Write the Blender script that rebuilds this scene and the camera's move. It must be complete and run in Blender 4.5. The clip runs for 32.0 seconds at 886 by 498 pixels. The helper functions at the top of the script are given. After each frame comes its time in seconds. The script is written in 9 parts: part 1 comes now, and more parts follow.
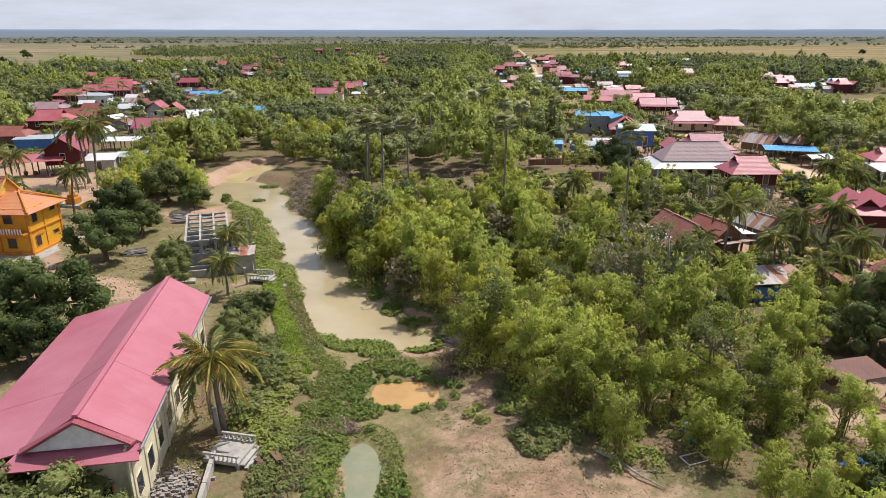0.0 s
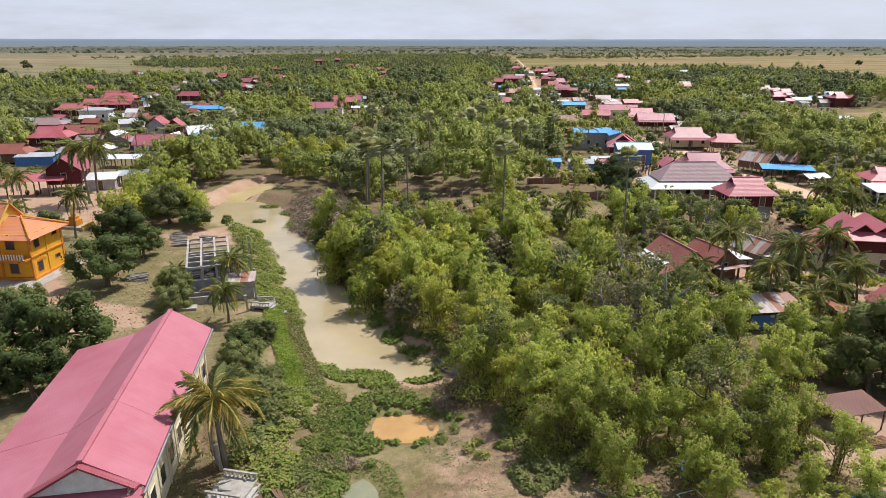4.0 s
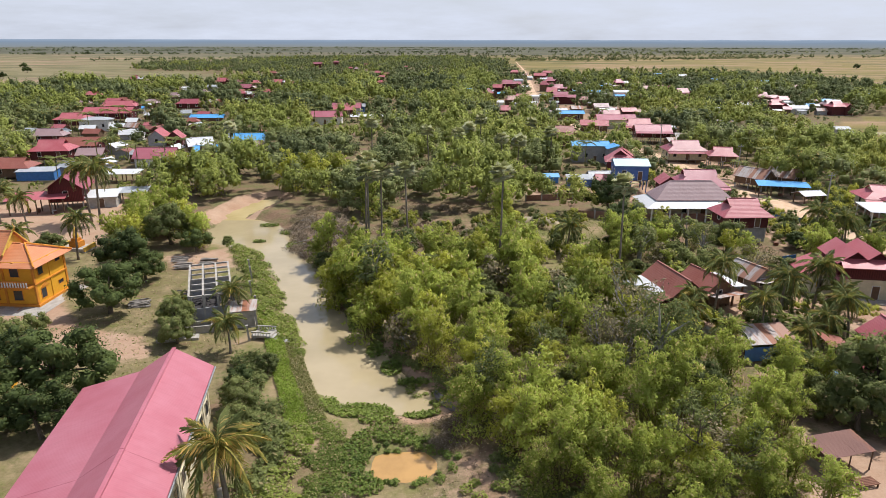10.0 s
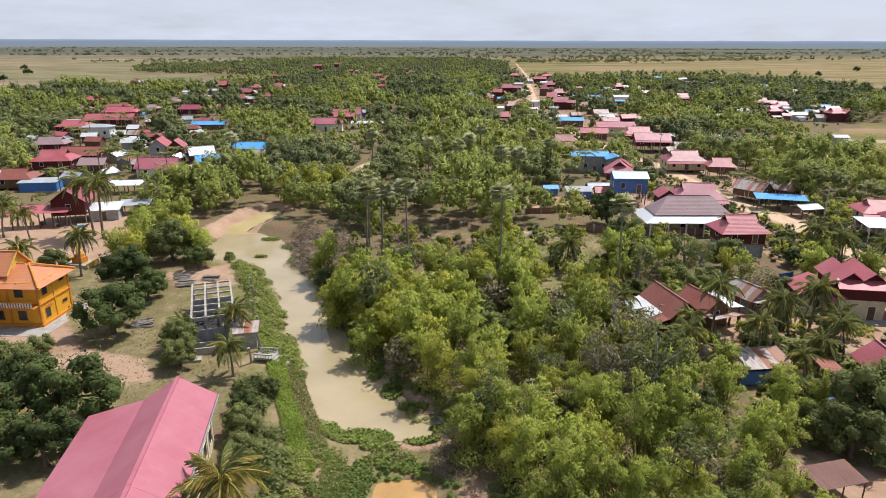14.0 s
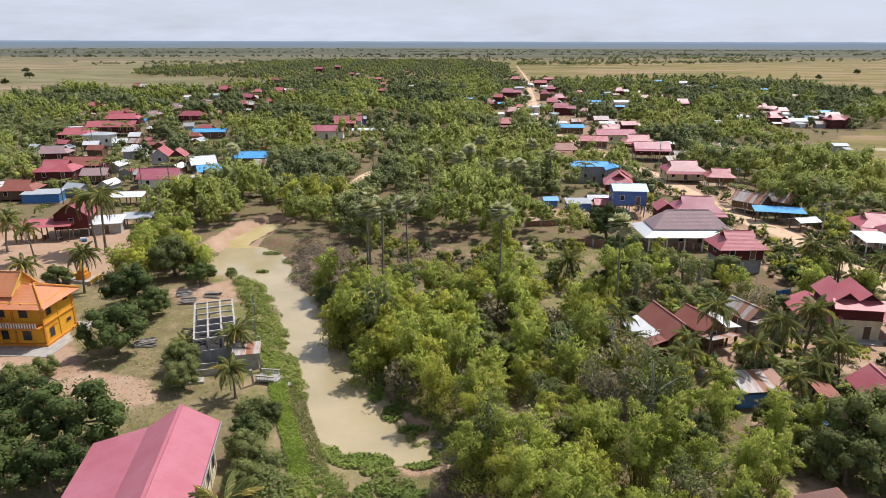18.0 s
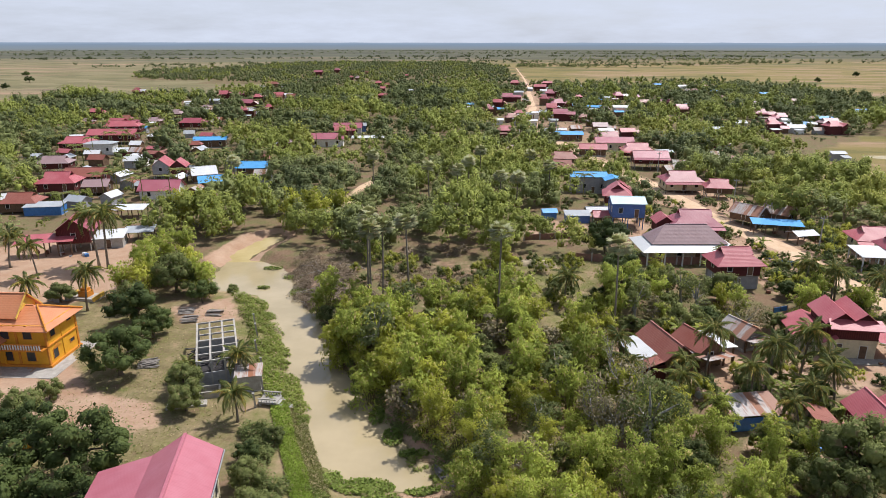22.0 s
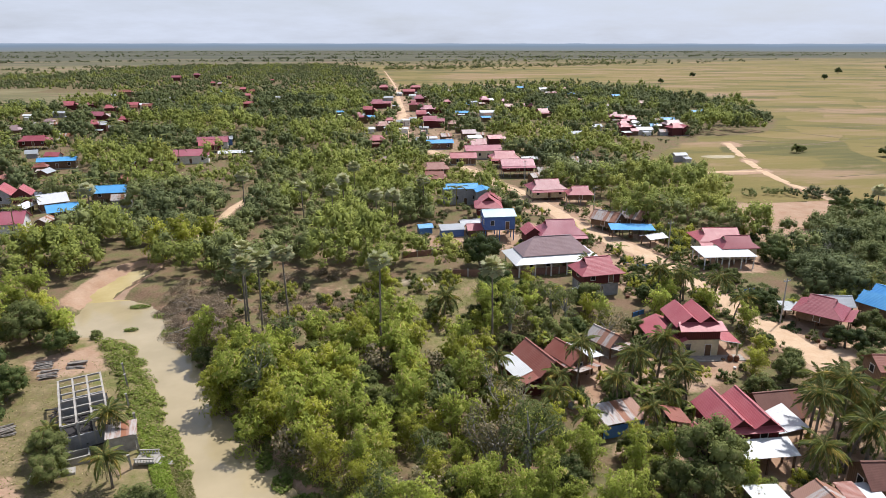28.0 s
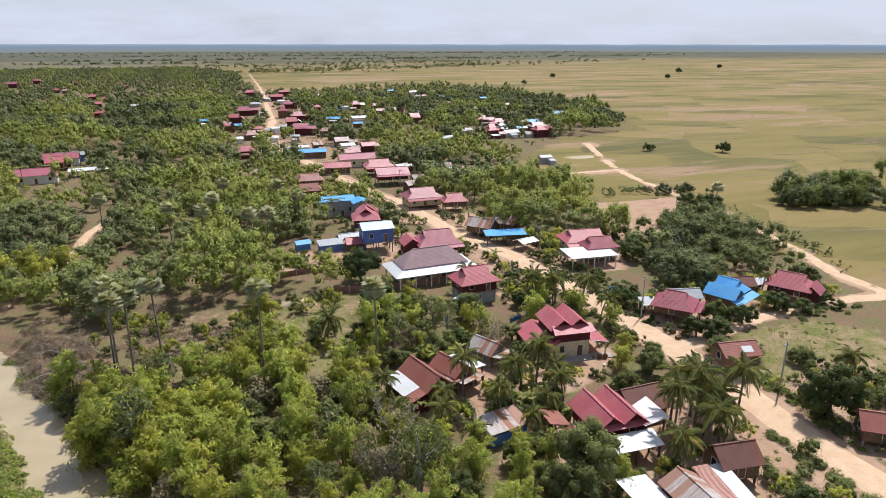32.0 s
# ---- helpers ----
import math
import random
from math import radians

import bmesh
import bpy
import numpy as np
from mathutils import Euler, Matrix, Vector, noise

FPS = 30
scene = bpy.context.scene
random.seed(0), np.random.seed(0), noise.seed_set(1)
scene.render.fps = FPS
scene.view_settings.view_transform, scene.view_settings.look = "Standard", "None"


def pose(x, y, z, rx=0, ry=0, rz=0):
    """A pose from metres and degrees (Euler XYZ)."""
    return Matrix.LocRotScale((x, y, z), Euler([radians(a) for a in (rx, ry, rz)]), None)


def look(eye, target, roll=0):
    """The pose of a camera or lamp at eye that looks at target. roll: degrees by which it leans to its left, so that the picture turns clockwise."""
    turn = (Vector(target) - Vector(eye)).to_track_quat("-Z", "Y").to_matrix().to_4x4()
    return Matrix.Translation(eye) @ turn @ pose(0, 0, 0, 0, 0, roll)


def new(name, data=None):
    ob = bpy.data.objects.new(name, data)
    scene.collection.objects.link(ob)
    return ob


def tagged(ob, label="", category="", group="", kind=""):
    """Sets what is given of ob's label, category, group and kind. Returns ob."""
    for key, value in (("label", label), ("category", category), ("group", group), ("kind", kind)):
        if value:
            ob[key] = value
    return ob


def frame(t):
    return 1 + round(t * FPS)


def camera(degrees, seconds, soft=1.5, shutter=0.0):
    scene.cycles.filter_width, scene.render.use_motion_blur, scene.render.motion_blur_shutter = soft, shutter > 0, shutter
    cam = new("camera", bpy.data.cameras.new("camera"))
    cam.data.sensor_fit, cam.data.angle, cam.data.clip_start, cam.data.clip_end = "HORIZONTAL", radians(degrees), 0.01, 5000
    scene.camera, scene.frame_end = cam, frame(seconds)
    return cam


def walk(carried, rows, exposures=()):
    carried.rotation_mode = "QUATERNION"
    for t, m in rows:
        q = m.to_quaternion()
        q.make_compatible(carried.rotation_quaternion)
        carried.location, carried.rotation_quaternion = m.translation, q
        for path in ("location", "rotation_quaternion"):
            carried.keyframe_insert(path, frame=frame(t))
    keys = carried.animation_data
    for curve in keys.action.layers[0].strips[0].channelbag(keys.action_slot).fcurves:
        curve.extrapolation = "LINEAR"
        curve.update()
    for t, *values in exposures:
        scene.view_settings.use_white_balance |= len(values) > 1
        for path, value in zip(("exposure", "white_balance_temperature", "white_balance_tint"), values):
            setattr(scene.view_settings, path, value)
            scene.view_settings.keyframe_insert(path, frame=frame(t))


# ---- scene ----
cam = camera(69.0, 32.0, soft=0.5)
METRES, EYE, TILT, LEAN, TURN = 23.0, 27.9, -18.55, 0.0, 0.0
ROWS = [
    (0.0, 0.0, 0.0, 0.0, 0.0, 0.0, -0.0),
    (0.5, 0.0006, -0.0042, 0.0119, -0.01, 0.29, -0.0),
    (1.0, 0.0004, -0.0081, 0.024, -0.02, 0.57, -0.0),
    (1.5, 0.0002, -0.0116, 0.0362, -0.03, 0.69, 0.0),
    (2.0, -0.0009, -0.0138, 0.0485, -0.04, 0.7, -0.0),
    (2.5, -0.0022, -0.0165, 0.0609, -0.04, 0.71, -0.01),
    (3.0, -0.0025, -0.0203, 0.0733, -0.05, 0.72, -0.01),
    (3.5, -0.0022, -0.0249, 0.0853, -0.07, 0.73, -0.0),
    (5.5, -0.0016, -0.0417, 0.1343, -0.14, 0.74, -0.01),
    (6.0, -0.0016, -0.0461, 0.1472, -0.14, 0.74, -0.01),
    (6.5, -0.0015, -0.0502, 0.1596, -0.14, 0.75, -0.01),
    (7.0, -0.0012, -0.0547, 0.1731, -0.15, 0.75, -0.01),
    (7.5, -0.001, -0.0593, 0.1868, -0.16, 0.75, -0.01),
    (8.0, -0.0011, -0.0637, 0.1997, -0.16, 0.75, -0.02),
    (8.5, -0.001, -0.0677, 0.2127, -0.17, 0.75, -0.02),
    (9.0, -0.0005, -0.0721, 0.2268, -0.17, 0.74, -0.02),
    (9.5, -0.0003, -0.0768, 0.2412, -0.18, 0.74, -0.02),
    (10.0, 0.0004, -0.0823, 0.2556, -0.19, 0.74, -0.02),
    (10.5, 0.0007, -0.0885, 0.2714, -0.2, 0.74, -0.02),
    (11.0, 0.0014, -0.0935, 0.2871, -0.19, 0.74, -0.03),
    (11.5, 0.0016, -0.0982, 0.3031, -0.19, 0.73, -0.05),
    (12.0, 0.0012, -0.1031, 0.3186, -0.2, 0.74, -0.05),
    (12.5, 0.0006, -0.1073, 0.3339, -0.2, 0.74, -0.07),
    (13.0, 0.0, -0.1121, 0.3491, -0.2, 0.74, -0.07),
    (13.5, 0.0003, -0.1178, 0.3636, -0.19, 0.74, -0.07),
    (14.0, 0.0006, -0.1227, 0.3785, -0.18, 0.74, -0.08),
    (14.5, 0.0012, -0.1276, 0.3934, -0.18, 0.75, -0.08),
    (16.5, 0.0015, -0.1468, 0.4521, -0.16, 0.77, -0.1),
    (17.0, 0.0028, -0.1527, 0.4669, -0.14, 0.79, -0.1),
    (17.5, 0.0039, -0.1587, 0.4821, -0.13, 0.78, -0.09),
    (18.0, 0.0052, -0.1639, 0.4974, -0.12, 0.79, -0.09),
    (18.5, 0.0055, -0.1693, 0.5132, -0.12, 0.79, -0.08),
    (19.0, 0.0049, -0.1742, 0.5296, -0.11, 0.8, -0.07),
    (19.5, 0.004, -0.1793, 0.5453, -0.11, 0.81, -0.06),
    (20.0, 0.0035, -0.1845, 0.5608, -0.09, 0.82, -0.06),
    (20.5, 0.0036, -0.1902, 0.5763, -0.09, 0.83, -0.05),
    (21.0, 0.0038, -0.1955, 0.5913, -0.08, 0.84, -0.04),
    (21.5, 0.0043, -0.2004, 0.6065, -0.08, 0.84, -0.03),
    (22.0, 0.0054, -0.2054, 0.6219, -0.13, 0.85, 0.0),
    (22.5, 0.0059, -0.2105, 0.6375, -0.41, 0.85, 0.09),
    (23.0, 0.0061, -0.2158, 0.6532, -0.69, 0.85, 0.2),
    (23.5, 0.0065, -0.2215, 0.6689, -1.0, 0.86, 0.29),
    (24.0, 0.0076, -0.2268, 0.6847, -1.52, 0.86, 0.47),
    (24.5, 0.0088, -0.2322, 0.7001, -2.47, 0.86, 0.79),
    (25.0, 0.0098, -0.239, 0.7159, -3.67, 0.82, 1.19),
    (25.5, 0.01, -0.2442, 0.7317, -4.89, 0.79, 1.59),
    (27.5, 0.0109, -0.2686, 0.7971, -9.61, 0.59, 3.18),
    (28.0, 0.011, -0.2752, 0.8139, -10.81, 0.52, 3.57),
    (28.5, 0.0111, -0.2813, 0.8307, -12.02, 0.44, 3.97),
    (29.0, 0.0112, -0.2876, 0.8474, -13.23, 0.36, 4.36),
    (29.5, 0.0117, -0.2944, 0.8638, -14.44, 0.27, 4.76),
    (30.0, 0.0111, -0.3006, 0.8802, -15.65, 0.17, 5.14),
    (30.5, 0.0113, -0.306, 0.8963, -16.88, 0.07, 5.53),
    (31.0, 0.0117, -0.312, 0.9121, -18.2, -0.06, 5.95),
    (31.5, 0.0113, -0.3183, 0.9287, -19.83, -0.24, 6.47),
    (32.0, 0.012, -0.3243, 0.9446, -21.49, -0.44, 6.98),
]
walk(cam, [(t, pose(0, 0, EYE, TILT, LEAN, TURN) @ pose(METRES * x, METRES * y, METRES * z, 90 + pitch, roll, yaw)) for t, x, y, z, yaw, pitch, roll in ROWS],
     exposures=[(0.0, 0.08, 6250, 11.5), (32.0, 0.04, 6100, 11.5)])  # kelvin

# ---- light ----
SUN_TO = Vector((0.42, 0.30, 0.86)).normalized()
sun_data = bpy.data.lights.new("sun", "SUN")
sun_data.energy, sun_data.angle, sun_data.color = 5.0, radians(0.6), (1.0, 0.95, 0.87)
sun = new("sun", sun_data)
sun.matrix_world = look(SUN_TO * 300, (0, 0, 0))

world = bpy.data.worlds.new("sky")
scene.world = world
world.use_nodes = True
wn, wl = world.node_tree.nodes, world.node_tree.links
wn.clear()
w_out = wn.new("ShaderNodeOutputWorld")
w_bg = wn.new("ShaderNodeBackground")
w_sky = wn.new("ShaderNodeTexSky")
w_sky.sky_type, w_sky.sun_disc = "NISHITA", False
w_sky.sun_elevation = math.asin(SUN_TO.z)
w_sky.sun_rotation = math.atan2(SUN_TO.x, SUN_TO.y)
w_sky.air_density, w_sky.dust_density, w_sky.ozone_density = 1.0, 2.2, 1.0
w_co = wn.new("ShaderNodeTexCoord")
w_map = wn.new("ShaderNodeMapping")
w_map.inputs["Scale"].default_value = (3.0, 3.0, 16.0)
w_noise = wn.new("ShaderNodeTexNoise")
w_noise.inputs["Scale"].default_value, w_noise.inputs["Detail"].default_value = 2.2, 7.0
w_noise.inputs["Roughness"].default_value = 0.62
w_ramp = wn.new("ShaderNodeValToRGB")
w_ramp.color_ramp.elements[0].position, w_ramp.color_ramp.elements[0].color = 0.30, (0.72, 0.72, 0.72, 1)
w_ramp.color_ramp.elements[1].position, w_ramp.color_ramp.elements[1].color = 0.66, (1, 1, 1, 1)
w_mix = wn.new("ShaderNodeMix")
w_mix.data_type = "RGBA"
w_cloud = wn.new("ShaderNodeRGB")
w_cloud.outputs[0].default_value = (6.3, 6.65, 7.45, 1)
wl.new(w_co.outputs["Generated"], w_map.inputs["Vector"])
wl.new(w_map.outputs[0], w_noise.inputs["Vector"])
wl.new(w_noise.outputs["Fac"], w_ramp.inputs["Fac"])
w_sep = wn.new("ShaderNodeSeparateXYZ")
w_haze = wn.new("ShaderNodeMapRange")
w_haze.inputs["From Min"].default_value, w_haze.inputs["From Max"].default_value = 0.08, 0.75
w_haze.inputs["To Min"].default_value, w_haze.inputs["To Max"].default_value = 1.0, 0.22
w_cover = wn.new("ShaderNodeMath")
w_cover.operation = "MULTIPLY"
wl.new(w_co.outputs["Generated"], w_sep.inputs[0])
wl.new(w_sep.outputs["Z"], w_haze.inputs["Value"])
wl.new(w_ramp.outputs["Color"], w_cover.inputs[0])
wl.new(w_haze.outputs[0], w_cover.inputs[1])
wl.new(w_cover.outputs[0], w_mix.inputs[0])
wl.new(w_sky.outputs[0], w_mix.inputs[6])
wl.new(w_cloud.outputs[0], w_mix.inputs[7])
wl.new(w_mix.outputs[2], w_bg.inputs["Color"])
w_bg.inputs["Strength"].default_value = 0.108
wl.new(w_bg.outputs[0], w_out.inputs["Surface"])


# ---- materials ----
class Mat:
    """A small node builder for procedural materials."""

    def __init__(self, name, rough=0.8, metal=0.0, spec=0.3):
        self.m = bpy.data.materials.new(name)
        self.m.use_nodes = True
        self.n, self.l = self.m.node_tree.nodes, self.m.node_tree.links
        self.b = self.n["Principled BSDF"]
        self.out = self.n["Material Output"]
        self.b.inputs["Roughness"].default_value = rough
        self.b.inputs["Metallic"].default_value = metal
        self.b.inputs["Specular IOR Level"].default_value = spec

    def coord(self, kind="Object", scale=(1, 1, 1), rot=0.0):
        mp = self.n.new("ShaderNodeMapping")
        mp.inputs["Scale"].default_value = scale
        mp.inputs["Rotation"].default_value = (0, 0, rot)
        if kind == "Position":
            self.l.new(self.n.new("ShaderNodeNewGeometry").outputs["Position"], mp.inputs["Vector"])
        else:
            self.l.new(self.n.new("ShaderNodeTexCoord").outputs[kind], mp.inputs["Vector"])
        return mp.outputs[0]

    def noise(self, vec, scale, detail=4.0, rough=0.55, distort=0.0):
        t = self.n.new("ShaderNodeTexNoise")
        t.inputs["Scale"].default_value, t.inputs["Detail"].default_value = scale, detail
        t.inputs["Roughness"].default_value, t.inputs["Distortion"].default_value = rough, distort
        self.l.new(vec, t.inputs["Vector"])
        return t.outputs["Fac"]

    def voronoi(self, vec, scale, out="Color", feature="F1"):
        t = self.n.new("ShaderNodeTexVoronoi")
        t.feature = feature
        t.inputs["Scale"].default_value = scale
        self.l.new(vec, t.inputs["Vector"])
        return t.outputs[out]

    def wave(self, vec, scale, direction="X", distort=0.0):
        t = self.n.new("ShaderNodeTexWave")
        t.bands_direction = direction
        t.inputs["Scale"].default_value, t.inputs["Distortion"].default_value = scale, distort
        self.l.new(vec, t.inputs["Vector"])
        return t.outputs["Fac"]

    def ramp(self, fac, *stops):
        r = self.n.new("ShaderNodeValToRGB")
        e = r.color_ramp.elements
        while len(e) < len(stops):
            e.new(0.5)
        for k, (p, c) in enumerate(stops):
            e[k].position = p
            e[k].color = (*c, 1) if isinstance(c, tuple) else (c, c, c, 1)
        self.l.new(fac, r.inputs["Fac"])
        return r.outputs["Color"]

    def mix(self, fac, a, b, mode="MIX"):
        m = self.n.new("ShaderNodeMix")
        m.data_type, m.blend_type = "RGBA", mode
        for sock, val in ((m.inputs[0], fac), (m.inputs[6], a), (m.inputs[7], b)):
            if isinstance(val, (int, float)):
                sock.default_value = val
            elif isinstance(val, tuple):
                sock.default_value = (*val, 1)
            else:
                self.l.new(val, sock)
        return m.outputs[2]

    def math(self, op, a, b=0.5, clamp=False):
        m = self.n.new("ShaderNodeMath")
        m.operation, m.use_clamp = op, clamp
        for sock, val in ((m.inputs[0], a), (m.inputs[1], b)):
            if isinstance(val, (int, float)):
                sock.default_value = val
            else:
                self.l.new(val, sock)
        return m.outputs[0]

    def rnd(self):
        return self.n.new("ShaderNodeObjectInfo").outputs["Random"]

    def island(self):
        return self.n.new("ShaderNodeNewGeometry").outputs["Random Per Island"]

    def attr(self, name):
        a = self.n.new("ShaderNodeAttribute")
        a.attribute_name = name
        s = self.n.new("ShaderNodeSeparateColor")
        self.l.new(a.outputs["Color"], s.inputs[0])
        return s.outputs

    def color(self, c):
        if isinstance(c, tuple):
            self.b.inputs["Base Color"].default_value = (*c, 1)
        else:
            self.l.new(c, self.b.inputs["Base Color"])
        return self

    def rough(self, r):
        self.l.new(r, self.b.inputs["Roughness"])
        return self

    def bump(self, height, strength=0.4, dist=0.05):
        bp = self.n.new("ShaderNodeBump")
        bp.inputs["Strength"].default_value, bp.inputs["Distance"].default_value = strength, dist
        self.l.new(height, bp.inputs["Height"])
        self.l.new(bp.outputs[0], self.b.inputs["Normal"])
        return self


def leaf_material(name, dark, light, dry=(0.25, 0.2, 0.08), dry_share=0.04, through_share=0.35, gloss=0.25, glow=(0.42, 0.47, 0.09)):
    m = Mat(name, rough=0.6, spec=gloss * 0.6)
    pos = m.coord("Position")
    tone = m.math("ADD", m.math("MULTIPLY", m.noise(pos, 0.15, 3.0), 0.45), m.math("MULTIPLY", m.island(), 0.2))
    tone = m.math("ADD", tone, m.math("MULTIPLY", m.noise(pos, 0.035, 2.0), 0.35))
    tone = m.math("ADD", tone, m.math("MULTIPLY", m.math("SUBTRACT", m.rnd(), 0.5), 0.22))
    col = m.ramp(tone, (0.3, dark), (0.74, light))
    col = m.mix(m.ramp(m.island(), (1 - dry_share - 0.01, 0.0), (1 - dry_share + 0.01, 1.0)), col, dry)
    m.color(col).bump(m.noise(pos, 3.2, 3.0, 0.7), 0.75, 0.22)
    tr = m.n.new("ShaderNodeBsdfTranslucent")
    m.l.new(m.mix(0.4, col, glow, "MIX"), tr.inputs["Color"])
    mx = m.n.new("ShaderNodeMixShader")
    mx.inputs[0].default_value = through_share
    m.l.new(m.b.outputs[0], mx.inputs[1])
    m.l.new(tr.outputs[0], mx.inputs[2])
    m.l.new(mx.outputs[0], m.out.inputs["Surface"])
    return m.m


LEAF_BAMBOO = leaf_material("bamboo_leaves", (0.178, 0.217, 0.042), (0.575, 0.635, 0.125), (0.58, 0.45, 0.21), 0.08, 0.5)
LEAF_YELLOW = leaf_material("yellow_green_leaves", (0.235, 0.25, 0.036), (0.63, 0.62, 0.10), (0.6, 0.5, 0.26), 0.08, 0.5)
LEAF_DARK = leaf_material("dark_leaves", (0.036, 0.054, 0.018), (0.125, 0.16, 0.045), (0.14, 0.11, 0.04), 0.02, 0.22, 0.2, (0.16, 0.2, 0.045))
LEAF_MID = leaf_material("mid_green_leaves", (0.08, 0.102, 0.036), (0.265, 0.29, 0.095), (0.32, 0.26, 0.13), 0.05, 0.36, 0.2, (0.28, 0.32, 0.08))
LEAF_DRY = leaf_material("dry_leaves", (0.12, 0.10, 0.06), (0.27, 0.235, 0.14), (0.36, 0.28, 0.18), 0.2, 0.25)
LEAF_PALM = leaf_material("coconut_leaves", (0.06, 0.085, 0.026), (0.205, 0.225, 0.062), (0.44, 0.32, 0.10), 0.1, 0.25, 0.4)
LEAF_PALM_OLD = leaf_material("yellowing_coconut_leaves", (0.13, 0.13, 0.025), (0.38, 0.33, 0.07), (0.55, 0.36, 0.10), 0.25, 0.25, 0.4)
LEAF_FAN = leaf_material("sugar_palm_leaves", (0.22, 0.235, 0.12), (0.50, 0.50, 0.30), (0.40, 0.33, 0.18), 0.15, 0.3, 0.3)
LEAF_VINE = leaf_material("vine_leaves", (0.11, 0.15, 0.03), (0.31, 0.345, 0.075), (0.36, 0.28, 0.15), 0.12, 0.28)
LEAF_LUSH = leaf_material("lush_grass", (0.15, 0.22, 0.03), (0.34, 0.44, 0.07), (0.4, 0.34, 0.15), 0.06, 0.35)
LEAF_WEED = leaf_material("water_weed_leaves", (0.08, 0.125, 0.028), (0.27, 0.33, 0.07), (0.26, 0.22, 0.1), 0.08, 0.28)
LEAF_GRASS = leaf_material("grass_blades", (0.12, 0.14, 0.035), (0.27, 0.26, 0.09), (0.42, 0.34, 0.19), 0.3, 0.28)
MASS_BAMBOO = leaf_material("bamboo_wood_leaves", (0.15, 0.178, 0.045), (0.385, 0.42, 0.10), (0.3, 0.27, 0.12), 0.02, 0.3, 0.15, (0.26, 0.31, 0.07))
MASS_YELLOW = leaf_material("yellow_wood_leaves", (0.195, 0.21, 0.05), (0.46, 0.47, 0.11), (0.36, 0.31, 0.14), 0.02, 0.3, 0.15, (0.3, 0.33, 0.08))
MASS_MID = leaf_material("mixed_wood_leaves", (0.108, 0.13, 0.05), (0.27, 0.295, 0.108), (0.22, 0.19, 0.09), 0.02, 0.25, 0.15, (0.18, 0.22, 0.07))
MASS_DARK = leaf_material("dark_wood_leaves", (0.064, 0.082, 0.037), (0.172, 0.198, 0.08), (0.13, 0.11, 0.05), 0.02, 0.2, 0.15, (0.12, 0.15, 0.05))
LEAF_BRUSH = leaf_material("dead_brush", (0.12, 0.085, 0.055), (0.27, 0.20, 0.14), (0.36, 0.28, 0.2), 0.3, 0.1)


def bark_material(name, a, b, scale=6.0):
    m = Mat(name, rough=0.9, spec=0.15)
    v = m.coord("Object", (1, 1, 0.25))
    f = m.noise(v, scale, 5.0, 0.65)
    return m.color(m.ramp(f, (0.3, a), (0.7, b))).bump(f, 0.6, 0.03).m


BARK = bark_material("brown_bark", (0.06, 0.045, 0.03), (0.2, 0.16, 0.12))
BARK_GREY = bark_material("grey_bark", (0.16, 0.15, 0.13), (0.42, 0.4, 0.36))
BARK_PALM = bark_material("palm_bark", (0.10, 0.085, 0.065), (0.28, 0.24, 0.19), 3.0)
CULM = bark_material("bamboo_culm", (0.12, 0.11, 0.04), (0.3, 0.26, 0.1), 3.0)


def roof_material(name, base, fade, axis="X", pitch=0.3, rough=0.5, rust=0.0, rust_col=(0.22, 0.075, 0.03), courses=0.0, metal=0.0, relief=0.3):
    """Sheet or tile roof: ribs run down the slope, with fading, grime and some rust."""
    m = Mat(name, rough=rough, spec=0.35, metal=metal)
    v = m.coord("Object")
    p = m.coord("Position")
    ribs = m.wave(v, 1.0 / pitch / 3.1416 * 1.57, axis)
    fade_f = m.ramp(m.noise(p, 0.35, 5.0, 0.6), (0.35, 0.0), (0.72, 1.0))
    col = m.mix(fade_f, base, fade)
    stretch = (6.0, 0.7, 0.7) if axis == "X" else (0.7, 6.0, 0.7)
    streak = m.noise(m.coord("Object", stretch), 0.8, 4.0, 0.7)
    col = m.mix(m.ramp(streak, (0.5, 0.0), (0.8, 0.35)), col, tuple(c * 0.62 for c in base))
    if rust:
        sheets = m.n.new("ShaderNodeTexWhiteNoise")
        sheets.noise_dimensions = "1D"
        sep = m.n.new("ShaderNodeSeparateXYZ")
        m.l.new(v, sep.inputs[0])
        m.l.new(m.math("FLOOR", m.math("MULTIPLY", sep.outputs[axis], 1.1)), sheets.inputs["W"])
        amount = m.math("ADD", m.math("MULTIPLY", sheets.outputs["Value"], 0.45), m.math("MULTIPLY", streak, 0.6))
        col = m.mix(m.ramp(amount, (0.95 - rust, 0.0), (1.1 - rust, 1.0)), col, rust_col)
    col = m.mix(m.math("MULTIPLY", m.rnd(), 0.18), col, tuple(min(1, c * 1.5 + 0.03) for c in base))
    # rib troughs darkened in the colour too, in step with the relief
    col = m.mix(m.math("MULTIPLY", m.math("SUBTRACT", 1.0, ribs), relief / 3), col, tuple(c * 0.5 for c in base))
    height = ribs
    if courses:
        other = "Y" if axis == "X" else "X"
        rows = m.wave(v, 1.0 / courses / 3.1416 * 1.57, other)
        height = m.math("ADD", ribs, m.math("MULTIPLY", rows, 0.8))
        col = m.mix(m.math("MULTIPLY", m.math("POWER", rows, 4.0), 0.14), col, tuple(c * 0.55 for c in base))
    return m.color(col).bump(height, relief, 0.035).m


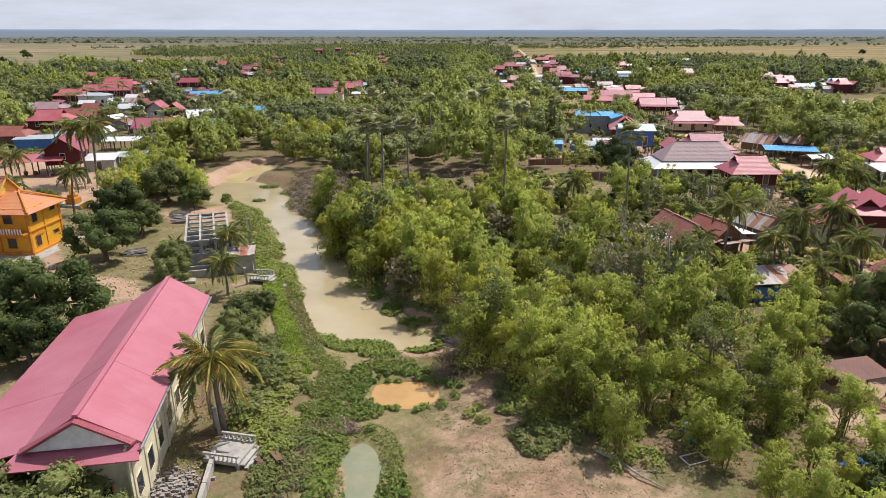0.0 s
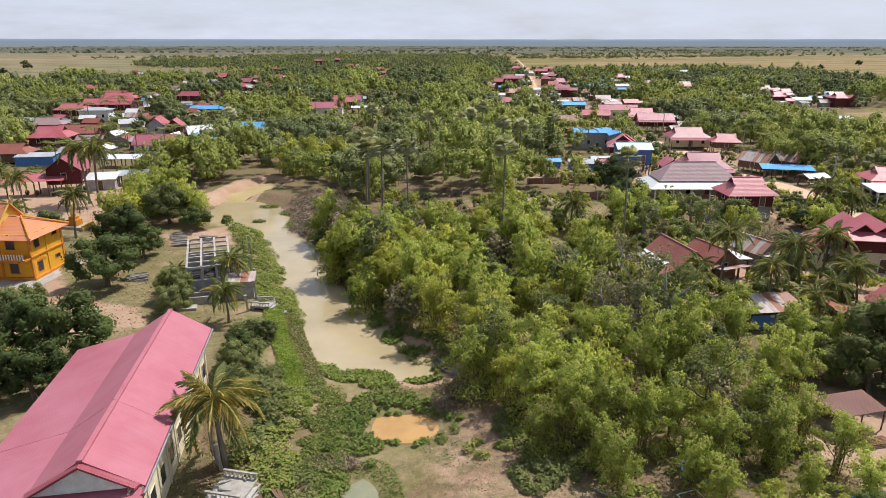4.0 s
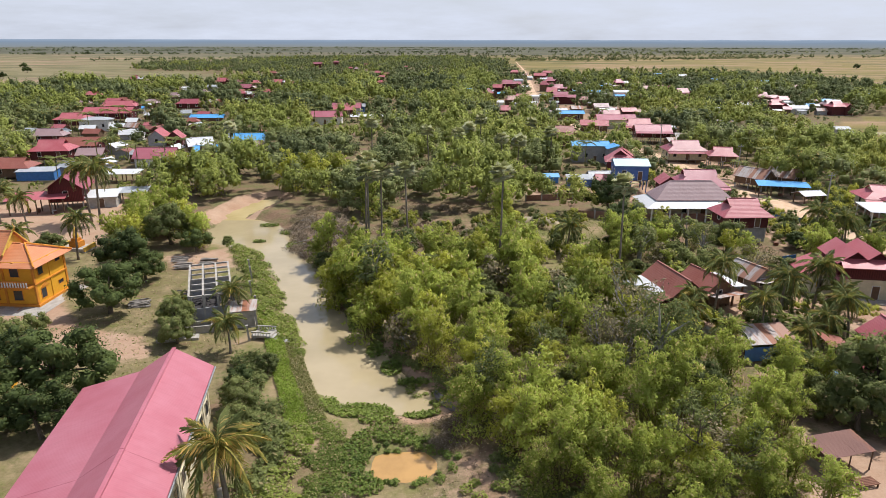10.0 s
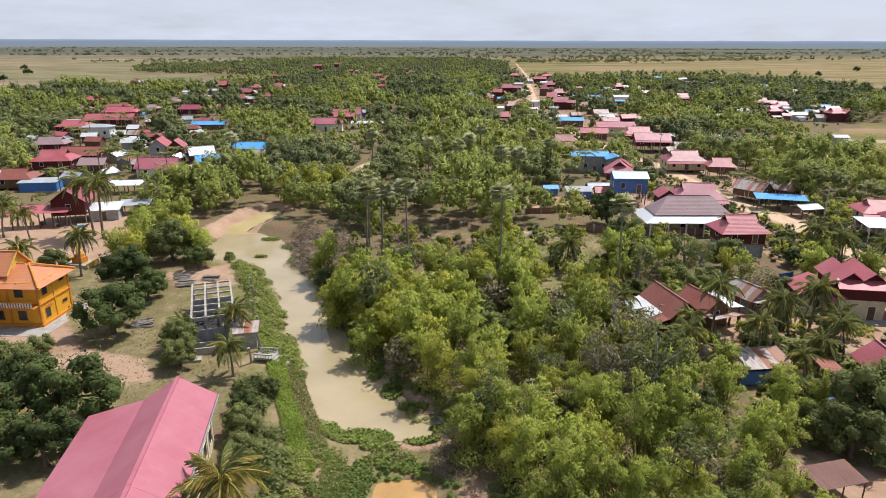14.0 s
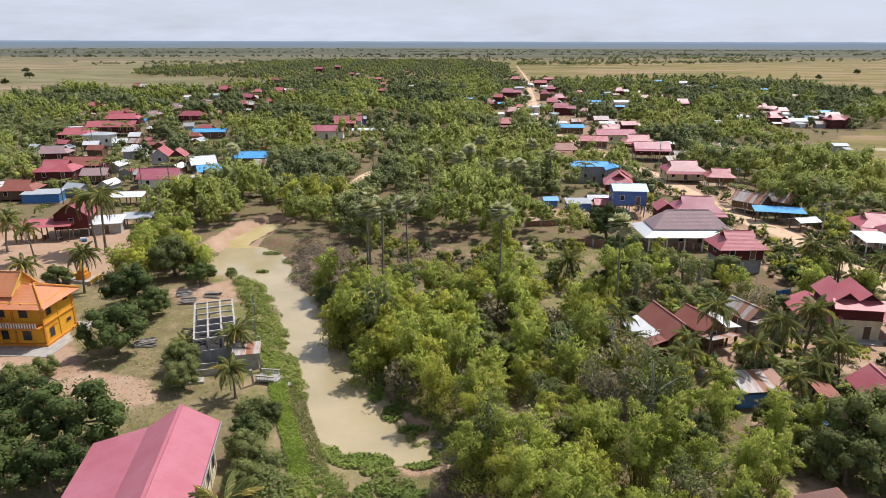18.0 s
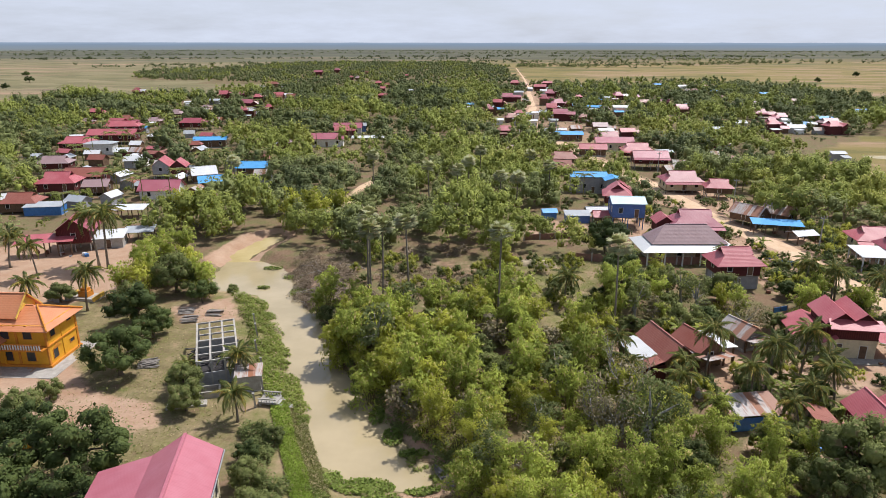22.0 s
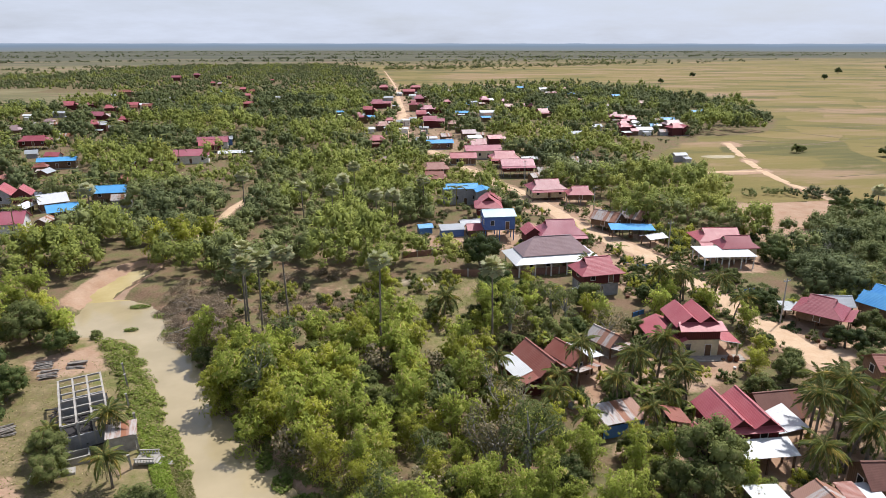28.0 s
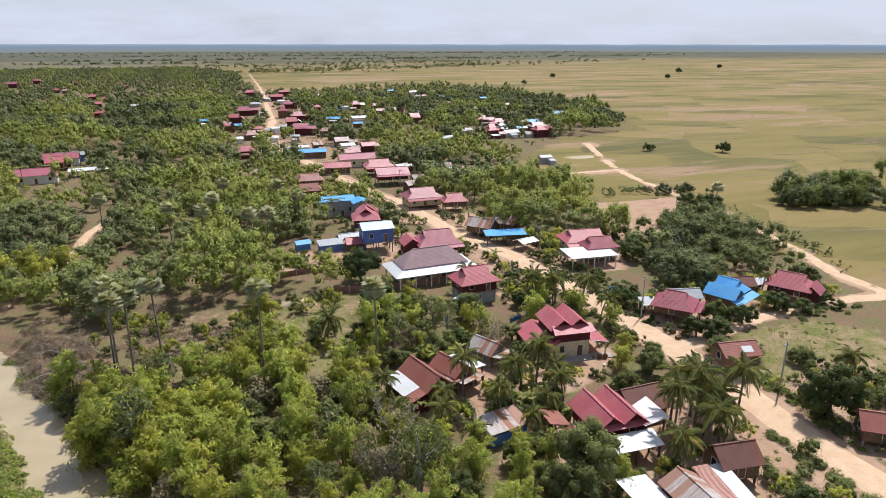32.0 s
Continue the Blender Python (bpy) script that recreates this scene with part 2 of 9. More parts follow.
ROOFS = {}
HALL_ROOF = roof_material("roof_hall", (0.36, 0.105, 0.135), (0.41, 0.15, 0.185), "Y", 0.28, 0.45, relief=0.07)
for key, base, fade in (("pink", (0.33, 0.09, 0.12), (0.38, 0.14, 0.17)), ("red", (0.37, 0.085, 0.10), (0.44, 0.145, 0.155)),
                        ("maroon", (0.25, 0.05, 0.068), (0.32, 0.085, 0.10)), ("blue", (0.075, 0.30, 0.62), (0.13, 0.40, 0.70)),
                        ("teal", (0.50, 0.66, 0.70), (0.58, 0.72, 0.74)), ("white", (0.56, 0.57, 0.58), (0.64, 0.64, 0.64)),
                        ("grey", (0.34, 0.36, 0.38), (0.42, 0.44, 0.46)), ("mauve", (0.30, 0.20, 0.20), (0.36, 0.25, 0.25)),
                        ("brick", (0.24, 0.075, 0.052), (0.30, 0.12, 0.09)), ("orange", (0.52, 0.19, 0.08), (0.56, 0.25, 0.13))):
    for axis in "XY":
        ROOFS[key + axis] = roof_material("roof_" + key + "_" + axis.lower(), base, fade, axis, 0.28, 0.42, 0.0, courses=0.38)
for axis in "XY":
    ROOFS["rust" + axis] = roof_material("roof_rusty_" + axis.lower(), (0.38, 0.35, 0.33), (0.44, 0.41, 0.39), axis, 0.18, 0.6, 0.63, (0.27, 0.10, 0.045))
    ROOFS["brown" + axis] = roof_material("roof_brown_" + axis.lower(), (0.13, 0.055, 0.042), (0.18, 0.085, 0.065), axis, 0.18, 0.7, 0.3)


def plain(name, col, rough=0.7, spec=0.3, var=0.25, scale=1.2, metal=0.0, grain=25.0):
    m = Mat(name, rough=rough, spec=spec, metal=metal)
    v = m.coord("Object")
    p = m.coord("Position")
    big = m.ramp(m.noise(p, scale, 4.0, 0.65), (0.3, tuple(c * (1 - var) for c in col)), (0.7, tuple(min(1.0, c * (1 + var * 0.5)) for c in col)))
    g = m.noise(v, grain, 3.0)
    big = m.mix(m.math("MULTIPLY", g, 0.18), big, tuple(c * 0.55 for c in col))
    big = m.mix(m.math("MULTIPLY", m.rnd(), 0.22), big, tuple(c * 0.7 for c in col))
    return m.color(big).bump(g, 0.25, 0.02).m


WHITE_PAINT = plain("white_paint", (0.74, 0.73, 0.70), 0.6)
CREAM = plain("cream_plaster", (0.68, 0.60, 0.42), 0.8)
YELLOW = plain("yellow_plaster", (0.72, 0.36, 0.025), 0.7, var=0.12)
OCHRE = plain("ochre_trim", (0.62, 0.24, 0.03), 0.7)
GOLD = plain("gold_paint", (0.72, 0.46, 0.08), 0.4, 0.5)
BLUE_WALL = plain("blue_painted_wall", (0.09, 0.17, 0.42), 0.6)
MAROON_WALL = plain("maroon_boards", (0.10, 0.022, 0.022), 0.7)
WOOD = plain("weathered_wood", (0.17, 0.105, 0.065), 0.85, var=0.4)
WOOD_GREY = plain("grey_wood", (0.26, 0.235, 0.21), 0.9, var=0.35)
CONCRETE = plain("concrete", (0.42, 0.40, 0.37), 0.9, var=0.3)
CONCRETE_PALE = plain("pale_concrete", (0.40, 0.37, 0.33), 0.9, var=0.35)
GREY_WALL = plain("grey_render", (0.36, 0.36, 0.37), 0.85)
SOOT = plain("charred_debris", (0.055, 0.05, 0.05), 0.95, var=0.5)
RUBBLE = plain("rubble", (0.33, 0.29, 0.26), 0.95, var=0.5)
BRICK_WALL = plain("brick_fence", (0.27, 0.15, 0.115), 0.9, var=0.35)
RUST_IRON = plain("rusty_iron", (0.2, 0.09, 0.055), 0.8, var=0.4)
TARP_BLUE = plain("blue_tarpaulin", (0.06, 0.19, 0.48), 0.5, 0.4)
TARP_WHITE = plain("white_tarpaulin", (0.66, 0.66, 0.64), 0.5, 0.4)
NET_GREEN = plain("green_netting", (0.03, 0.20, 0.11), 0.8)
METAL_GREY = plain("grey_metal", (0.38, 0.39, 0.40), 0.45, 0.5, metal=0.6)
# near-black pane colour, painted in place of the unlit rooms behind plainer windows
DARK = plain("painted_dark_interior", (0.02, 0.018, 0.016), 0.9)
STRAW = plain("straw", (0.30, 0.24, 0.15), 0.95, var=0.4)
GLASS = Mat("dark_window_glass", rough=0.12, spec=0.6).color((0.03, 0.035, 0.045)).m


def boarded(name, base):
    """Painted or bare boards with dark upright joints."""
    m = Mat(name, rough=0.75, spec=0.25)
    v = m.coord("Object")
    joints = m.math("POWER", m.wave(v, 1.05, "X"), 6.0)
    tone = m.ramp(m.noise(m.coord("Object", (6, 6, 0.8)), 1.5, 4.0), (0.3, tuple(c * 0.7 for c in base)), (0.7, tuple(c * 1.25 for c in base)))
    return m.color(m.mix(m.math("MULTIPLY", joints, 0.7), tone, tuple(c * 0.3 for c in base))).bump(joints, -0.5, 0.03).m


BOARDED = {"maroon_boards": boarded("maroon_boarding", (0.12, 0.026, 0.026)), "weathered_wood": boarded("weathered_boarding", (0.19, 0.12, 0.075))}


def water_material(name, shallow, deep, scale=0.35, rough=0.1):
    m = Mat(name, rough=rough, spec=0.5)
    p = m.coord("Position")
    f = m.noise(p, scale, 4.0, 0.6)
    m.color(m.ramp(f, (0.35, shallow), (0.65, deep)))
    return m.bump(m.noise(p, 3.0, 3.0), 0.03, 0.05).m


WATER = water_material("canal_water", (0.41, 0.33, 0.20), (0.34, 0.275, 0.16), 0.11)
WATER_ORANGE = water_material("orange_pond_water", (0.46, 0.27, 0.095), (0.38, 0.22, 0.078), 0.5, 0.12)
WATER_GREEN = water_material("green_puddle_water", (0.27, 0.25, 0.15), (0.20, 0.21, 0.13), 0.5, 0.15)
WATER_SAND = water_material("sandy_pool_water", (0.50, 0.40, 0.20), (0.42, 0.33, 0.15), 0.2, 0.2)

# ground: bare soil, lush grass and field shares lie in the sheet's colour attribute
gm = Mat("soil_and_grass", rough=0.95, spec=0.1)
pos = gm.coord("Position")
zr, zg, zb = gm.attr("zone")[:3]
fine = gm.noise(pos, 2.2, 6.0, 0.7)
mid = gm.noise(pos, 0.22, 5.0, 0.65)
litter = gm.mix(gm.ramp(mid, (0.4, 0.0), (0.62, 1.0)), (0.15, 0.095, 0.06), (0.095, 0.115, 0.035))
litter = gm.mix(gm.ramp(fine, (0.35, 0.0), (0.75, 0.75)), litter, (0.26, 0.18, 0.115))
dirt = gm.mix(gm.ramp(mid, (0.35, 0.0), (0.7, 1.0)), (0.345, 0.215, 0.14), (0.44, 0.315, 0.225))
dirt = gm.mix(gm.ramp(fine, (0.4, 0.0), (0.8, 0.6)), dirt, (0.28, 0.18, 0.115))
lush = gm.mix(gm.ramp(fine, (0.35, 0.0), (0.7, 1.0)), (0.115, 0.125, 0.035), (0.20, 0.185, 0.075))
lush = gm.mix(gm.ramp(mid, (0.42, 0.0), (0.66, 0.9)), lush, (0.33, 0.23, 0.15))
plots_co = gm.coord("Position", (0.4, 1.0, 1.0), 0.1)
wob = gm.n.new("ShaderNodeVectorMath")
wob.operation = "MULTIPLY_ADD"
wn3 = gm.n.new("ShaderNodeTexNoise")
wn3.inputs["Scale"].default_value = 0.02
gm.l.new(pos, wn3.inputs["Vector"])
gm.l.new(wn3.outputs["Color"], wob.inputs[0])
wob.inputs[1].default_value = (14, 14, 0)
gm.l.new(plots_co, wob.inputs[2])
rot = gm.n.new("ShaderNodeVectorRotate")
rot.inputs["Angle"].default_value = 0.62
small_wob = gm.n.new("ShaderNodeVectorMath")
small_wob.operation = "MULTIPLY_ADD"
gm.l.new(wn3.outputs["Color"], small_wob.inputs[0])
small_wob.inputs[1].default_value = (26, 26, 0)
gm.l.new(pos, small_wob.inputs[2])
gm.l.new(small_wob.outputs[0], rot.inputs["Vector"])
vo = gm.n.new("ShaderNodeTexBrick")
vo.offset, vo.squash, vo.squash_frequency = 0.37, 1.6, 3
vo.inputs["Color1"].default_value, vo.inputs["Color2"].default_value, vo.inputs["Mortar"].default_value = (0, 0, 0, 1), (1, 1, 1, 1), (0.5, 0.5, 0.5, 1)
for key, val in (("Scale", 1.0), ("Mortar Size", 0.55), ("Mortar Smooth", 0.4), ("Brick Width", 58.0), ("Row Height", 31.0)):
    vo.inputs[key].default_value = val
gm.l.new(rot.outputs[0], vo.inputs["Vector"])
psep = gm.n.new("ShaderNodeSeparateColor")
gm.l.new(vo.outputs["Color"], psep.inputs[0])
side = gm.n.new("ShaderNodeSeparateXYZ")
gm.l.new(pos, side.inputs[0])
streaks = gm.noise(gm.coord("Position", (0.16, 1.0, 1.0), 0.06), 0.016, 8.0, 0.72)
streaks = gm.ramp(streaks, (0.33, 0.0), (0.67, 1.0))
plot = gm.math("ADD", gm.math("MULTIPLY", psep.outputs[0], 0.4), gm.math("MULTIPLY", streaks, 0.6))
crop = gm.ramp(plot, (0.22, (0.11, 0.104, 0.043)), (0.45, (0.185, 0.152, 0.055)), (0.62, (0.222, 0.17, 0.068)), (0.78, (0.27, 0.185, 0.115)))
stubble = gm.ramp(plot, (0.15, (0.10, 0.095, 0.05)), (0.45, (0.17, 0.15, 0.078)), (0.68, (0.225, 0.19, 0.11)), (0.85, (0.175, 0.125, 0.09)))
field = gm.mix(gm.ramp(gm.math("MULTIPLY_ADD", side.outputs["X"], 0.0016), (0.4, 0.0), (0.62, 1.0)), stubble, crop)
field = gm.mix(gm.ramp(gm.noise(pos, 0.35, 4.0, 0.7), (0.5, 0.0), (0.8, 0.35)), field, (0.15, 0.14, 0.05))
field = gm.mix(gm.math("MULTIPLY", vo.outputs["Fac"], 0.3), field, (0.10, 0.09, 0.04))
field = gm.mix(gm.ramp(gm.noise(gm.coord("Position", (0.35, 1.0, 1.0), 0.2), 0.013, 7.0, 0.7), (0.53, 0.0), (0.62, 0.85)), field, (0.31, 0.205, 0.14))
# far haze put into the colour: distant fields fade to dark grey-green scrub tones
haze_line = gm.math("ADD", gm.math("MULTIPLY", side.outputs["Y"], 0.000275), gm.math("MULTIPLY", gm.noise(gm.coord("Position", (0.25, 1.0, 1.0)), 0.004, 6.0, 0.7), 0.55))
scrub = gm.ramp(gm.noise(gm.coord("Position", (0.3, 1.0, 1.0)), 0.006, 5.0, 0.7), (0.35, (0.055, 0.062, 0.05)), (0.6, (0.09, 0.095, 0.07)), (0.72, (0.17, 0.15, 0.10)))
field = gm.mix(gm.ramp(haze_line, (0.675, 0.0), (0.875, 0.85)), field, scrub)
jag = gm.math("MULTIPLY", gm.math("SUBTRACT", gm.noise(pos, 0.6, 5.0, 0.7), 0.5), 0.9)
col = gm.mix(gm.ramp(gm.math("ADD", zg, jag), (0.38, 0.0), (0.62, 1.0)), litter, lush)
col = gm.mix(gm.ramp(gm.math("ADD", zr, jag), (0.38, 0.0), (0.62, 1.0)), col, dirt)
col = gm.mix(gm.ramp(zb, (0.4, 0.0), (0.6, 1.0)), col, field)
gm.color(col).bump(gm.math("ADD", fine, mid), 0.5, 0.15)
GROUND = gm.m
rm = Mat("dirt_road", rough=0.95, spec=0.1)
rp = rm.coord("Position")
rc = rm.ramp(rm.noise(rp, 0.4, 5.0, 0.7), (0.3, (0.50, 0.34, 0.215)), (0.7, (0.60, 0.45, 0.31)))
rc = rm.mix(rm.ramp(rm.noise(rp, 3.0, 5.0, 0.7), (0.45, 0.0), (0.8, 0.5)), rc, (0.40, 0.26, 0.16))
ROAD = rm.color(rc).bump(rm.noise(rp, 1.5, 5.0), 0.4, 0.1).m


# ---- geometry helpers ----
class Geo:
    """Gathers faces of one mesh."""

    def __init__(self):
        self.v, self.f = [], []

    def add(self, verts, faces):
        o = len(self.v)
        self.v += [tuple(p) for p in verts]
        self.f += [tuple(i + o for i in f) for f in faces]
        return self

    def box(self, x0, y0, z0, x1, y1, z1):
        return self.add([(x0, y0, z0), (x1, y0, z0), (x1, y1, z0), (x0, y1, z0), (x0, y0, z1), (x1, y0, z1), (x1, y1, z1), (x0, y1, z1)],
                        [(3, 2, 1, 0), (4, 5, 6, 7), (0, 1, 5, 4), (1, 2, 6, 5), (2, 3, 7, 6), (3, 0, 4, 7)])

    def slab(self, pts, t):
        """A flat polygon given by its top corners, t thick downwards."""
        n = len(pts)
        low = [(x, y, z - t) for x, y, z in pts]
        return self.add(list(pts) + low, [tuple(range(n)), tuple(range(2 * n - 1, n - 1, -1))]
                        + [(i, i + n, (i + 1) % n + n, (i + 1) % n) for i in range(n)])

    def tube(self, pts, radii, n=7):
        """A bent tapering tube through pts."""
        o = len(self.v)
        for k, p in enumerate(pts):
            p = Vector(p)
            d = (Vector(pts[min(k + 1, len(pts) - 1)]) - Vector(pts[max(k - 1, 0)])).normalized()
            a = d.orthogonal().normalized()
            b = d.cross(a)
            for i in range(n):
                w = 2 * math.pi * i / n
                self.v.append(tuple(p + (a * math.cos(w) + b * math.sin(w)) * radii[k]))
        for k in range(len(pts) - 1):
            for i in range(n):
                j = (i + 1) % n
                self.f.append((o + k * n + i, o + k * n + j, o + (k + 1) * n + j, o + (k + 1) * n + i))
        self.f.append(tuple(o + i for i in range(n))[::-1])
        self.f.append(tuple(o + (len(pts) - 1) * n + i for i in range(n)))
        return self

    def mesh(self, name, mat, smooth=False):
        me = bpy.data.meshes.new(name)
        me.from_pydata(self.v, [], self.f)
        me.materials.append(mat)
        if smooth:
            me.polygons.foreach_set("use_smooth", [True] * len(me.polygons))
        me.update()
        return me


def part(name, geo, mat, parent=None, label="", smooth=False, m=None):
    """One mesh object from a Geo (or a ready mesh), under a thing or a part."""
    ob = new(name, geo.mesh(name, mat, smooth) if isinstance(geo, Geo) else geo)
    if parent is not None:
        ob.parent = parent
    if m is not None:
        ob.matrix_basis = m
    return tagged(ob, label)


def thing(name, m, label, category, group=""):
    ob = new(name)
    ob.empty_display_size = 0.5
    ob.matrix_basis = m
    return tagged(ob, label, category, group)


def quads_mesh(name, quads, mat):
    """A mesh of loose four-cornered leaves from an array (n, 4, 3), or (n, 8, 3) with the corners' normals."""
    q = np.asarray(quads, dtype=np.float32)
    nrm = None
    if q.ndim == 3 and q.shape[1] == 8:
        q, nrm = np.ascontiguousarray(q[:, :4]), unit(q[:, 4:].reshape(-1, 3))
    q = q.reshape(-1, 4, 3)
    n = len(q)
    me = bpy.data.meshes.new(name)
    me.vertices.add(4 * n)
    me.vertices.foreach_set("co", q.ravel())
    me.loops.add(4 * n)
    me.loops.foreach_set("vertex_index", np.arange(4 * n, dtype=np.int32))
    me.polygons.add(n)
    me.polygons.foreach_set("loop_start", np.arange(0, 4 * n, 4, dtype=np.int32))
    me.polygons.foreach_set("loop_total", np.full(n, 4, dtype=np.int32))
    me.materials.append(mat)
    me.update(calc_edges=True)
    if nrm is not None:
        me.normals_split_custom_set_from_vertices(nrm.tolist())
    return me


rng = np.random.default_rng(7)


def unit(v):
    return v / np.maximum(np.linalg.norm(v, axis=-1, keepdims=True), 1e-6)


def leaves(points, outward, length, width, droop=0.3, spread=0.42, up=0.35):
    """Leaf quads at points, looking outward, of that size; kite-shaped."""
    n = len(points)
    nrm = unit(outward + rng.normal(0, spread, (n, 3)) + np.array([0, 0, up]))
    side = unit(np.cross(nrm, rng.normal(0, 1, (n, 3))))
    along = unit(np.cross(side, nrm) - np.array([0, 0, droop]))
    s = rng.uniform(0.65, 1.35, (n, 1))
    a, b = along * length * s, side * width * s * 0.5
    return np.stack([points - a * 0.5, points + b, points + a * 0.5, points - b], 1)


def soften(q, outward, share):
    """Leaf quads with their normals drawn towards the crown's outward way, for soft shading of leaf masses."""
    face = unit(np.cross(q[:, 1] - q[:, 0], q[:, 2] - q[:, 0]))
    n = unit(outward)
    turned = np.sum(face * n, 1) < 0
    q = q.copy()
    q[turned] = q[turned][:, ::-1]
    face[turned] *= -1
    n = unit(face * (1 - share) + n * share)
    return np.concatenate([q, np.repeat(n[:, None], 4, 1)], 1)


def round_cores(centers, radii, fine):
    q = cores(centers, radii, fine)
    c = np.repeat(np.asarray(centers, float), len(q) // len(centers), 0)
    n = unit(q - c[:, None])
    face = np.cross(q[:, 1] - q[:, 0], q[:, 2] - q[:, 0])
    turned = np.sum(face * n.mean(1), 1) < 0
    q[turned], n[turned] = q[turned][:, ::-1], n[turned][:, ::-1]
    return np.concatenate([q, n], 1)


def clump_points(centers, radii, per, shell=0.72, low=-0.6):
    """Points in the shells of ellipsoid clumps, and their outward ways."""
    pts, out = [], []
    for c, r in zip(centers, radii):
        d = unit(rng.normal(0, 1, (per, 3)))
        d[:, 2] = np.where(d[:, 2] < low, -d[:, 2], d[:, 2])
        k = shell + (1.08 - shell) * rng.random((per, 1)) ** 0.7
        k *= rng.uniform(0.82, 1.1, (per, 1))
        pts.append(c + d * r * k)
        out.append(d)
    return np.concatenate(pts), np.concatenate(out)


def cores(centers, radii, fine):
    """Uneven leafy bodies inside the clumps: 24 or 6 faces each, as quads."""
    n = 3 if fine else 2
    lin = np.linspace(-1, 1, n)
    faces = []
    for ax in range(3):
        for sg in (-1, 1):
            for i in range(n - 1):
                for j in range(n - 1):
                    quad = []
                    for a, b in ((lin[i], lin[j]), (lin[i + 1], lin[j]), (lin[i + 1], lin[j + 1]), (lin[i], lin[j + 1])):
                        p = [0, 0, 0]
                        p[ax], p[(ax + 1) % 3], p[(ax + 2) % 3] = sg, a, b
                        quad.append(p)
                    faces.append(quad if sg > 0 else quad[::-1])
    unit_q = unit(np.array(faces, float))
    out = []
    for c, r in zip(centers, radii):
        ph = rng.uniform(0, 6.28, 3)
        wob = 1 + 0.16 * np.sin(unit_q @ np.array([4.0, 3.0, 5.0]) + ph[0]) + 0.1 * np.sin(unit_q @ np.array([-7.0, 6.0, 2.0]) + ph[1])
        a = ph[2]
        rot = np.array([[math.cos(a), -math.sin(a), 0], [math.sin(a), math.cos(a), 0], [0, 0, 1]])
        out.append((unit_q * wob[..., None] * 0.64) @ rot.T * r + c)
    return np.concatenate(out)


def seg_dist(px, py, pts):
    """Distance to a polyline with half-widths, less the half-width."""
    best = np.full(np.shape(px), 1e9)
    for (x0, y0, w0), (x1, y1, w1) in zip(pts[:-1], pts[1:]):
        dx, dy = x1 - x0, y1 - y0
        t = np.clip(((px - x0) * dx + (py - y0) * dy) / (dx * dx + dy * dy), 0, 1)
        best = np.minimum(best, np.hypot(px - x0 - t * dx, py - y0 - t * dy) - (w0 + t * (w1 - w0)))
    return best


def inside(px, py, poly):
    """Signed distance to a polygon, positive inside."""
    px, py = np.asarray(px, float), np.asarray(py, float)
    best, odd = np.full(px.shape, 1e9), np.zeros(px.shape, bool)
    for (x0, y0), (x1, y1) in zip(poly, poly[1:] + poly[:1]):
        dx, dy = x1 - x0, y1 - y0
        t = np.clip(((px - x0) * dx + (py - y0) * dy) / (dx * dx + dy * dy + 1e-9), 0, 1)
        best = np.minimum(best, np.hypot(px - x0 - t * dx, py - y0 - t * dy))
        cross = ((y0 > py) != (y1 > py)) & (px < dx * (py - y0) / (dy if dy else 1e-9) + x0)
        odd ^= cross
    return np.where(odd, best, -best)


def step(x, a, b):
    t = np.clip((x - a) / (b - a), 0, 1)
    return t * t * (3 - 2 * t)


# ---- plan: water, roads, clearings ----
CANAL = [(-42, 128, 3.0), (-36.5, 124, 4.0), (-31.8, 117, 4.3), (-24.8, 100, 4.0), (-18.2, 83, 3.6), (-14.2, 74, 4.1), (-10.4, 65.5, 5.0), (-7.6, 60.5, 4.4), (-2.5, 58.4, 2.2)]
POOL = [(-43.5, 133, 2.4), (-39.8, 146, 2.2)]
SHALLOW = [(-42.5, 124, 3.0), (-41.5, 117.5, 4.6), (-34, 116.5, 6.0)]
POND = [(-4.3, 47.6, 2.0), (-2.2, 47.6, 1.9)]
PUDDLE = [(-6.0, 39.5, 1.3), (-5.2, 34.5, 1.0)]
BED = [(-4, 55, 8), (-5, 47, 6.5), (-6, 38, 5.5), (-6, 25, 5)]
ROAD_MAIN = [(74, 22, 3.2), (75, 53, 3.2), (77, 70, 3.2), (76.8, 96, 3.0), (76, 130, 3.0), (73.5, 143, 2.9), (70.5, 160, 2.8), (69.5, 180, 2.8),
             (67, 204, 2.8), (62, 226, 2.8), (59.5, 262, 2.8), (54, 292, 3.0), (50, 330, 3.2), (51, 363, 3.2),
             (56, 410, 3.0), (64, 461, 2.8), (71, 525, 2.5), (82, 624, 2.0), (94, 735, 1.7), (104, 835, 1.3), (118, 1000, 1.0), (136, 1220, 0.8)]
ROAD_SIDE = [(78, 79, 1.9), (83, 79.5, 1.8), (101, 83, 1.5), (117, 82.5, 1.5), (126, 83, 1.6), (137, 82, 1.9), (139, 96, 1.9), (146, 112, 1.7), (158, 153, 1.6), (163, 180, 1.7),
             (173, 222, 1.8), (204, 290, 1.9)]
ROAD_SPUR = [(173, 220, 1.8), (150, 222, 1.6), (128, 218, 1.5)]
PATH = [(-33, 160, 1.3), (-27, 177, 1.4), (-25, 197, 1.4), (-18, 221, 1.5)]
TRACK = [(3, 46, 2.5), (2, 38, 4.5), (6, 33, 7), (12, 27, 8)]
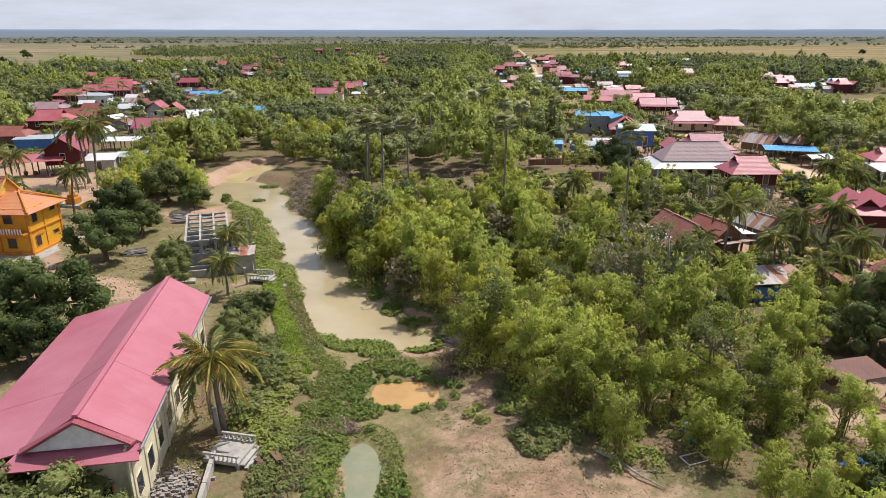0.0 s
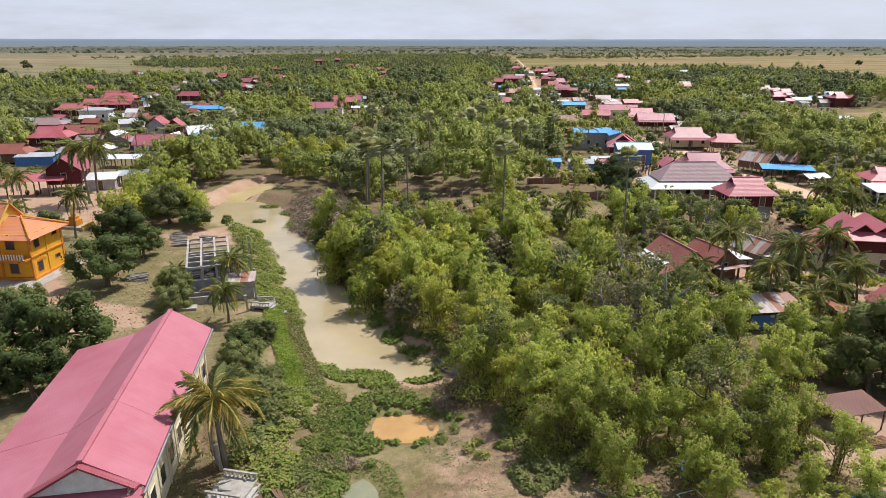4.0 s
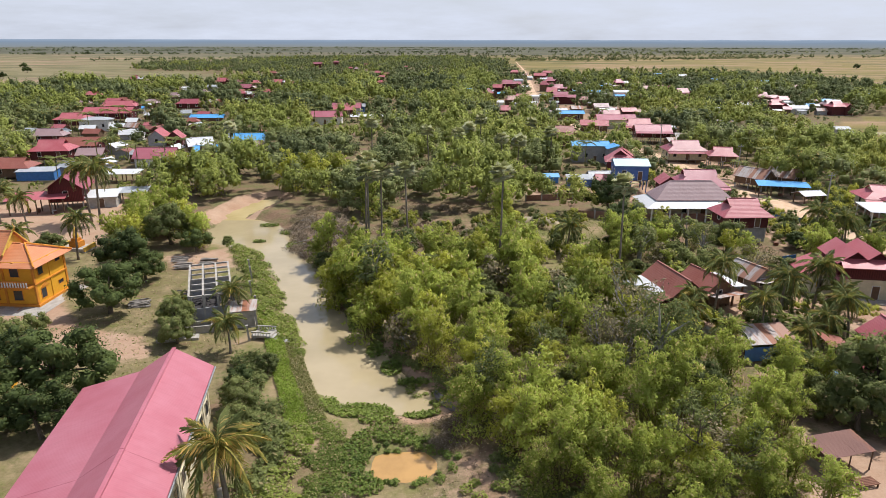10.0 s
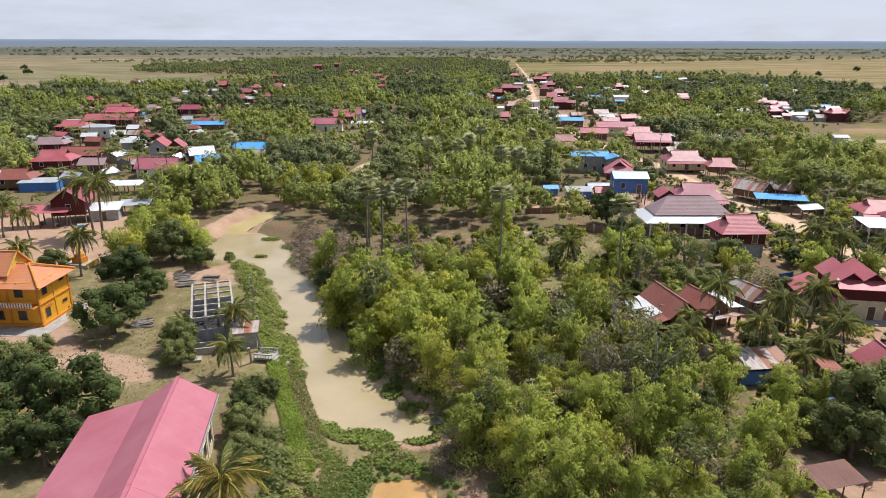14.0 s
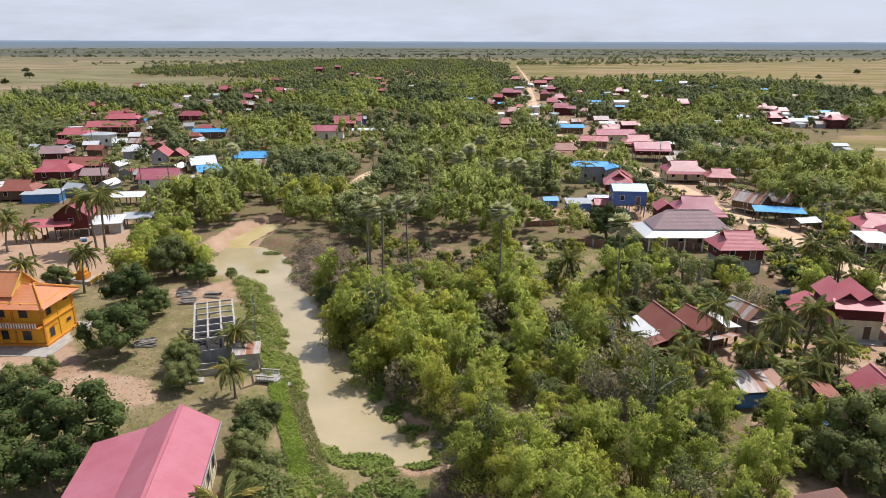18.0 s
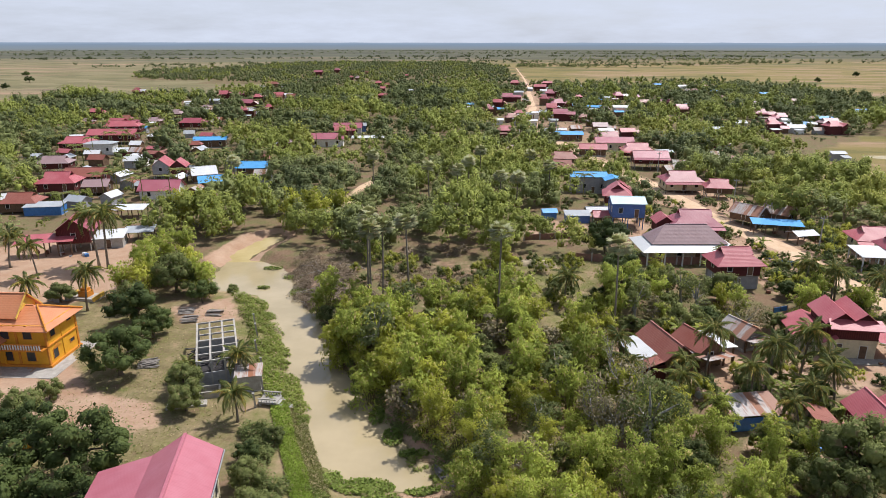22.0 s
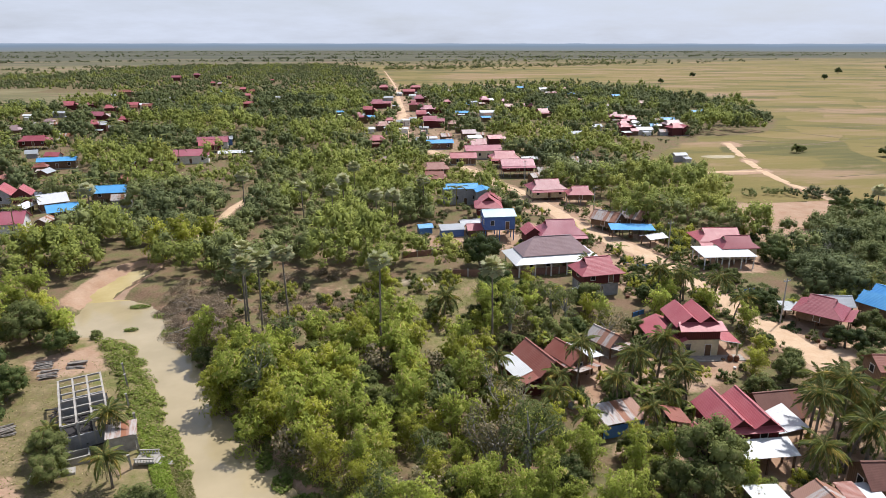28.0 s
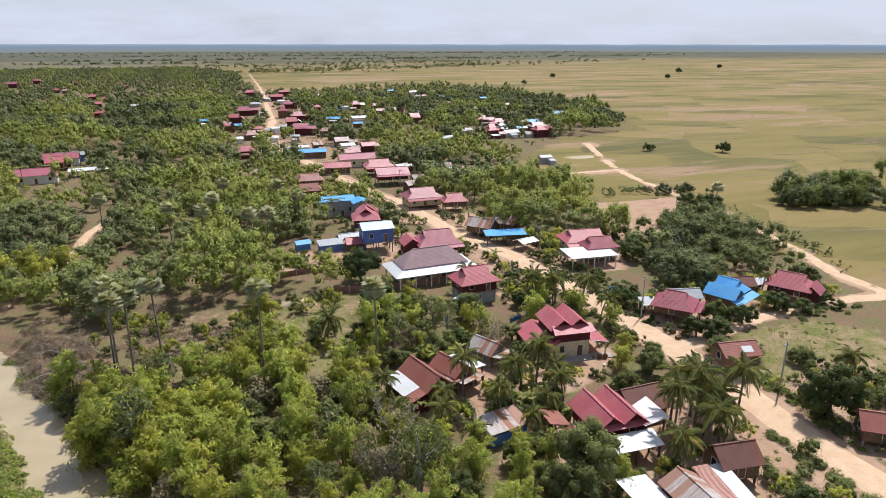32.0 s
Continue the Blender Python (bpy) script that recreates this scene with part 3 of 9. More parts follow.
WOOD_EDGE = [(-275, 412), (-310, 492), (-311, 560), (-265, 530), (-231, 515), (-205, 552), (-183, 570), (-160, 640), (-200, 730), (-253, 762), (-331, 790), (-372, 800), (-441, 961), (-460, 1140),
             (-385, 1110), (-364, 1208), (-339, 1347), (-285, 1475), (-94, 1560), (13, 1610), (92, 1386), (112, 1174), (92, 900), (96, 760), (131, 738), (191, 749), (302, 787), (343, 689), (328, 566), (330, 513), (312, 425), (300, 380), (253, 327), (211, 318), (162, 276),
             (130, 240), (139, 210), (128, 175), (112, 150), (112, 118), (140, 108), (132, 60), (120, 20), (90, 5), (-120, 5), (-190, 150)]
TEMPLE = [(-100, 128), (-93, 146), (-73, 146), (-62, 126), (-57, 104), (-45, 106), (-34, 108), (-27, 90), (-23.5, 76), (-22, 60), (-17, 38), (-16, 24), (-38, 24), (-48, 40), (-70, 60), (-80, 100)]
BURNT = [(-19, 112), (-15, 102), (-6, 98), (4, 105), (13, 112), (10, 128), (0, 128), (-10, 131), (-16, 121)]
BRUSH = [(-34, 127), (-28, 117), (-22, 106), (-15, 100), (-12, 108), (-17, 121), (-26, 131)]
MEADOW = [(13, 110), (15, 98), (17, 89), (26, 92), (28, 98), (30, 113), (38, 123), (60, 122), (60, 126), (24, 128), (14, 128)]
YARD_LEAN = [(24, 74), (34, 70), (46, 72), (56, 74), (66, 80), (68, 92), (50, 94), (42, 90), (30, 90), (22, 84)]
YARD_SOUTH = [(34, 62), (46, 54), (40, 40), (60, 36), (72, 30), (74, 60), (66, 66), (52, 68), (40, 70)]
YARD_EAST = [(78, 84), (84, 80), (104, 84), (124, 80), (126, 96), (110, 100), (90, 100), (79, 106)]
GREEN_EAST = [(80, 74), (92, 80), (110, 79), (118, 70), (108, 58), (92, 54), (80, 60)]
SOIL_EAST = [(79, 60), (96, 66), (104, 62), (96, 50), (80, 34)]
YARD_MID = [(20, 146), (22, 160), (36, 157), (40, 166), (52, 170), (66, 160), (69, 148), (62, 138), (48, 143), (38, 140), (28, 142)]
YARD_ROAD = [(60, 108), (70, 106), (72, 128), (70, 146), (62, 150), (60, 134)]
YARD_WHITE = [(80, 118), (96, 116), (104, 130), (96, 142), (80, 150), (79, 130)]
YARD_NORTH = [(58, 178), (64, 204), (84, 200), (88, 180), (80, 160), (74, 165)]
SHED_YARD = [(27, 48), (31, 36), (38, 30), (52, 34), (44, 46), (36, 52)]
PLOUGHED = [(128, 175), (160, 172), (150, 140), (128, 136), (109, 133), (112, 150)]
GRASS_PLOT = [(140, 212), (168, 224), (200, 288), (212, 318), (170, 274), (138, 236)]
SOIL_WEST = [(-60, 80), (-52, 82), (-45, 74), (-36, 71), (-33, 66), (-44, 62), (-56, 67)]
DIRT_NORTHWEST = [(-100, 127), (-93, 146), (-73, 146), (-62, 126), (-59, 108), (-70, 98), (-84, 100)]
DIRT_FRAME = [(-46, 102), (-37, 106), (-33, 97), (-42, 95)]
POOL_BANK = [(-53, 122), (-48, 149), (-38, 151), (-34, 141), (-32, 127)]
CLEAR = [POOL_BANK, TEMPLE, BURNT, BRUSH, MEADOW, YARD_LEAN, YARD_SOUTH, YARD_EAST, GREEN_EAST, SOIL_EAST, YARD_MID, YARD_ROAD, YARD_WHITE, YARD_NORTH, SHED_YARD, PLOUGHED, GRASS_PLOT]
ROADS = [ROAD_MAIN, ROAD_SIDE, ROAD_SPUR, PATH]


def water_depth(x, y):
    canal = np.minimum(seg_dist(x, y, CANAL), np.minimum(seg_dist(x, y, POOL), seg_dist(x, y, SHALLOW)))
    ponds = np.minimum(seg_dist(x, y, POND), seg_dist(x, y, PUDDLE))
    return canal, ponds


def ground_z(x, y):
    x, y = np.asarray(x, float), np.asarray(y, float)
    canal, ponds = water_depth(x, y)
    wob = 0.35 * np.sin(x * 0.9 + 1.3 * np.sin(y * 0.7)) + 0.25 * np.sin(y * 1.7 + x * 0.6)
    canal, ponds = canal + wob, ponds + wob * 0.6
    bed = step(-seg_dist(x, y, BED), -3, 2)
    z = 0.10 * np.sin(x * 0.21 + 0.5) * np.sin(y * 0.17) + 0.05 * np.sin(x * 0.9 + y * 0.5)
    z = z * step(np.hypot(x, y), 900, 300) - 0.75 * bed
    low = np.where(canal < 0, -1.2 + 0.32 * np.maximum(canal, -4), -1.2 + 1.25 * step(canal, 0, 3.6))
    z = np.where(canal < 3.6, np.minimum(z, low), z)
    low = np.where(ponds < 0, -1.0 + 0.4 * np.maximum(ponds, -2), -1.0 + 0.5 * step(ponds, 0, 1.6))
    return np.where(ponds < 1.6, np.minimum(z, low), z)


def spaced(lo, hi, fine, end_lo, end_hi, grow=1.13):
    mids = list(np.arange(lo, hi, fine))
    s, v, right = fine, hi, []
    while v < end_hi:
        right.append(v)
        s *= grow
        v += s
    right.append(end_hi)
    s, v, left = fine, lo - fine, []
    while v > end_lo:
        left.append(v)
        s *= grow
        v -= s
    left.append(end_lo)
    return np.array(left[::-1] + mids + right)


gx = spaced(-62, 112, 1.0, -4800, 4800)
gy = spaced(22, 150, 1.0, -600, 4800)
GX, GY = np.meshgrid(gx, gy)
GZ = ground_z(GX, GY)
nx, ny = len(gx), len(gy)
me = bpy.data.meshes.new("ground")
me.vertices.add(nx * ny)
me.vertices.foreach_set("co", np.stack([GX, GY, GZ], -1).astype(np.float32).ravel())
ii = (np.arange(ny - 1)[:, None] * nx + np.arange(nx - 1)[None, :]).ravel()
quad = np.stack([ii, ii + 1, ii + nx + 1, ii + nx], 1).astype(np.int32)
me.loops.add(quad.size)
me.loops.foreach_set("vertex_index", quad.ravel())
me.polygons.add(len(quad))
me.polygons.foreach_set("loop_start", np.arange(0, quad.size, 4, dtype=np.int32))
me.polygons.foreach_set("loop_total", np.full(len(quad), 4, dtype=np.int32))
me.polygons.foreach_set("use_smooth", np.ones(len(quad), bool))
me.update(calc_edges=True)
zone = np.zeros((ny, nx, 4), np.float32)
zone[..., 3] = 1
soft = lambda poly, w=3.0: step(inside(GX, GY, poly), -w, w)
dirt_share = np.zeros_like(GX)
for poly in (YARD_LEAN, YARD_SOUTH, YARD_EAST, YARD_MID, YARD_ROAD, YARD_WHITE, YARD_NORTH, SHED_YARD, SOIL_WEST, DIRT_NORTHWEST, DIRT_FRAME, SOIL_EAST, PLOUGHED, [(-50, 127), (-47, 147), (-41, 150), (-43, 133), (-46, 125)]):
    dirt_share = np.maximum(dirt_share, soft(poly))
canal_d, pond_d = water_depth(GX, GY)
for line in ROADS:
    dirt_share = np.maximum(dirt_share, step(-seg_dist(GX, GY, line), -2.5 if line is ROAD_MAIN else -1.0, 0.5))
dirt_share = np.maximum(dirt_share, 0.5 * step(-seg_dist(GX, GY, TRACK), -3, 1))
dirt_share = np.maximum(dirt_share, 0.42 * soft(BURNT) * step(GX, -8, -2))
dirt_share = np.maximum(dirt_share, step(1.5 - np.abs(seg_dist(GX, GY, POOL) - 2.2), 0, 1) * step(GY, 122, 130))
dirt_share = np.maximum(dirt_share, 0.7 * step(2 - np.abs(canal_d - 1.6), 0, 1.5) * step(GX - (-7 - (GY - 62) * 0.42), -2, 1) * (GY < 125))
dirt_share = np.maximum(dirt_share, 0.52 * step(-seg_dist(GX, GY, [(p[0] + 8, p[1], 24) for p in ROAD_MAIN if 280 < p[1] < 760]), -14, 8))
grass_share = np.maximum.reduce([0.52 * soft(TEMPLE), 0.7 * soft(MEADOW), 0.8 * soft(GREEN_EAST), 0.55 * soft(BED and [(-14, 30), (-12, 58), (2, 56), (2, 30)]), soft(GRASS_PLOT)])
grass_share = np.maximum(grass_share, 0.95 * step(seg_dist(GX, GY, CANAL), 9, 6) * step(-7 - (GY - 62) * 0.42 - GX, 0, 4) * (GY < 118))
out_wood = step(inside(GX, GY, WOOD_EDGE), 4, -6)
zone[..., 0] = dirt_share * (1 - 0.0 * out_wood)
zone[..., 1] = grass_share
zone[..., 2] = out_wood * (1 - step(dirt_share, 0.3, 0.7))
zone[..., 2] = np.maximum(zone[..., 2], 0.0)
ca = me.color_attributes.new("zone", "FLOAT_COLOR", "POINT")
ca.data.foreach_set("color", zone.ravel())
me.materials.append(GROUND)
tagged(new("ground", me), "dry sandy village ground with grass, leaf litter and rice fields", "ground", kind="structure")


def strip(name, pts, mat, label, lift=0.05):
    """A road strip along a polyline with half-widths, smoothed, with a low crown and uneven edges."""
    fine_pts = []
    for k in range(len(pts) - 1):
        p0, p1, p2, p3 = (np.array(pts[max(k - 1, 0)]), np.array(pts[k]), np.array(pts[k + 1]), np.array(pts[min(k + 2, len(pts) - 1)]))
        n = max(3, int(np.hypot(*(p2 - p1)[:2]) / 2.5))
        for t in np.arange(n) / n:
            fine_pts.append(0.5 * (2 * p1 + (p2 - p0) * t + (2 * p0 - 5 * p1 + 4 * p2 - p3) * t * t + (3 * p1 - p0 - 3 * p2 + p3) * t ** 3))
    fine_pts.append(np.array(pts[-1], float))
    q = np.array(fine_pts)
    d = unit(np.gradient(q[:, :2], axis=0))
    nrm = np.stack([-d[:, 1], d[:, 0]], 1)
    g = Geo()
    cols = (-1.0, -0.8, -0.35, 0.0, 0.35, 0.8, 1.0)
    for k in range(len(q)):
        for c in cols:
            w = q[k, 2] * c * (1 + (0.12 * rng.normal() if abs(c) == 1 else 0))
            x, y = q[k, :2] + nrm[k] * w
            crown = -0.10 if abs(c) == 1 else 0.03 * (1 - abs(c)) - (0.02 if abs(c) == 0.35 else 0)
            g.v.append((x, y, float(ground_z(x, y)) + lift + crown))
    m = len(cols)
    for k in range(len(q) - 1):
        for i in range(m - 1):
            g.f.append((k * m + i, k * m + i + 1, (k + 1) * m + i + 1, (k + 1) * m + i)[::-1])
    return tagged(part(name, g, mat, smooth=True), label, "road", kind="structure")


strip("road_main", ROAD_MAIN, ROAD, "straight pale dirt road through the village")
strip("road_side", ROAD_SIDE, ROAD, "sandy side track bending out to the rice fields", 0.06)
strip("road_spur", ROAD_SPUR, ROAD, "narrow sandy field track", 0.055)
strip("footpath", PATH, ROAD, "narrow earth path through the thicket")


def water_sheet(name, x0, y0, x1, y1, z, mat, label):
    g = Geo()
    n = 6
    for j in range(n + 1):
        for i in range(n + 1):
            g.v.append((x0 + (x1 - x0) * i / n, y0 + (y1 - y0) * j / n, z))
    for j in range(n):
        for i in range(n):
            a = j * (n + 1) + i
            g.f.append((a, a + 1, a + n + 2, a + n + 1))
    return tagged(part(name, g, mat, smooth=True), label, "water", kind="structure")


water_sheet("water_canal", -56, 51.2, 8, 129.2, -1.2, WATER, "still muddy yellow-brown canal water")
water_sheet("water_pool", -50, 129.2, -30, 156, -1.2, WATER_SAND, "shallow sandy pool at the canal's end")
water_sheet("water_pond", -9, 43.5, 2.5, 51.1, -1.0, WATER_ORANGE, "small orange muddy pond")
water_sheet("water_puddle", -10, 28, -1, 43.4, -1.0, WATER_GREEN, "shallow greenish puddle among water weeds")

# far woods at the edge of sight: glowing ring, haze painted into its colour
bd = Mat("far_woods_painted_haze", rough=1.0, spec=0.0)
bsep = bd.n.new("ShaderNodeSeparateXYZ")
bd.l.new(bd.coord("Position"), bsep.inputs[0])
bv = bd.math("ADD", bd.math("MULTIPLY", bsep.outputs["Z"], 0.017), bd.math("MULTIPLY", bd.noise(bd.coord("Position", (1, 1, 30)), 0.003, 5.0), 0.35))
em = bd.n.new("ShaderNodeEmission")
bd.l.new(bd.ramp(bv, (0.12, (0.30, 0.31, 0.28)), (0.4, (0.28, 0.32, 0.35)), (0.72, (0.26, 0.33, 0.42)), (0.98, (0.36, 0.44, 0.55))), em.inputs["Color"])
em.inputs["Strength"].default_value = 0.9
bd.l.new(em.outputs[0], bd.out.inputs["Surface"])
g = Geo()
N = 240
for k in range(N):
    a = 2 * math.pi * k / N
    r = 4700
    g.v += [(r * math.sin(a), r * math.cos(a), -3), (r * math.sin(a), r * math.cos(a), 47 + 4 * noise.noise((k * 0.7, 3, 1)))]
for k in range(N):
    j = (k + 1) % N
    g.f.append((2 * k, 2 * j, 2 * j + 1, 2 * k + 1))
tagged(part("backdrop", g, bd.m), "distant self-lit line of woods with painted blue haze", "backdrop", kind="structure")


# ---- houses ----
def opening(parent, name, x, z, w, h, wall_m, deep=0.0, frame_mat=WHITE_PAINT, pane_mat=GLASS):
    """A window or door leaf on a wall panel whose outer face looks to -y."""
    g = Geo()
    t = 0.07
    g.box(x - w / 2 - t, -0.06, z - t, x - w / 2, 0.05, z + h + t).box(x + w / 2, -0.06, z - t, x + w / 2 + t, 0.05, z + h + t)
    g.box(x - w / 2, -0.06, z + h, x + w / 2, 0.05, z + h + t).box(x - w / 2, -0.06, z - t, x + w / 2, 0.05, z)
    fr = part(name, g, frame_mat, parent, m=wall_m)
    p = Geo().box(x - w / 2, -0.025, z, x + w / 2, 0.03, z + h)
    part("pane" if name == "window" else "leaf", p, pane_mat, fr)
    return fr


def wall_panel(h, m, length, z0, z1, mat, openings=(), frame_mat=WHITE_PAINT, leaf=GLASS, boards=0.0):
    """A wall 0.14 thick with real holes cut for its openings (x, z, w, h, kind)."""
    cuts = sorted(openings)
    xs = sorted({-length / 2, length / 2, *(c[0] - c[2] / 2 for c in cuts), *(c[0] + c[2] / 2 for c in cuts)})
    zs = sorted({z0, z1, *(c[1] for c in cuts), *(c[1] + c[3] for c in cuts)})
    g = Geo()
    nxs, nzs = len(xs), len(zs)
    for y in (0.0, 0.14):
        g.v += [(x, y, z) for z in zs for x in xs]
    full = {(i, j) for i in range(nxs - 1) for j in range(nzs - 1)
            if not any(abs((xs[i] + xs[i + 1]) / 2 - c[0]) < c[2] / 2 and c[1] < (zs[j] + zs[j + 1]) / 2 < c[1] + c[3] for c in cuts)}
    off = nxs * nzs
    for i, j in full:
        a, b, c, d = j * nxs + i, j * nxs + i + 1, (j + 1) * nxs + i + 1, (j + 1) * nxs + i
        g.f += [(a, b, c, d), (d + off, c + off, b + off, a + off)]
        for (ni, nj), (p, q) in (((i, j - 1), (b, a)), ((i + 1, j), (c, b)), ((i, j + 1), (d, c)), ((i - 1, j), (a, d))):
            if (ni, nj) not in full:
                g.f.append((p, q, q + off, p + off))
    part("wall", g, BOARDED.get(mat.name, mat) if boards else mat, h, m=m)
    for cx, cz, w, hh, kind in cuts:
        opening(h, kind, cx, cz, w, hh, m, frame_mat=frame_mat, pane_mat=leaf if kind == "window" else WOOD)


def roof_part(h, name, pts, mat, m, t=0.07):
    return part(name, Geo().slab(pts, t), mat, h, m=m)


def block(h, ox, oy, rot, L, W, base, eave, rise, roof="red", wall=MAROON_WALL, form="gable", over=0.6, detail=2,
          posts=True, walls=True, frame_mat=WHITE_PAINT, skirt=0.0, gable=None, post_mat=None, boards=0.0, tilt=0.0):
    """One roofed volume of a house: its ridge runs along x; base is the floor's height (stilts below), eave and rise give the roof."""
    m = pose(ox, oy, 0, 0, 0, rot)
    rx, ry = ROOFS[roof + "X"], ROOFS[roof + "Y"]
    l, w = L / 2 + over, W / 2 + over
    k = rise / (W / 2)
    low = eave - over * k
    top = eave + rise
    if form == "gable":
        roof_part(h, "roof_slope", [(-l, -w, low), (l, -w, low), (l, 0, top), (-l, 0, top)], rx, m)
        roof_part(h, "roof_slope", [(l, w, low), (-l, w, low), (-l, 0, top), (l, 0, top)], rx, m)
        if detail:
            part("ridge_cap", Geo().box(-l, -0.12, top - 0.04, l, 0.12, top + 0.05), rx, h, m=m)
        for s in (-1, 1):
            g = Geo()
            x0, x1 = sorted((s * L / 2, s * (L / 2 - 0.1)))
            g.add([(x0, -W / 2, eave - 0.02), (x0, W / 2, eave - 0.02), (x0, 0, top - 0.12), (x1, -W / 2, eave - 0.02), (x1, W / 2, eave - 0.02), (x1, 0, top - 0.12)],
                  [(0, 2, 1), (3, 4, 5), (0, 1, 4, 3), (1, 2, 5, 4), (2, 0, 3, 5)])
            part("gable_panel", g, gable or wall, h, m=m)
    elif form in ("hip", "dutch"):
        cut = W / 2 if form == "hip" else W * 0.24
        hz = top if form == "hip" else low + (top - low) * (cut + over) / (W / 2 + over)
        hy = 0.0 if form == "hip" else w * (1 - (hz - low) / (top - low))
        xi = l - (cut + over)
        if form == "hip":
            roof_part(h, "roof_slope", [(-l, -w, low), (l, -w, low), (xi, 0, top), (-xi, 0, top)], rx, m)
            roof_part(h, "roof_slope", [(l, w, low), (-l, w, low), (-xi, 0, top), (xi, 0, top)], rx, m)
            roof_part(h, "roof_hip", [(l, -w, low), (l, w, low), (xi, 0, top)], ry, m)
            roof_part(h, "roof_hip", [(-l, w, low), (-l, -w, low), (-xi, 0, top)], ry, m)
        else:
            xo = xi + 0.35
            roof_part(h, "roof_slope", [(-l, -w, low), (l, -w, low), (xi, -hy, hz), (xo, -hy, hz), (xo, 0, top), (-xo, 0, top), (-xo, -hy, hz), (-xi, -hy, hz)], rx, m)
            roof_part(h, "roof_slope", [(l, w, low), (-l, w, low), (-xi, hy, hz), (-xo, hy, hz), (-xo, 0, top), (xo, 0, top), (xo, hy, hz), (xi, hy, hz)], rx, m)
            for s in (-1, 1):
                roof_part(h, "roof_hip", [(s * l, -s * w, low), (s * l, s * w, low), (s * xi, s * hy, hz), (s * xi, -s * hy, hz)], ry, m)
                g = Geo()
                a, b = s * xi, s * (xi - 0.08)
                g.add([(a, -hy, hz), (a, hy, hz), (a, 0, top - 0.1), (b, -hy, hz), (b, hy, hz), (b, 0, top - 0.1)],
                      [(0, 2, 1), (3, 4, 5), (0, 1, 4, 3), (1, 2, 5, 4), (2, 0, 3, 5)])
                part("gable_panel", g, gable or wall, h, m=m)
        if detail:
            part("ridge_cap", Geo().box(-xi, -0.12, top - 0.04, xi, 0.12, top + 0.05), rx, h, m=m)
    elif form == "shed":
        lo, hi = eave, eave + rise
        n = max(3, int(L / 1.1))
        for i in range(n):
            a, b = -l + 2 * l * i / n, -l + 2 * l * (i + 1) / n
            j = 0.012 * (i % 2)
            part("roof_sheet", Geo().slab([(a, -w, lo + j), (b + 0.04, -w, lo + j), (b + 0.04, w, hi + j), (a, w, hi + j)], 0.03), rx, h, m=m)
        low = lo
    if skirt:
        z0 = low - 0.12
        roof_part(h, "awning", [(-l, -w - skirt, z0 - skirt * 0.28), (l, -w - skirt, z0 - skirt * 0.28), (l, -w + 0.5, z0 + 0.14), (-l, -w + 0.5, z0 + 0.14)], rx, m)
        for s in (-1, 0, 1) if detail else ():
            part("awning_post", Geo().box(s * (l - 0.2) - 0.06, -w - skirt + 0.1, -0.3, s * (l - 0.2) + 0.06, -w - skirt + 0.22, z0 - skirt * 0.28 - 0.06), post_mat or WOOD, h, m=m)
    hl, hw = L / 2, W / 2
    if walls and detail == 0:
        part("wall", Geo().box(-hl, -hw, base, hl, hw, eave - 0.02), wall, h, m=m)
    elif walls:
        hw_top = eave + (0 if form != "shed" else -0.02)
        wh = hw_top - base
        win_h = min(1.2, wh * 0.5)
        wz = base + wh * 0.32
        sides = [((0, -hw, 0), L), ((180, hw, 0), L), ((90, 0, hl), W), ((270, 0, -hl), W)]
        for idx, (spec, ln) in enumerate(sides):
            if idx < 2:
                pm = m @ pose(0, spec[1], 0, 0, 0, spec[0])
            else:
                pm = m @ pose(spec[2], 0, 0, 0, 0, spec[0])
            ln2 = ln if idx < 2 else ln - 0.28
            ops = []
            if detail >= 1 and wh > 1.6:
                n = max(1, int(ln / (2.6 if detail > 1 else 3.6)))
                for i in range(n):
                    cx = -ln2 / 2 + ln2 * (i + 0.5) / n
                    if idx == 0 and i == n // 2:
                        ops.append((cx, base + 0.03, 0.95, min(2.05, wh - 0.2), "door"))
                    else:
                        ops.append((cx, wz, 0.9, win_h, "window"))
            wall_panel(h, pm, ln2, base, hw_top, wall, ops, frame_mat, GLASS if detail > 1 else DARK, boards)
    if base > 0.4 or not walls:
        if walls:
            part("floor", Geo().box(-hl, -hw, base - 0.16, hl, hw, base), WOOD, h, m=m)
        if posts:
            top_z = base - 0.16 if walls else eave + (0 if form != "shed" else 0.0)
            na = max(2, int(L / 2.6) + 1) if detail else 2
            nb = 3 if W > 4.5 and detail else 2
            for i in range(na):
                for j in range(nb):
                    px_, py_ = -hl + 0.2 + (L - 0.4) * i / (na - 1), -hw + 0.2 + (W - 0.4) * j / (nb - 1)
                    tz = top_z
                    if not walls and form == "shed":
                        tz = eave + rise * (py_ + w) / (2 * w) - 0.04
                    part("post", Geo().box(px_ - 0.1, py_ - 0.1, -0.3, px_ + 0.1, py_ + 0.1, tz), post_mat or CONCRETE, h, m=m)
        if walls and detail > 1 and base > 1.2:
            g = Geo()
            n = int(base / 0.2)
            for i in range(n):
                g.box(hl * 0.3, -hw - 0.25 - 0.24 * (n - i), base - 0.2 * (n - i) - 0.05, hl * 0.3 + 1.1, -hw - 0.25 - 0.24 * (n - i) + 0.28, base - 0.2 * (n - i))
            part("stairs", g, WOOD, h, m=m)
    elif walls:
        part("plinth", Geo().box(-hl - 0.1, -hw - 0.1, -0.3, hl + 0.1, hw + 0.1, max(base, 0.1) - 0.004), CONCRETE, h, m=m)


HOUSES = []


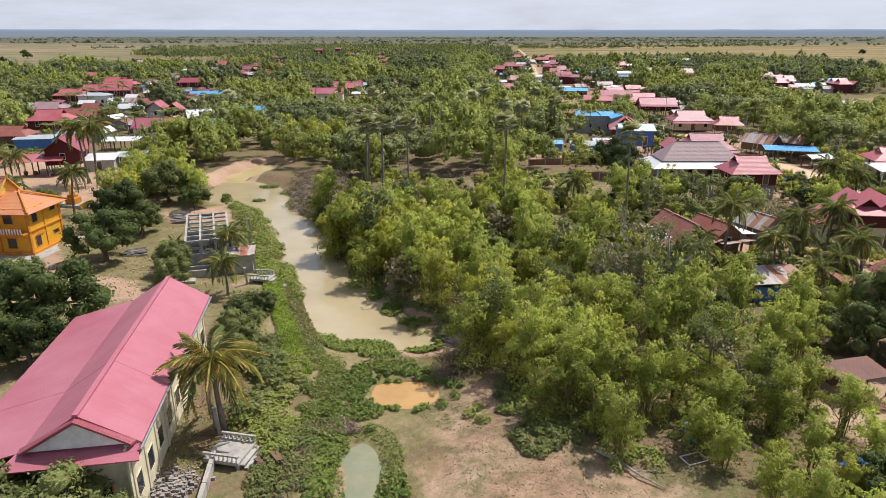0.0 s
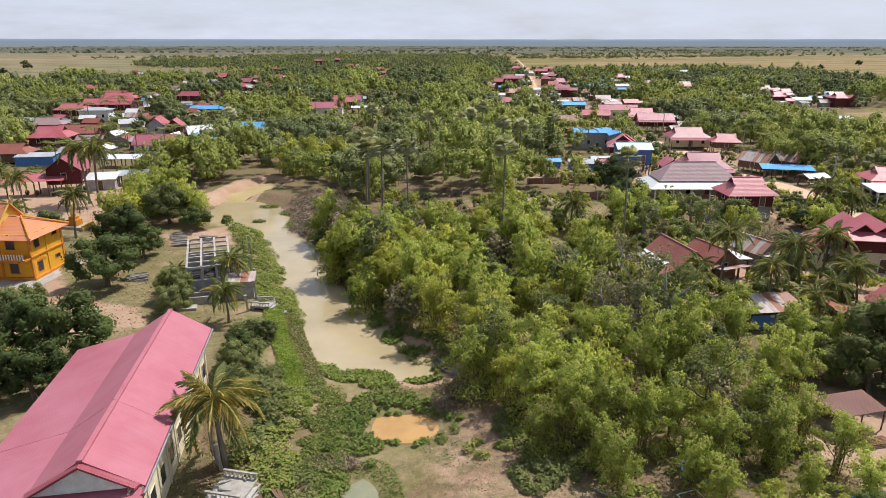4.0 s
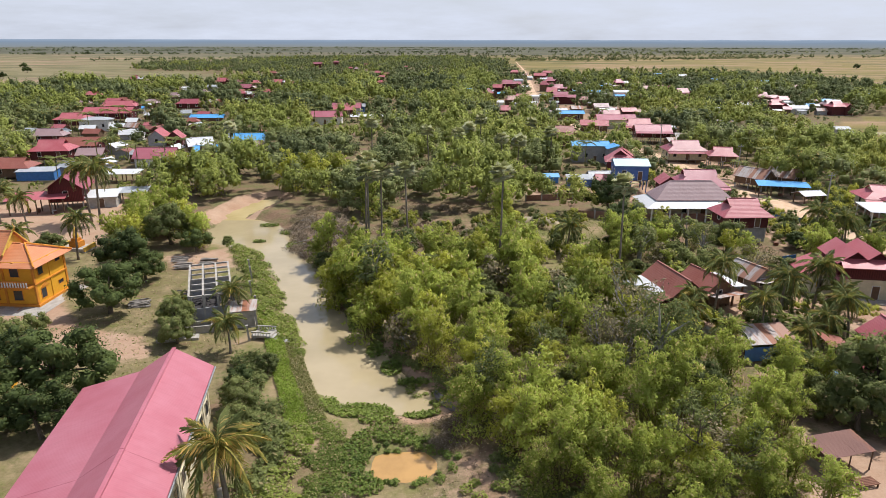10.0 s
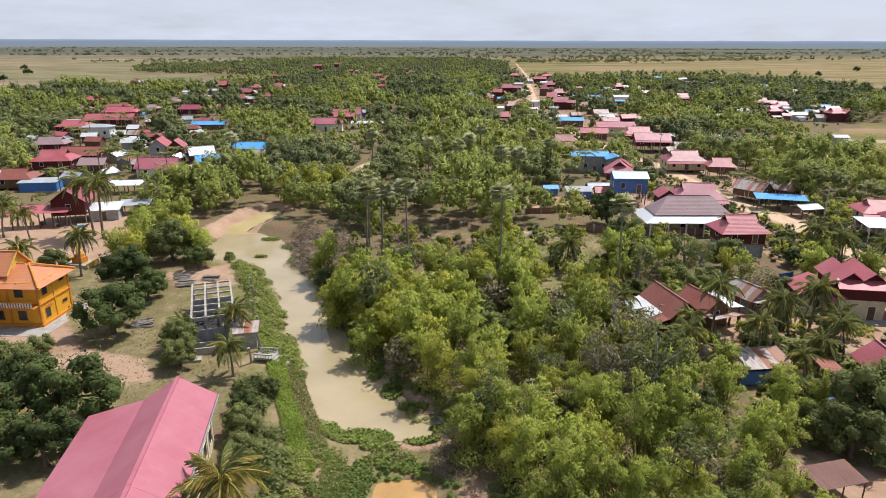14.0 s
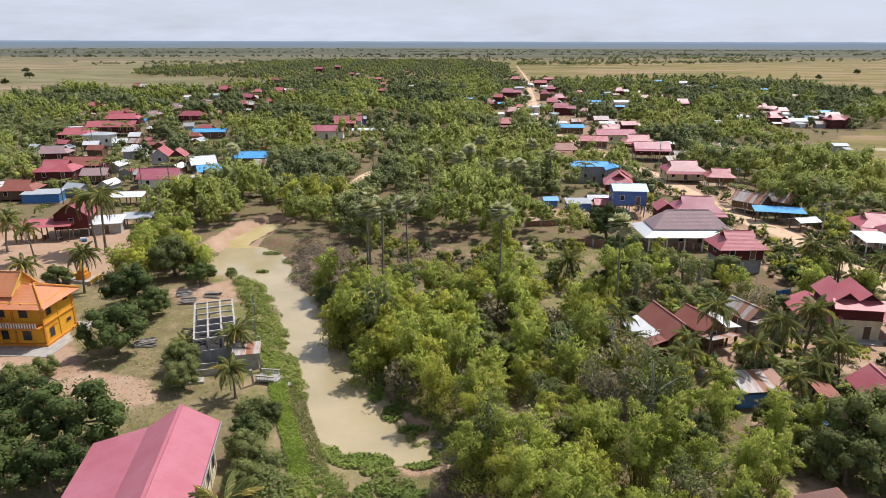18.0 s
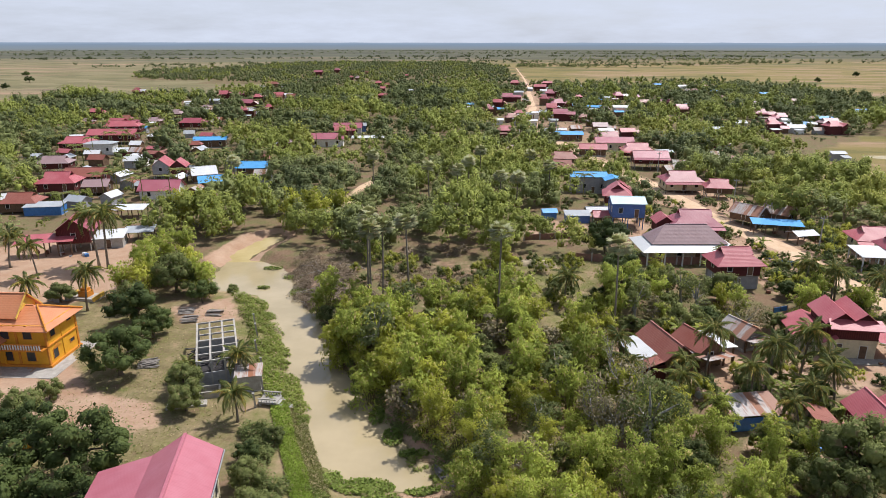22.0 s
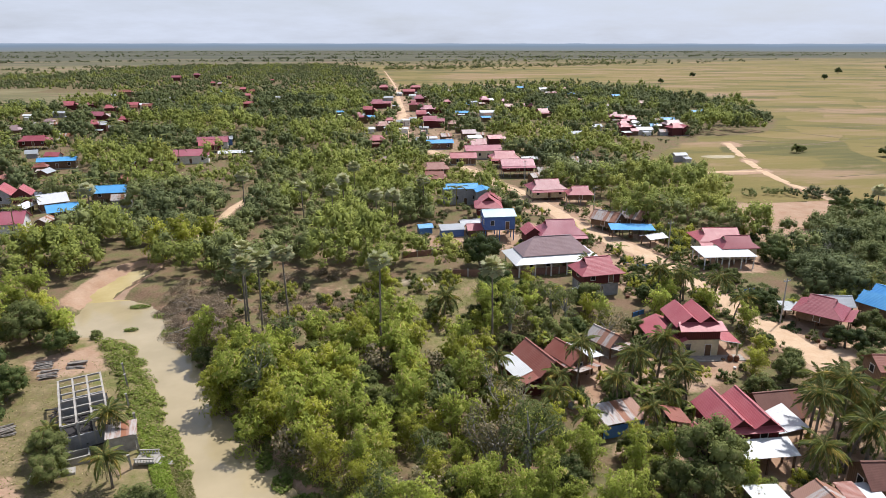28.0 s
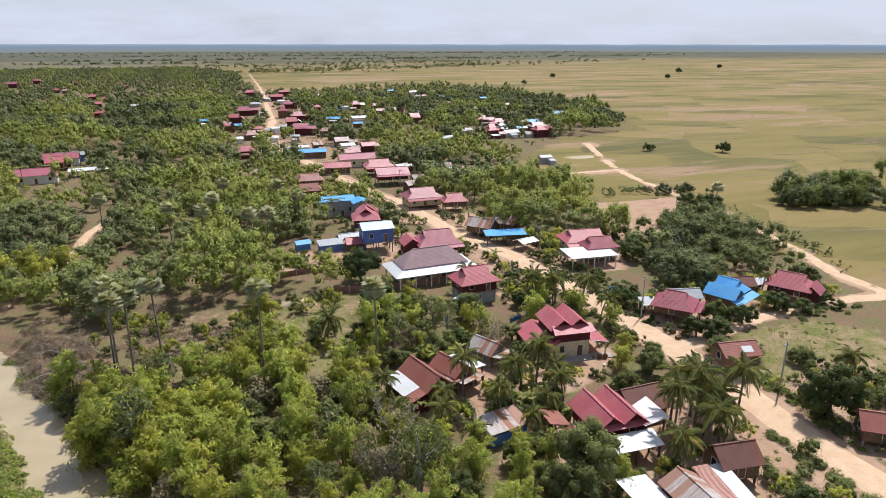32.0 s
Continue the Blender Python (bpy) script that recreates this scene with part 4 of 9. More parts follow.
def house(x, y, rot, label, radius=6.0, name="house", category="house", group=""):
    HOUSES.append((x, y, radius))
    return thing(name, pose(x, y, float(ground_z(x, y)), 0, 0, rot), label, category, group)


def simple_house(x, y, rot, L, W, eave, rise, roof, wall, label, form="gable", base=1.9, detail=1, **kw):
    h = house(x, y, rot, label, max(L, W) * 0.62)
    block(h, 0, 0, 0, L, W, base, eave, rise, roof, wall, form, detail=detail, **kw)
    return h


# the long hall beside the canal: tiled roof with a lower lean-to slope on one side
hall = thing("hall", pose(-17.45, 31.2, 0, 0, 0, 9.2), "long cream-walled hall with a faded pink tiled roof", "hall")
HALL_L, RX, KX, LX = 23.2, -3.3, -6.55, -11.6
HOUSES.append((-25.5, 44, 9))
RE, RZ, KZ, LZ = 5.25, 7.35, 5.25, 4.0


def hall_roof(y0, y1, dz):
    for nm, a, za, b, zb in (("roof_slope", 0.0, RE, RX, RZ), ("roof_slope", RX, RZ, KX, KZ), ("roof_slope", KX, KZ, LX, LZ)):
        part(nm, Geo().slab([(a, y0, za + dz), (a, y1, zb * 0 + za + dz), (b, y1, zb + dz), (b, y0, zb + dz)], 0.1), HALL_ROOF, hall)


hall_roof(7.6, HALL_L, 0.0)
hall_roof(0.95, 7.6, -0.015)
part("ridge_cap", Geo().box(RX - 0.16, 0.9, RZ - 0.1, RX + 0.16, 7.6, RZ + 0.05), HALL_ROOF, hall)
part("ridge_cap", Geo().box(RX - 0.16, 7.6, RZ - 0.05, RX + 0.16, HALL_L, RZ + 0.07), HALL_ROOF, hall)
part("valley_cap", Geo().box(KX - 0.1, 0.9, KZ - 0.2, KX + 0.1, HALL_L, KZ - 0.06), ROOFS["pinkX"], hall)
part("roof_hip", Geo().slab([(-7.4, -0.35, RE - 0.4), (0.15, -0.35, RE - 0.35), (-0.2, 1.0, RE - 0.04), (-6.7, 1.0, RE)], 0.08), HALL_ROOF, hall)
g = Geo().add([(-6.1, 0.7, RE + 0.12), (-0.6, 0.7, RE + 0.12), (RX, 0.7, RZ - 0.4), (-6.1, 0.85, RE + 0.12), (-0.6, 0.85, RE + 0.12), (RX, 0.85, RZ - 0.4)],
              [(0, 1, 2), (5, 4, 3), (0, 3, 4, 1), (1, 4, 5, 2), (2, 5, 3, 0)])
part("gable_panel", g, WHITE_PAINT, hall, "white plastered gable panel")
part("barge_board", Geo().slab([(-0.45, 0.45, RE + 0.22), (-0.25, 1.0, RE + 0.15), (RX, 1.0, RZ - 0.13), (RX, 0.45, RZ - 0.13)], 0.14), ROOFS["maroonX"], hall)
part("barge_board", Geo().slab([(RX, 0.45, RZ - 0.13), (RX, 1.0, RZ - 0.13), (-6.6, 1.0, RE + 0.2), (-6.4, 0.45, RE + 0.2)], 0.14), ROOFS["maroonX"], hall)
part("fascia", Geo().box(-0.1, 0.3, RE - 0.42, 0.02, HALL_L, RE - 0.12), ROOFS["maroonX"], hall)
part("gutter", Geo().tube([(0.1, 0.3, RE - 0.1), (0.1, HALL_L, RE - 0.1)], [0.08, 0.08], 6), METAL_GREY, hall)
wm = pose(-0.75, HALL_L / 2, 0, 0, 0, 90)
ops = [(-10.0 + 2.48 * i, 1.2, 1.1, 1.4, "window") for i in range(9)]
wall_panel(hall, wm, HALL_L - 0.8, -0.3, RE - 0.1, CREAM, ops, CREAM)
for i in range(10):
    part("pilaster", Geo().box(-0.95, 0.9 + 2.4 * i - 0.16, -0.3, -0.68, 0.9 + 2.4 * i + 0.16, RE - 0.05), CREAM, hall)
wall_panel(hall, pose(-5.6, 0.75, 0), 9.6, -0.3, 4.3, CREAM, [(-3, 0.05, 1.4, 2.2, "door"), (0, 1.2, 1.2, 1.3, "window"), (3, 1.2, 1.2, 1.3, "window")], OCHRE)
wall_panel(hall, pose(-5.5, HALL_L - 0.5, 0, 0, 0, 180), 9.4, -0.3, 3.5, CREAM)
wall_panel(hall, pose(-10.3, HALL_L / 2, 0, 0, 0, 270), HALL_L - 0.9, -0.3, LZ - 0.1, CREAM)
g = Geo().add([(LX + 0.6, HALL_L - 0.6, 3.5), (-0.7, HALL_L - 0.6, 3.5), (-0.7, HALL_L - 0.6, RE - 0.1), (RX, HALL_L - 0.6, RZ - 0.15), (KX, HALL_L - 0.6, KZ - 0.15)], [(0, 1, 2, 3, 4), (4, 3, 2, 1, 0)][:1])
part("gable_panel", g, CREAM, hall)

# temple building, yellow with orange tiled roofs
pag = thing("temple_building", pose(-54.0, 80.5, 0.0, 0, 0, -3), "two-storey bright yellow temple building with orange tiled roof", "temple")
HOUSES.append((-61, 85, 10))
PW, PD = 15.0, 6.6   # it runs from its corner to -x and +y
for z0, z1 in ((0.0, 3.15), (3.3, 6.3)):
    ops = [(4.9 - 3.2 * i, z0 + 0.95, 1.2, 1.35, "window") for i in range(4)]
    wall_panel(pag, pose(-PW / 2, 0, 0), PW, z0, z1, YELLOW, ops, OCHRE)
    ops = [(-1.9, z0 + 0.95, 1.0, 1.3, "window"), (1.9, z0 + 1.6, 1.0, 0.5, "window")]
    wall_panel(pag, pose(0, PD / 2, 0, 0, 0, 90), PD - 0.28, z0, z1, YELLOW, ops, OCHRE)
    wall_panel(pag, pose(-PW / 2, PD, 0, 0, 0, 180), PW, z0, z1, YELLOW)
    wall_panel(pag, pose(-PW, PD / 2, 0, 0, 0, 270), PD - 0.28, z0, z1, YELLOW)
    for i in range(4):
        xx = -PW / 2 + 4.9 - 3.2 * i
        g = Geo().add([(xx - 1.0, -0.12, z0 + 2.4), (xx + 1.0, -0.12, z0 + 2.4), (xx, -0.12, z0 + 3.05), (xx - 1.0, 0.0, z0 + 2.4), (xx + 1.0, 0.0, z0 + 2.4), (xx, 0.0, z0 + 3.05)],
                      [(0, 1, 2), (5, 4, 3), (0, 3, 4, 1), (1, 4, 5, 2), (2, 5, 3, 0)])
        part("window_crest", g, OCHRE, pag)
    for yy in (1.8,):
        g = Geo().add([(0.12, yy - 0.9, z0 + 2.4), (0.12, yy + 0.9, z0 + 2.4), (0.12, yy, z0 + 3.0), (0.0, yy - 0.9, z0 + 2.4), (0.0, yy + 0.9, z0 + 2.4), (0.0, yy, z0 + 3.0)],
                      [(0, 1, 2), (5, 4, 3), (0, 3, 4, 1), (1, 4, 5, 2), (2, 5, 3, 0)])
        part("window_crest", g, OCHRE, pag)
for yy in (0.0, PD / 2, PD):
    part("pilaster", Geo().box(-0.16, yy - 0.18, 0, 0.1, yy + 0.18, 6.3), OCHRE if yy in (0.0, PD) else YELLOW, pag)
for xx in (-4.2, -7.4, -10.6, -PW):
    part("pilaster", Geo().box(xx - 0.16, -0.1, 0, xx + 0.16, 0.16, 6.3), OCHRE, pag)
part("cornice", Geo().box(-PW - 0.15, -0.17, 3.15, 0.17, PD + 0.15, 3.31), OCHRE, pag)
part("plinth", Geo().box(-PW - 0.3, -0.3, -0.3, 0.3, PD + 0.3, 0.45), OCHRE, pag)
part("balcony", Geo().box(-PW, -1.3, 3.0, 0.0, -0.17, 3.2), OCHRE, pag)
bal = part("balcony_rail", Geo().box(-PW, -1.3, 3.95, 0.0, -1.18, 4.1), OCHRE, pag)
for i in range(40):
    part("baluster", Geo().box(-PW + 0.2 + i * 0.37, -1.28, 3.2, -PW + 0.34 + i * 0.37, -1.18, 3.95), WHITE_PAINT, bal)
block(pag, -PW / 2, PD / 2, 0, PW, PD, 0, 6.25, 1.7, "orange", YELLOW, "hip", 0.9, walls=False, posts=False)
block(pag, -PW / 2 - 2.0, PD / 2, 0, 10.0, 4.4, 0, 7.5, 2.2, "orange", YELLOW, "gable", 0.5, walls=False, posts=False, gable=GOLD)
part("upper_wall", Geo().box(-PW / 2 - 6.9, PD / 2 - 2.15, 6.8, -PW / 2 + 2.9, PD / 2 + 2.15, 7.52), YELLOW, pag)
for s in (-1, 1):
    x0 = -PW / 2 - 2.0 + s * 5.4
    part("finial", Geo().tube([(x0, PD / 2, 9.6), (x0 + s * 0.3, PD / 2, 10.2), (x0 + s * 0.12, PD / 2, 10.8)], [0.14, 0.1, 0.02], 6), GOLD, pag)
    part("barge_board", Geo().slab([(x0 - 0.06, PD / 2, 9.85), (x0 + 0.1, PD / 2, 9.85), (x0 + 0.1, PD / 2 - 2.8, 7.15), (x0 - 0.06, PD / 2 - 2.8, 7.15)][::-1], 0.22), GOLD, pag)
    part("barge_board", Geo().slab([(x0 - 0.06, PD / 2, 9.85), (x0 + 0.1, PD / 2, 9.85), (x0 + 0.1, PD / 2 + 2.8, 7.15), (x0 - 0.06, PD / 2 + 2.8, 7.15)], 0.22), GOLD, pag)
for a, b in (((0.9, -0.9), (-2.8, PD / 2)), ((0.9, PD + 0.9), (-2.8, PD / 2))):
    part("hip_ridge", Geo().tube([(a[0], a[1], 5.95), (b[0], b[1], 8.0)], [0.13, 0.13], 6), OCHRE, pag)
block(pag, -8.6, -2.2, 90, 4.6, 5.0, 0, 4.4, 1.7, "orange", YELLOW, "gable", 0.5, walls=False, post_mat=YELLOW, gable=GOLD)
block(pag, -8.6, -4.6, 90, 3.0, 4.0, 0, 3.6, 1.4, "orange", YELLOW, "gable", 0.4, walls=False, post_mat=YELLOW, gable=GOLD)
g = Geo()
for i in range(8):
    g.box(-5.6 + 0.0, -6.6 + 0.3 * i, -0.2, -4.4, -6.3 + 0.3 * i, 0.18 * (i + 1))
part("stairs", g, CONCRETE_PALE, pag)
part("terrace", Geo().box(-PW - 3, -3.2, -0.3, 2.2, PD + 1.6, 0.12), CONCRETE_PALE, pag, "pale concrete terrace")


# ---- village houses beside the main road ----
def red_house():
    h = house(58.8, 86.3, -9, "two-storey house with red twin gables over a cream ground floor", 7.5)
    block(h, 0, 0, 0, 6.6, 6.8, 0.0, 3.2, 0.0, "red", CREAM, "none", 0.2, detail=2)
    for sx in (-1.45, 1.45):
        block(h, sx, 0.4, 90, 6.2, 3.5, 3.2, 5.5, 1.35, "red", MAROON_WALL, "gable", 0.55, detail=0, posts=False, boards=0.3)
    wall_panel(h, pose(0, -3.5, 0), 6.6, 3.0, 5.4, MAROON_WALL, boards=0.28)
    part("front_roof", Geo().slab([(-3.6, -4.7, 4.95), (3.9, -4.7, 4.95), (3.7, -2.6, 5.75), (-3.3, -2.6, 5.75)], 0.09), ROOFS["redX"], h)
    part("floor_band", Geo().box(-3.35, -3.55, 3.0, 3.35, 3.5, 3.22), MAROON_WALL, h)
    block(h, -4.9, 1.2, 90, 5.6, 3.4, 0.0, 2.7, 0.0, "maroon", CREAM, "none", 0.2, detail=1)
    part("wing_roof", Geo().slab([(-7.4, -1.9, 2.6), (-4.2, -1.9, 4.1), (-4.2, 4.6, 4.1), (-7.4, 4.6, 2.6)], 0.08), ROOFS["redY"], h)
    part("wing_roof", Geo().slab([(-4.2, -1.9, 4.1), (-2.6, -1.9, 3.5), (-2.6, 4.6, 3.5), (-4.2, 4.6, 4.1)], 0.08), ROOFS["redY"], h)
    part("wing_roof", Geo().slab([(-4.4, -4.6, 2.75), (-2.3, -4.6, 3.6), (-2.3, -1.4, 3.6), (-4.4, -1.4, 2.75)], 0.08), ROOFS["redY"], h)
    part("awning", Geo().slab([(3.3, -4.0, 3.1), (6.6, -4.0, 2.5), (6.6, 2.6, 2.5), (3.3, 2.6, 3.1)], 0.08), ROOFS["redY"], h)
    for sy in (-3.7, -0.7, 2.3):
        part("awning_post", Geo().box(6.2, sy - 0.1, -0.3, 6.4, sy + 0.1, 2.5), CREAM, h)
    part("gutter", Geo().tube([(3.3, -4.05, 3.05), (6.6, -4.05, 2.45)], [0.06, 0.06], 6), WHITE_PAINT, h)
    part("terrace", Geo().box(-3.6, -5.2, -0.3, 7.2, -3.2, 0.14), CONCRETE_PALE, h)


red_house()
h = house(49.7, 61.2, -5, "stilt house with pink-red twin gables and white sheet-metal awnings", 7)
for sx in (-1.6, 1.7):
    block(h, sx, 0, 90, 6.6, 3.7, 1.9, 4.1, 1.5, "red", MAROON_WALL, "gable", 0.6, detail=1, boards=0.3)
part("front_roof", Geo().slab([(-3.7, -4.2, 3.9), (3.6, -4.2, 3.9), (3.5, -3.0, 4.35), (-3.6, -3.0, 4.35)], 0.07), ROOFS["redX"], h)
block(h, 6.0, 1.2, 90, 7.2, 3.2, 0, 3.2, -0.7, "white", WOOD, "shed", 0.3, walls=False, post_mat=WOOD)
block(h, 0.4, -5.6, 0, 6.8, 2.4, 0, 2.5, 0.7, "white", WOOD, "shed", 0.2, walls=False, post_mat=WOOD)
block(h, -5.4, -1.6, 90, 3.0, 2.2, 0, 2.2, 0.9, "red", WOOD, "gable", 0.2, walls=False, post_mat=WOOD)
block(h, -6.6, 2.6, 90, 3.4, 2.6, 0, 2.4, 0.7, "brick", WOOD, "shed", 0.2, walls=False, post_mat=WOOD)
h = house(57.8, 64.8, -2, "low shed with a rusty brown sheet roof", 4.5, "shed", "shed")
block(h, 0, 0, 0, 5.6, 5.6, 0.0, 2.3, 1.9, "brown", WOOD, "gable", 0.5, detail=1)
h = house(58.6, 48.4, -10, "small wooden granary on stilts with a brown sheet roof", 4.2, "granary", "granary")
block(h, 0, 0, 0, 4.8, 4.0, 1.2, 3.4, 1.5, "brown", WOOD, "gable", 0.5, detail=1, boards=0.25, post_mat=WOOD)
h = house(49.0, 45.0, -3, "farmhouse roofed with rusty sheets between white sheet-metal wings", 7)
block(h, 0, -0.6, 90, 5.4, 4.4, 1.8, 3.7, 1.3, "rust", MAROON_WALL, "gable", 0.4, detail=1, post_mat=WOOD)
block(h, -4.6, 2.2, 90, 4.6, 3.8, 0, 2.9, 0.3, "white", WOOD, "shed", 0.2, walls=False, post_mat=WOOD)
block(h, 3.6, 0.4, 80, 6.0, 1.8, 0, 3.5, -0.2, "brick", WOOD, "shed", 0.1, walls=False, post_mat=WOOD)
block(h, 5.7, 0.2, 78, 6.4, 2.2, 0, 3.2, -0.3, "white", WOOD, "shed", 0.1, walls=False, post_mat=WOOD)
h = house(30.0, 80.2, -78, "weathered house with a rust-red roof and a white sheet lean-to", 5.2)
block(h, 0, 0.9, 0, 7.6, 4.2, 1.2, 3.6, 1.7, "brick", WOOD, "gable", 0.4, detail=1, boards=0.3, post_mat=WOOD)
block(h, -1.0, -2.4, 0, 5.6, 2.9, 0.5, 2.7, 0.9, "white", MAROON_WALL, "shed", 0.3, detail=0, post_mat=WOOD)
block(h, 3.0, -2.4, 0, 1.7, 2.6, 0.5, 2.65, 0.8, "brick", MAROON_WALL, "shed", 0.2, detail=0, post_mat=WOOD)
h = house(36.2, 82.6, -70, "low house under patched rusty and white metal sheets", 5.2)
block(h, 0, 0, 0, 5.4, 3.8, 0.6, 3.0, 1.4, "brick", WOOD, "gable", 0.4, detail=1, post_mat=WOOD)
block(h, -0.2, 3.2, 0, 5.6, 2.6, 0, 2.9, -0.3, "white", WOOD, "shed", 0.2, walls=False, post_mat=WOOD)
block(h, 0.4, -2.9, 0, 6.0, 2.2, 0, 2.1, 0.6, "rust", WOOD, "shed", 0.2, walls=False, post_mat=WOOD)
block(h, 3.6, 0.4, 90, 4.4, 2.0, 0, 2.5, -0.5, "rust", WOOD, "shed", 0.2, walls=False, post_mat=WOOD)
h = house(44.8, 87.8, -66, "small grey-gabled cottage with patched sheet roof", 4.2)
block(h, 0, 0, 0, 4.4, 3.4, 0.4, 2.5, 1.3, "rust", WOOD_GREY, "gable", 0.5, detail=1)
block(h, 3.2, 0, 90, 3.6, 1.9, 0, 2.4, -0.4, "rust", WOOD, "shed", 0.2, walls=False, post_mat=WOOD)
h = house(36.6, 66.8, 7, "open shelter with a striped rusty sheet roof", 4.2, "shelter", "shelter")
block(h, 0, 0, 0, 6.2, 3.4, 0, 2.3, 0.7, "rust", WOOD, "shed", 0.3, walls=False, post_mat=WOOD)
part("tarpaulin", Geo().box(-3.0, -1.8, 0.2, 3.0, -1.74, 1.9), TARP_BLUE, h, "faded blue tarpaulin side")
h = house(50.7, 128.6, 0, "long community hall with mauve hipped roof and white skirt roof", 10, "community_hall", "hall")
block(h, 0, 0, 0, 15.0, 6.4, 0.2, 4.4, 3.0, "mauve", CREAM, "hip", 0.3, detail=1)
for sy in (-1, 1):
    part("skirt_roof", Geo().slab([(-10.0, sy * 5.4, 2.9), (10.0, sy * 5.4, 2.9), (7.5, sy * 3.2, 4.0), (-7.5, sy * 3.2, 4.0)][::sy], 0.08), ROOFS["whiteX"], h)
    part("skirt_roof", Geo().slab([(sy * 10.0, -5.4, 2.9), (sy * 10.0, 5.4, 2.9), (sy * 7.5, 3.2, 4.0), (sy * 7.5, -3.2, 4.0)][::sy], 0.08), ROOFS["whiteY"], h)
    for i in range(6):
        part("post", Geo().box(-9.0 + 3.6 * i - 0.12, sy * 5.1 - 0.12, -0.3, -9.0 + 3.6 * i + 0.12, sy * 5.1 + 0.12, 2.9), WHITE_PAINT, h)
h = house(54.2, 113.0, 2, "raised house with red roof over an unfinished grey ground floor", 6)
block(h, 0, 0, 0, 7.6, 5.6, 2.8, 5.4, 2.1, "red", MAROON_WALL, "dutch", 0.8, detail=1)
block(h, 0, 0, 0, 7.0, 5.0, 0.0, 2.6, 0.0, "grey", GREY_WALL, "none", 0.2, detail=1)
block(h, -4.4, -3.6, 30, 3.2, 2.0, 0, 2.0, 0.6, "white", WOOD, "shed", 0.2, walls=False, post_mat=WOOD)
h = house(58.0, 143.0, -4, "pink-roofed stilt house with dark wooden walls", 6.5)
block(h, 0, 0, 0, 9.6, 6.4, 2.2, 4.6, 2.4, "pink", MAROON_WALL, "dutch", 0.9, detail=1, skirt=1.2)
block(h, -6.6, 1.2, 90, 4.8, 3.6, 1.6, 4.2, 1.3, "red", MAROON_WALL, "gable", 0.5, detail=0)
h = house(76.6, 155.4, -52, "old wooden house with rusty sheet gables", 6)
block(h, 0, 0, 0, 7.0, 5.0, 1.4, 3.3, 1.7, "rust", WOOD, "gable", 0.5, detail=1)
block(h, 4.4, 6.4, 0, 6.6, 5.0, 1.4, 3.3, 1.6, "rust", WOOD, "gable", 0.5, detail=1)
h = house(78.8, 146.0, -14, "long open shelter with bright blue sheet roof", 5, "shelter", "shelter")
block(h, 0, 0, 0, 10.5, 3.8, 0, 2.8, 0.5, "blue", WOOD, "shed", 0.3, walls=False, post_mat=WOOD)
h = house(81.6, 139.6, 12, "white tarpaulin shelter on poles", 4, "shelter", "shelter")
block(h, 0, 0, 0, 5.0, 3.6, 0, 2.2, 0.6, "white", WOOD, "gable", 0.3, walls=False, post_mat=WOOD)
h = house(95.5, 134.0, -10, "wide house with red and salmon tiled roofs", 7)
block(h, 0, 0, 0, 11.0, 6.5, 0.6, 3.4, 1.9, "red", CREAM, "dutch", 0.8, detail=1, skirt=1.6)
h = house(92.6, 124.6, -8, "red-roofed house with a broad white sheet-roofed porch", 8)
block(h, 1.6, 1.5, 0, 7.8, 5.0, 0.6, 3.8, 1.8, "maroon", CREAM, "dutch", 0.6, detail=1)
block(h, -3.0, -2.4, 0, 11.5, 6.6, 0, 2.9, 0.4, "white", WOOD, "shed", 0.3, walls=False, post_mat=WHITE_PAINT)
h = house(86.2, 89.6, -52, "low stilt house with a dark red double roof", 6)
block(h, 0, 0, 0, 6.4, 6.0, 1.8, 3.7, 1.9, "maroon", WOOD, "dutch", 0.8, detail=1, post_mat=WOOD)
block(h, 3.6, 0.6, 90, 6.0, 2.6, 0, 3.1, -0.8, "maroon", WOOD, "shed", 0.3, walls=False, post_mat=WOOD)
h = house(92.0, 93.6, -16, "small outbuilding with grey metal sheets", 4, "shed", "shed")
block(h, 0, 0, 0, 6.0, 3.4, 0.1, 2.6, 1.2, "grey", WOOD_GREY, "gable", 0.4, detail=1)
block(h, -6.6, -1.6, 0, 5.6, 2.8, 0, 1.9, 0.5, "grey", WOOD, "shed", 0.3, walls=False, post_mat=WOOD)
h = house(100.6, 90.6, -70, "stilt house with a bright sky-blue tiled roof", 6.5)
block(h, -0.5, 1.2, 0, 5.8, 4.4, 1.8, 3.8, 1.7, "blue", WOOD, "dutch", 0.7, detail=1, post_mat=WOOD)
block(h, 0.4, -2.6, 0, 5.6, 3.6, 1.8, 3.6, 1.4, "blue", WOOD, "gable", 0.5, detail=0, post_mat=WOOD)
part("front_roof", Geo().slab([(3.2, -5.0, 2.9), (4.9, -5.0, 2.5), (4.9, 4.2, 2.5), (3.2, 4.2, 3.0)], 0.07), ROOFS["blueY"], h)
h = house(107.6, 94.6, -14, "small kitchen hut with a brown roof", 4, "shed", "shed")
block(h, 0, 0, 0, 6.0, 3.6, 0.2, 2.5, 1.3, "brown", WOOD, "gable", 0.4, detail=1)
block(h, 6.4, 0.2, 0, 5.0, 2.6, 0, 2.2, 0.4, "grey", WOOD, "shed", 0.3, walls=False, post_mat=WOOD)
h = house(115.6, 88.4, -62, "red-roofed stilt house with stepped gables", 6)
block(h, 0, 0, 0, 7.4, 5.4, 1.8, 3.8, 2.0, "red", MAROON_WALL, "dutch", 0.8, detail=1)
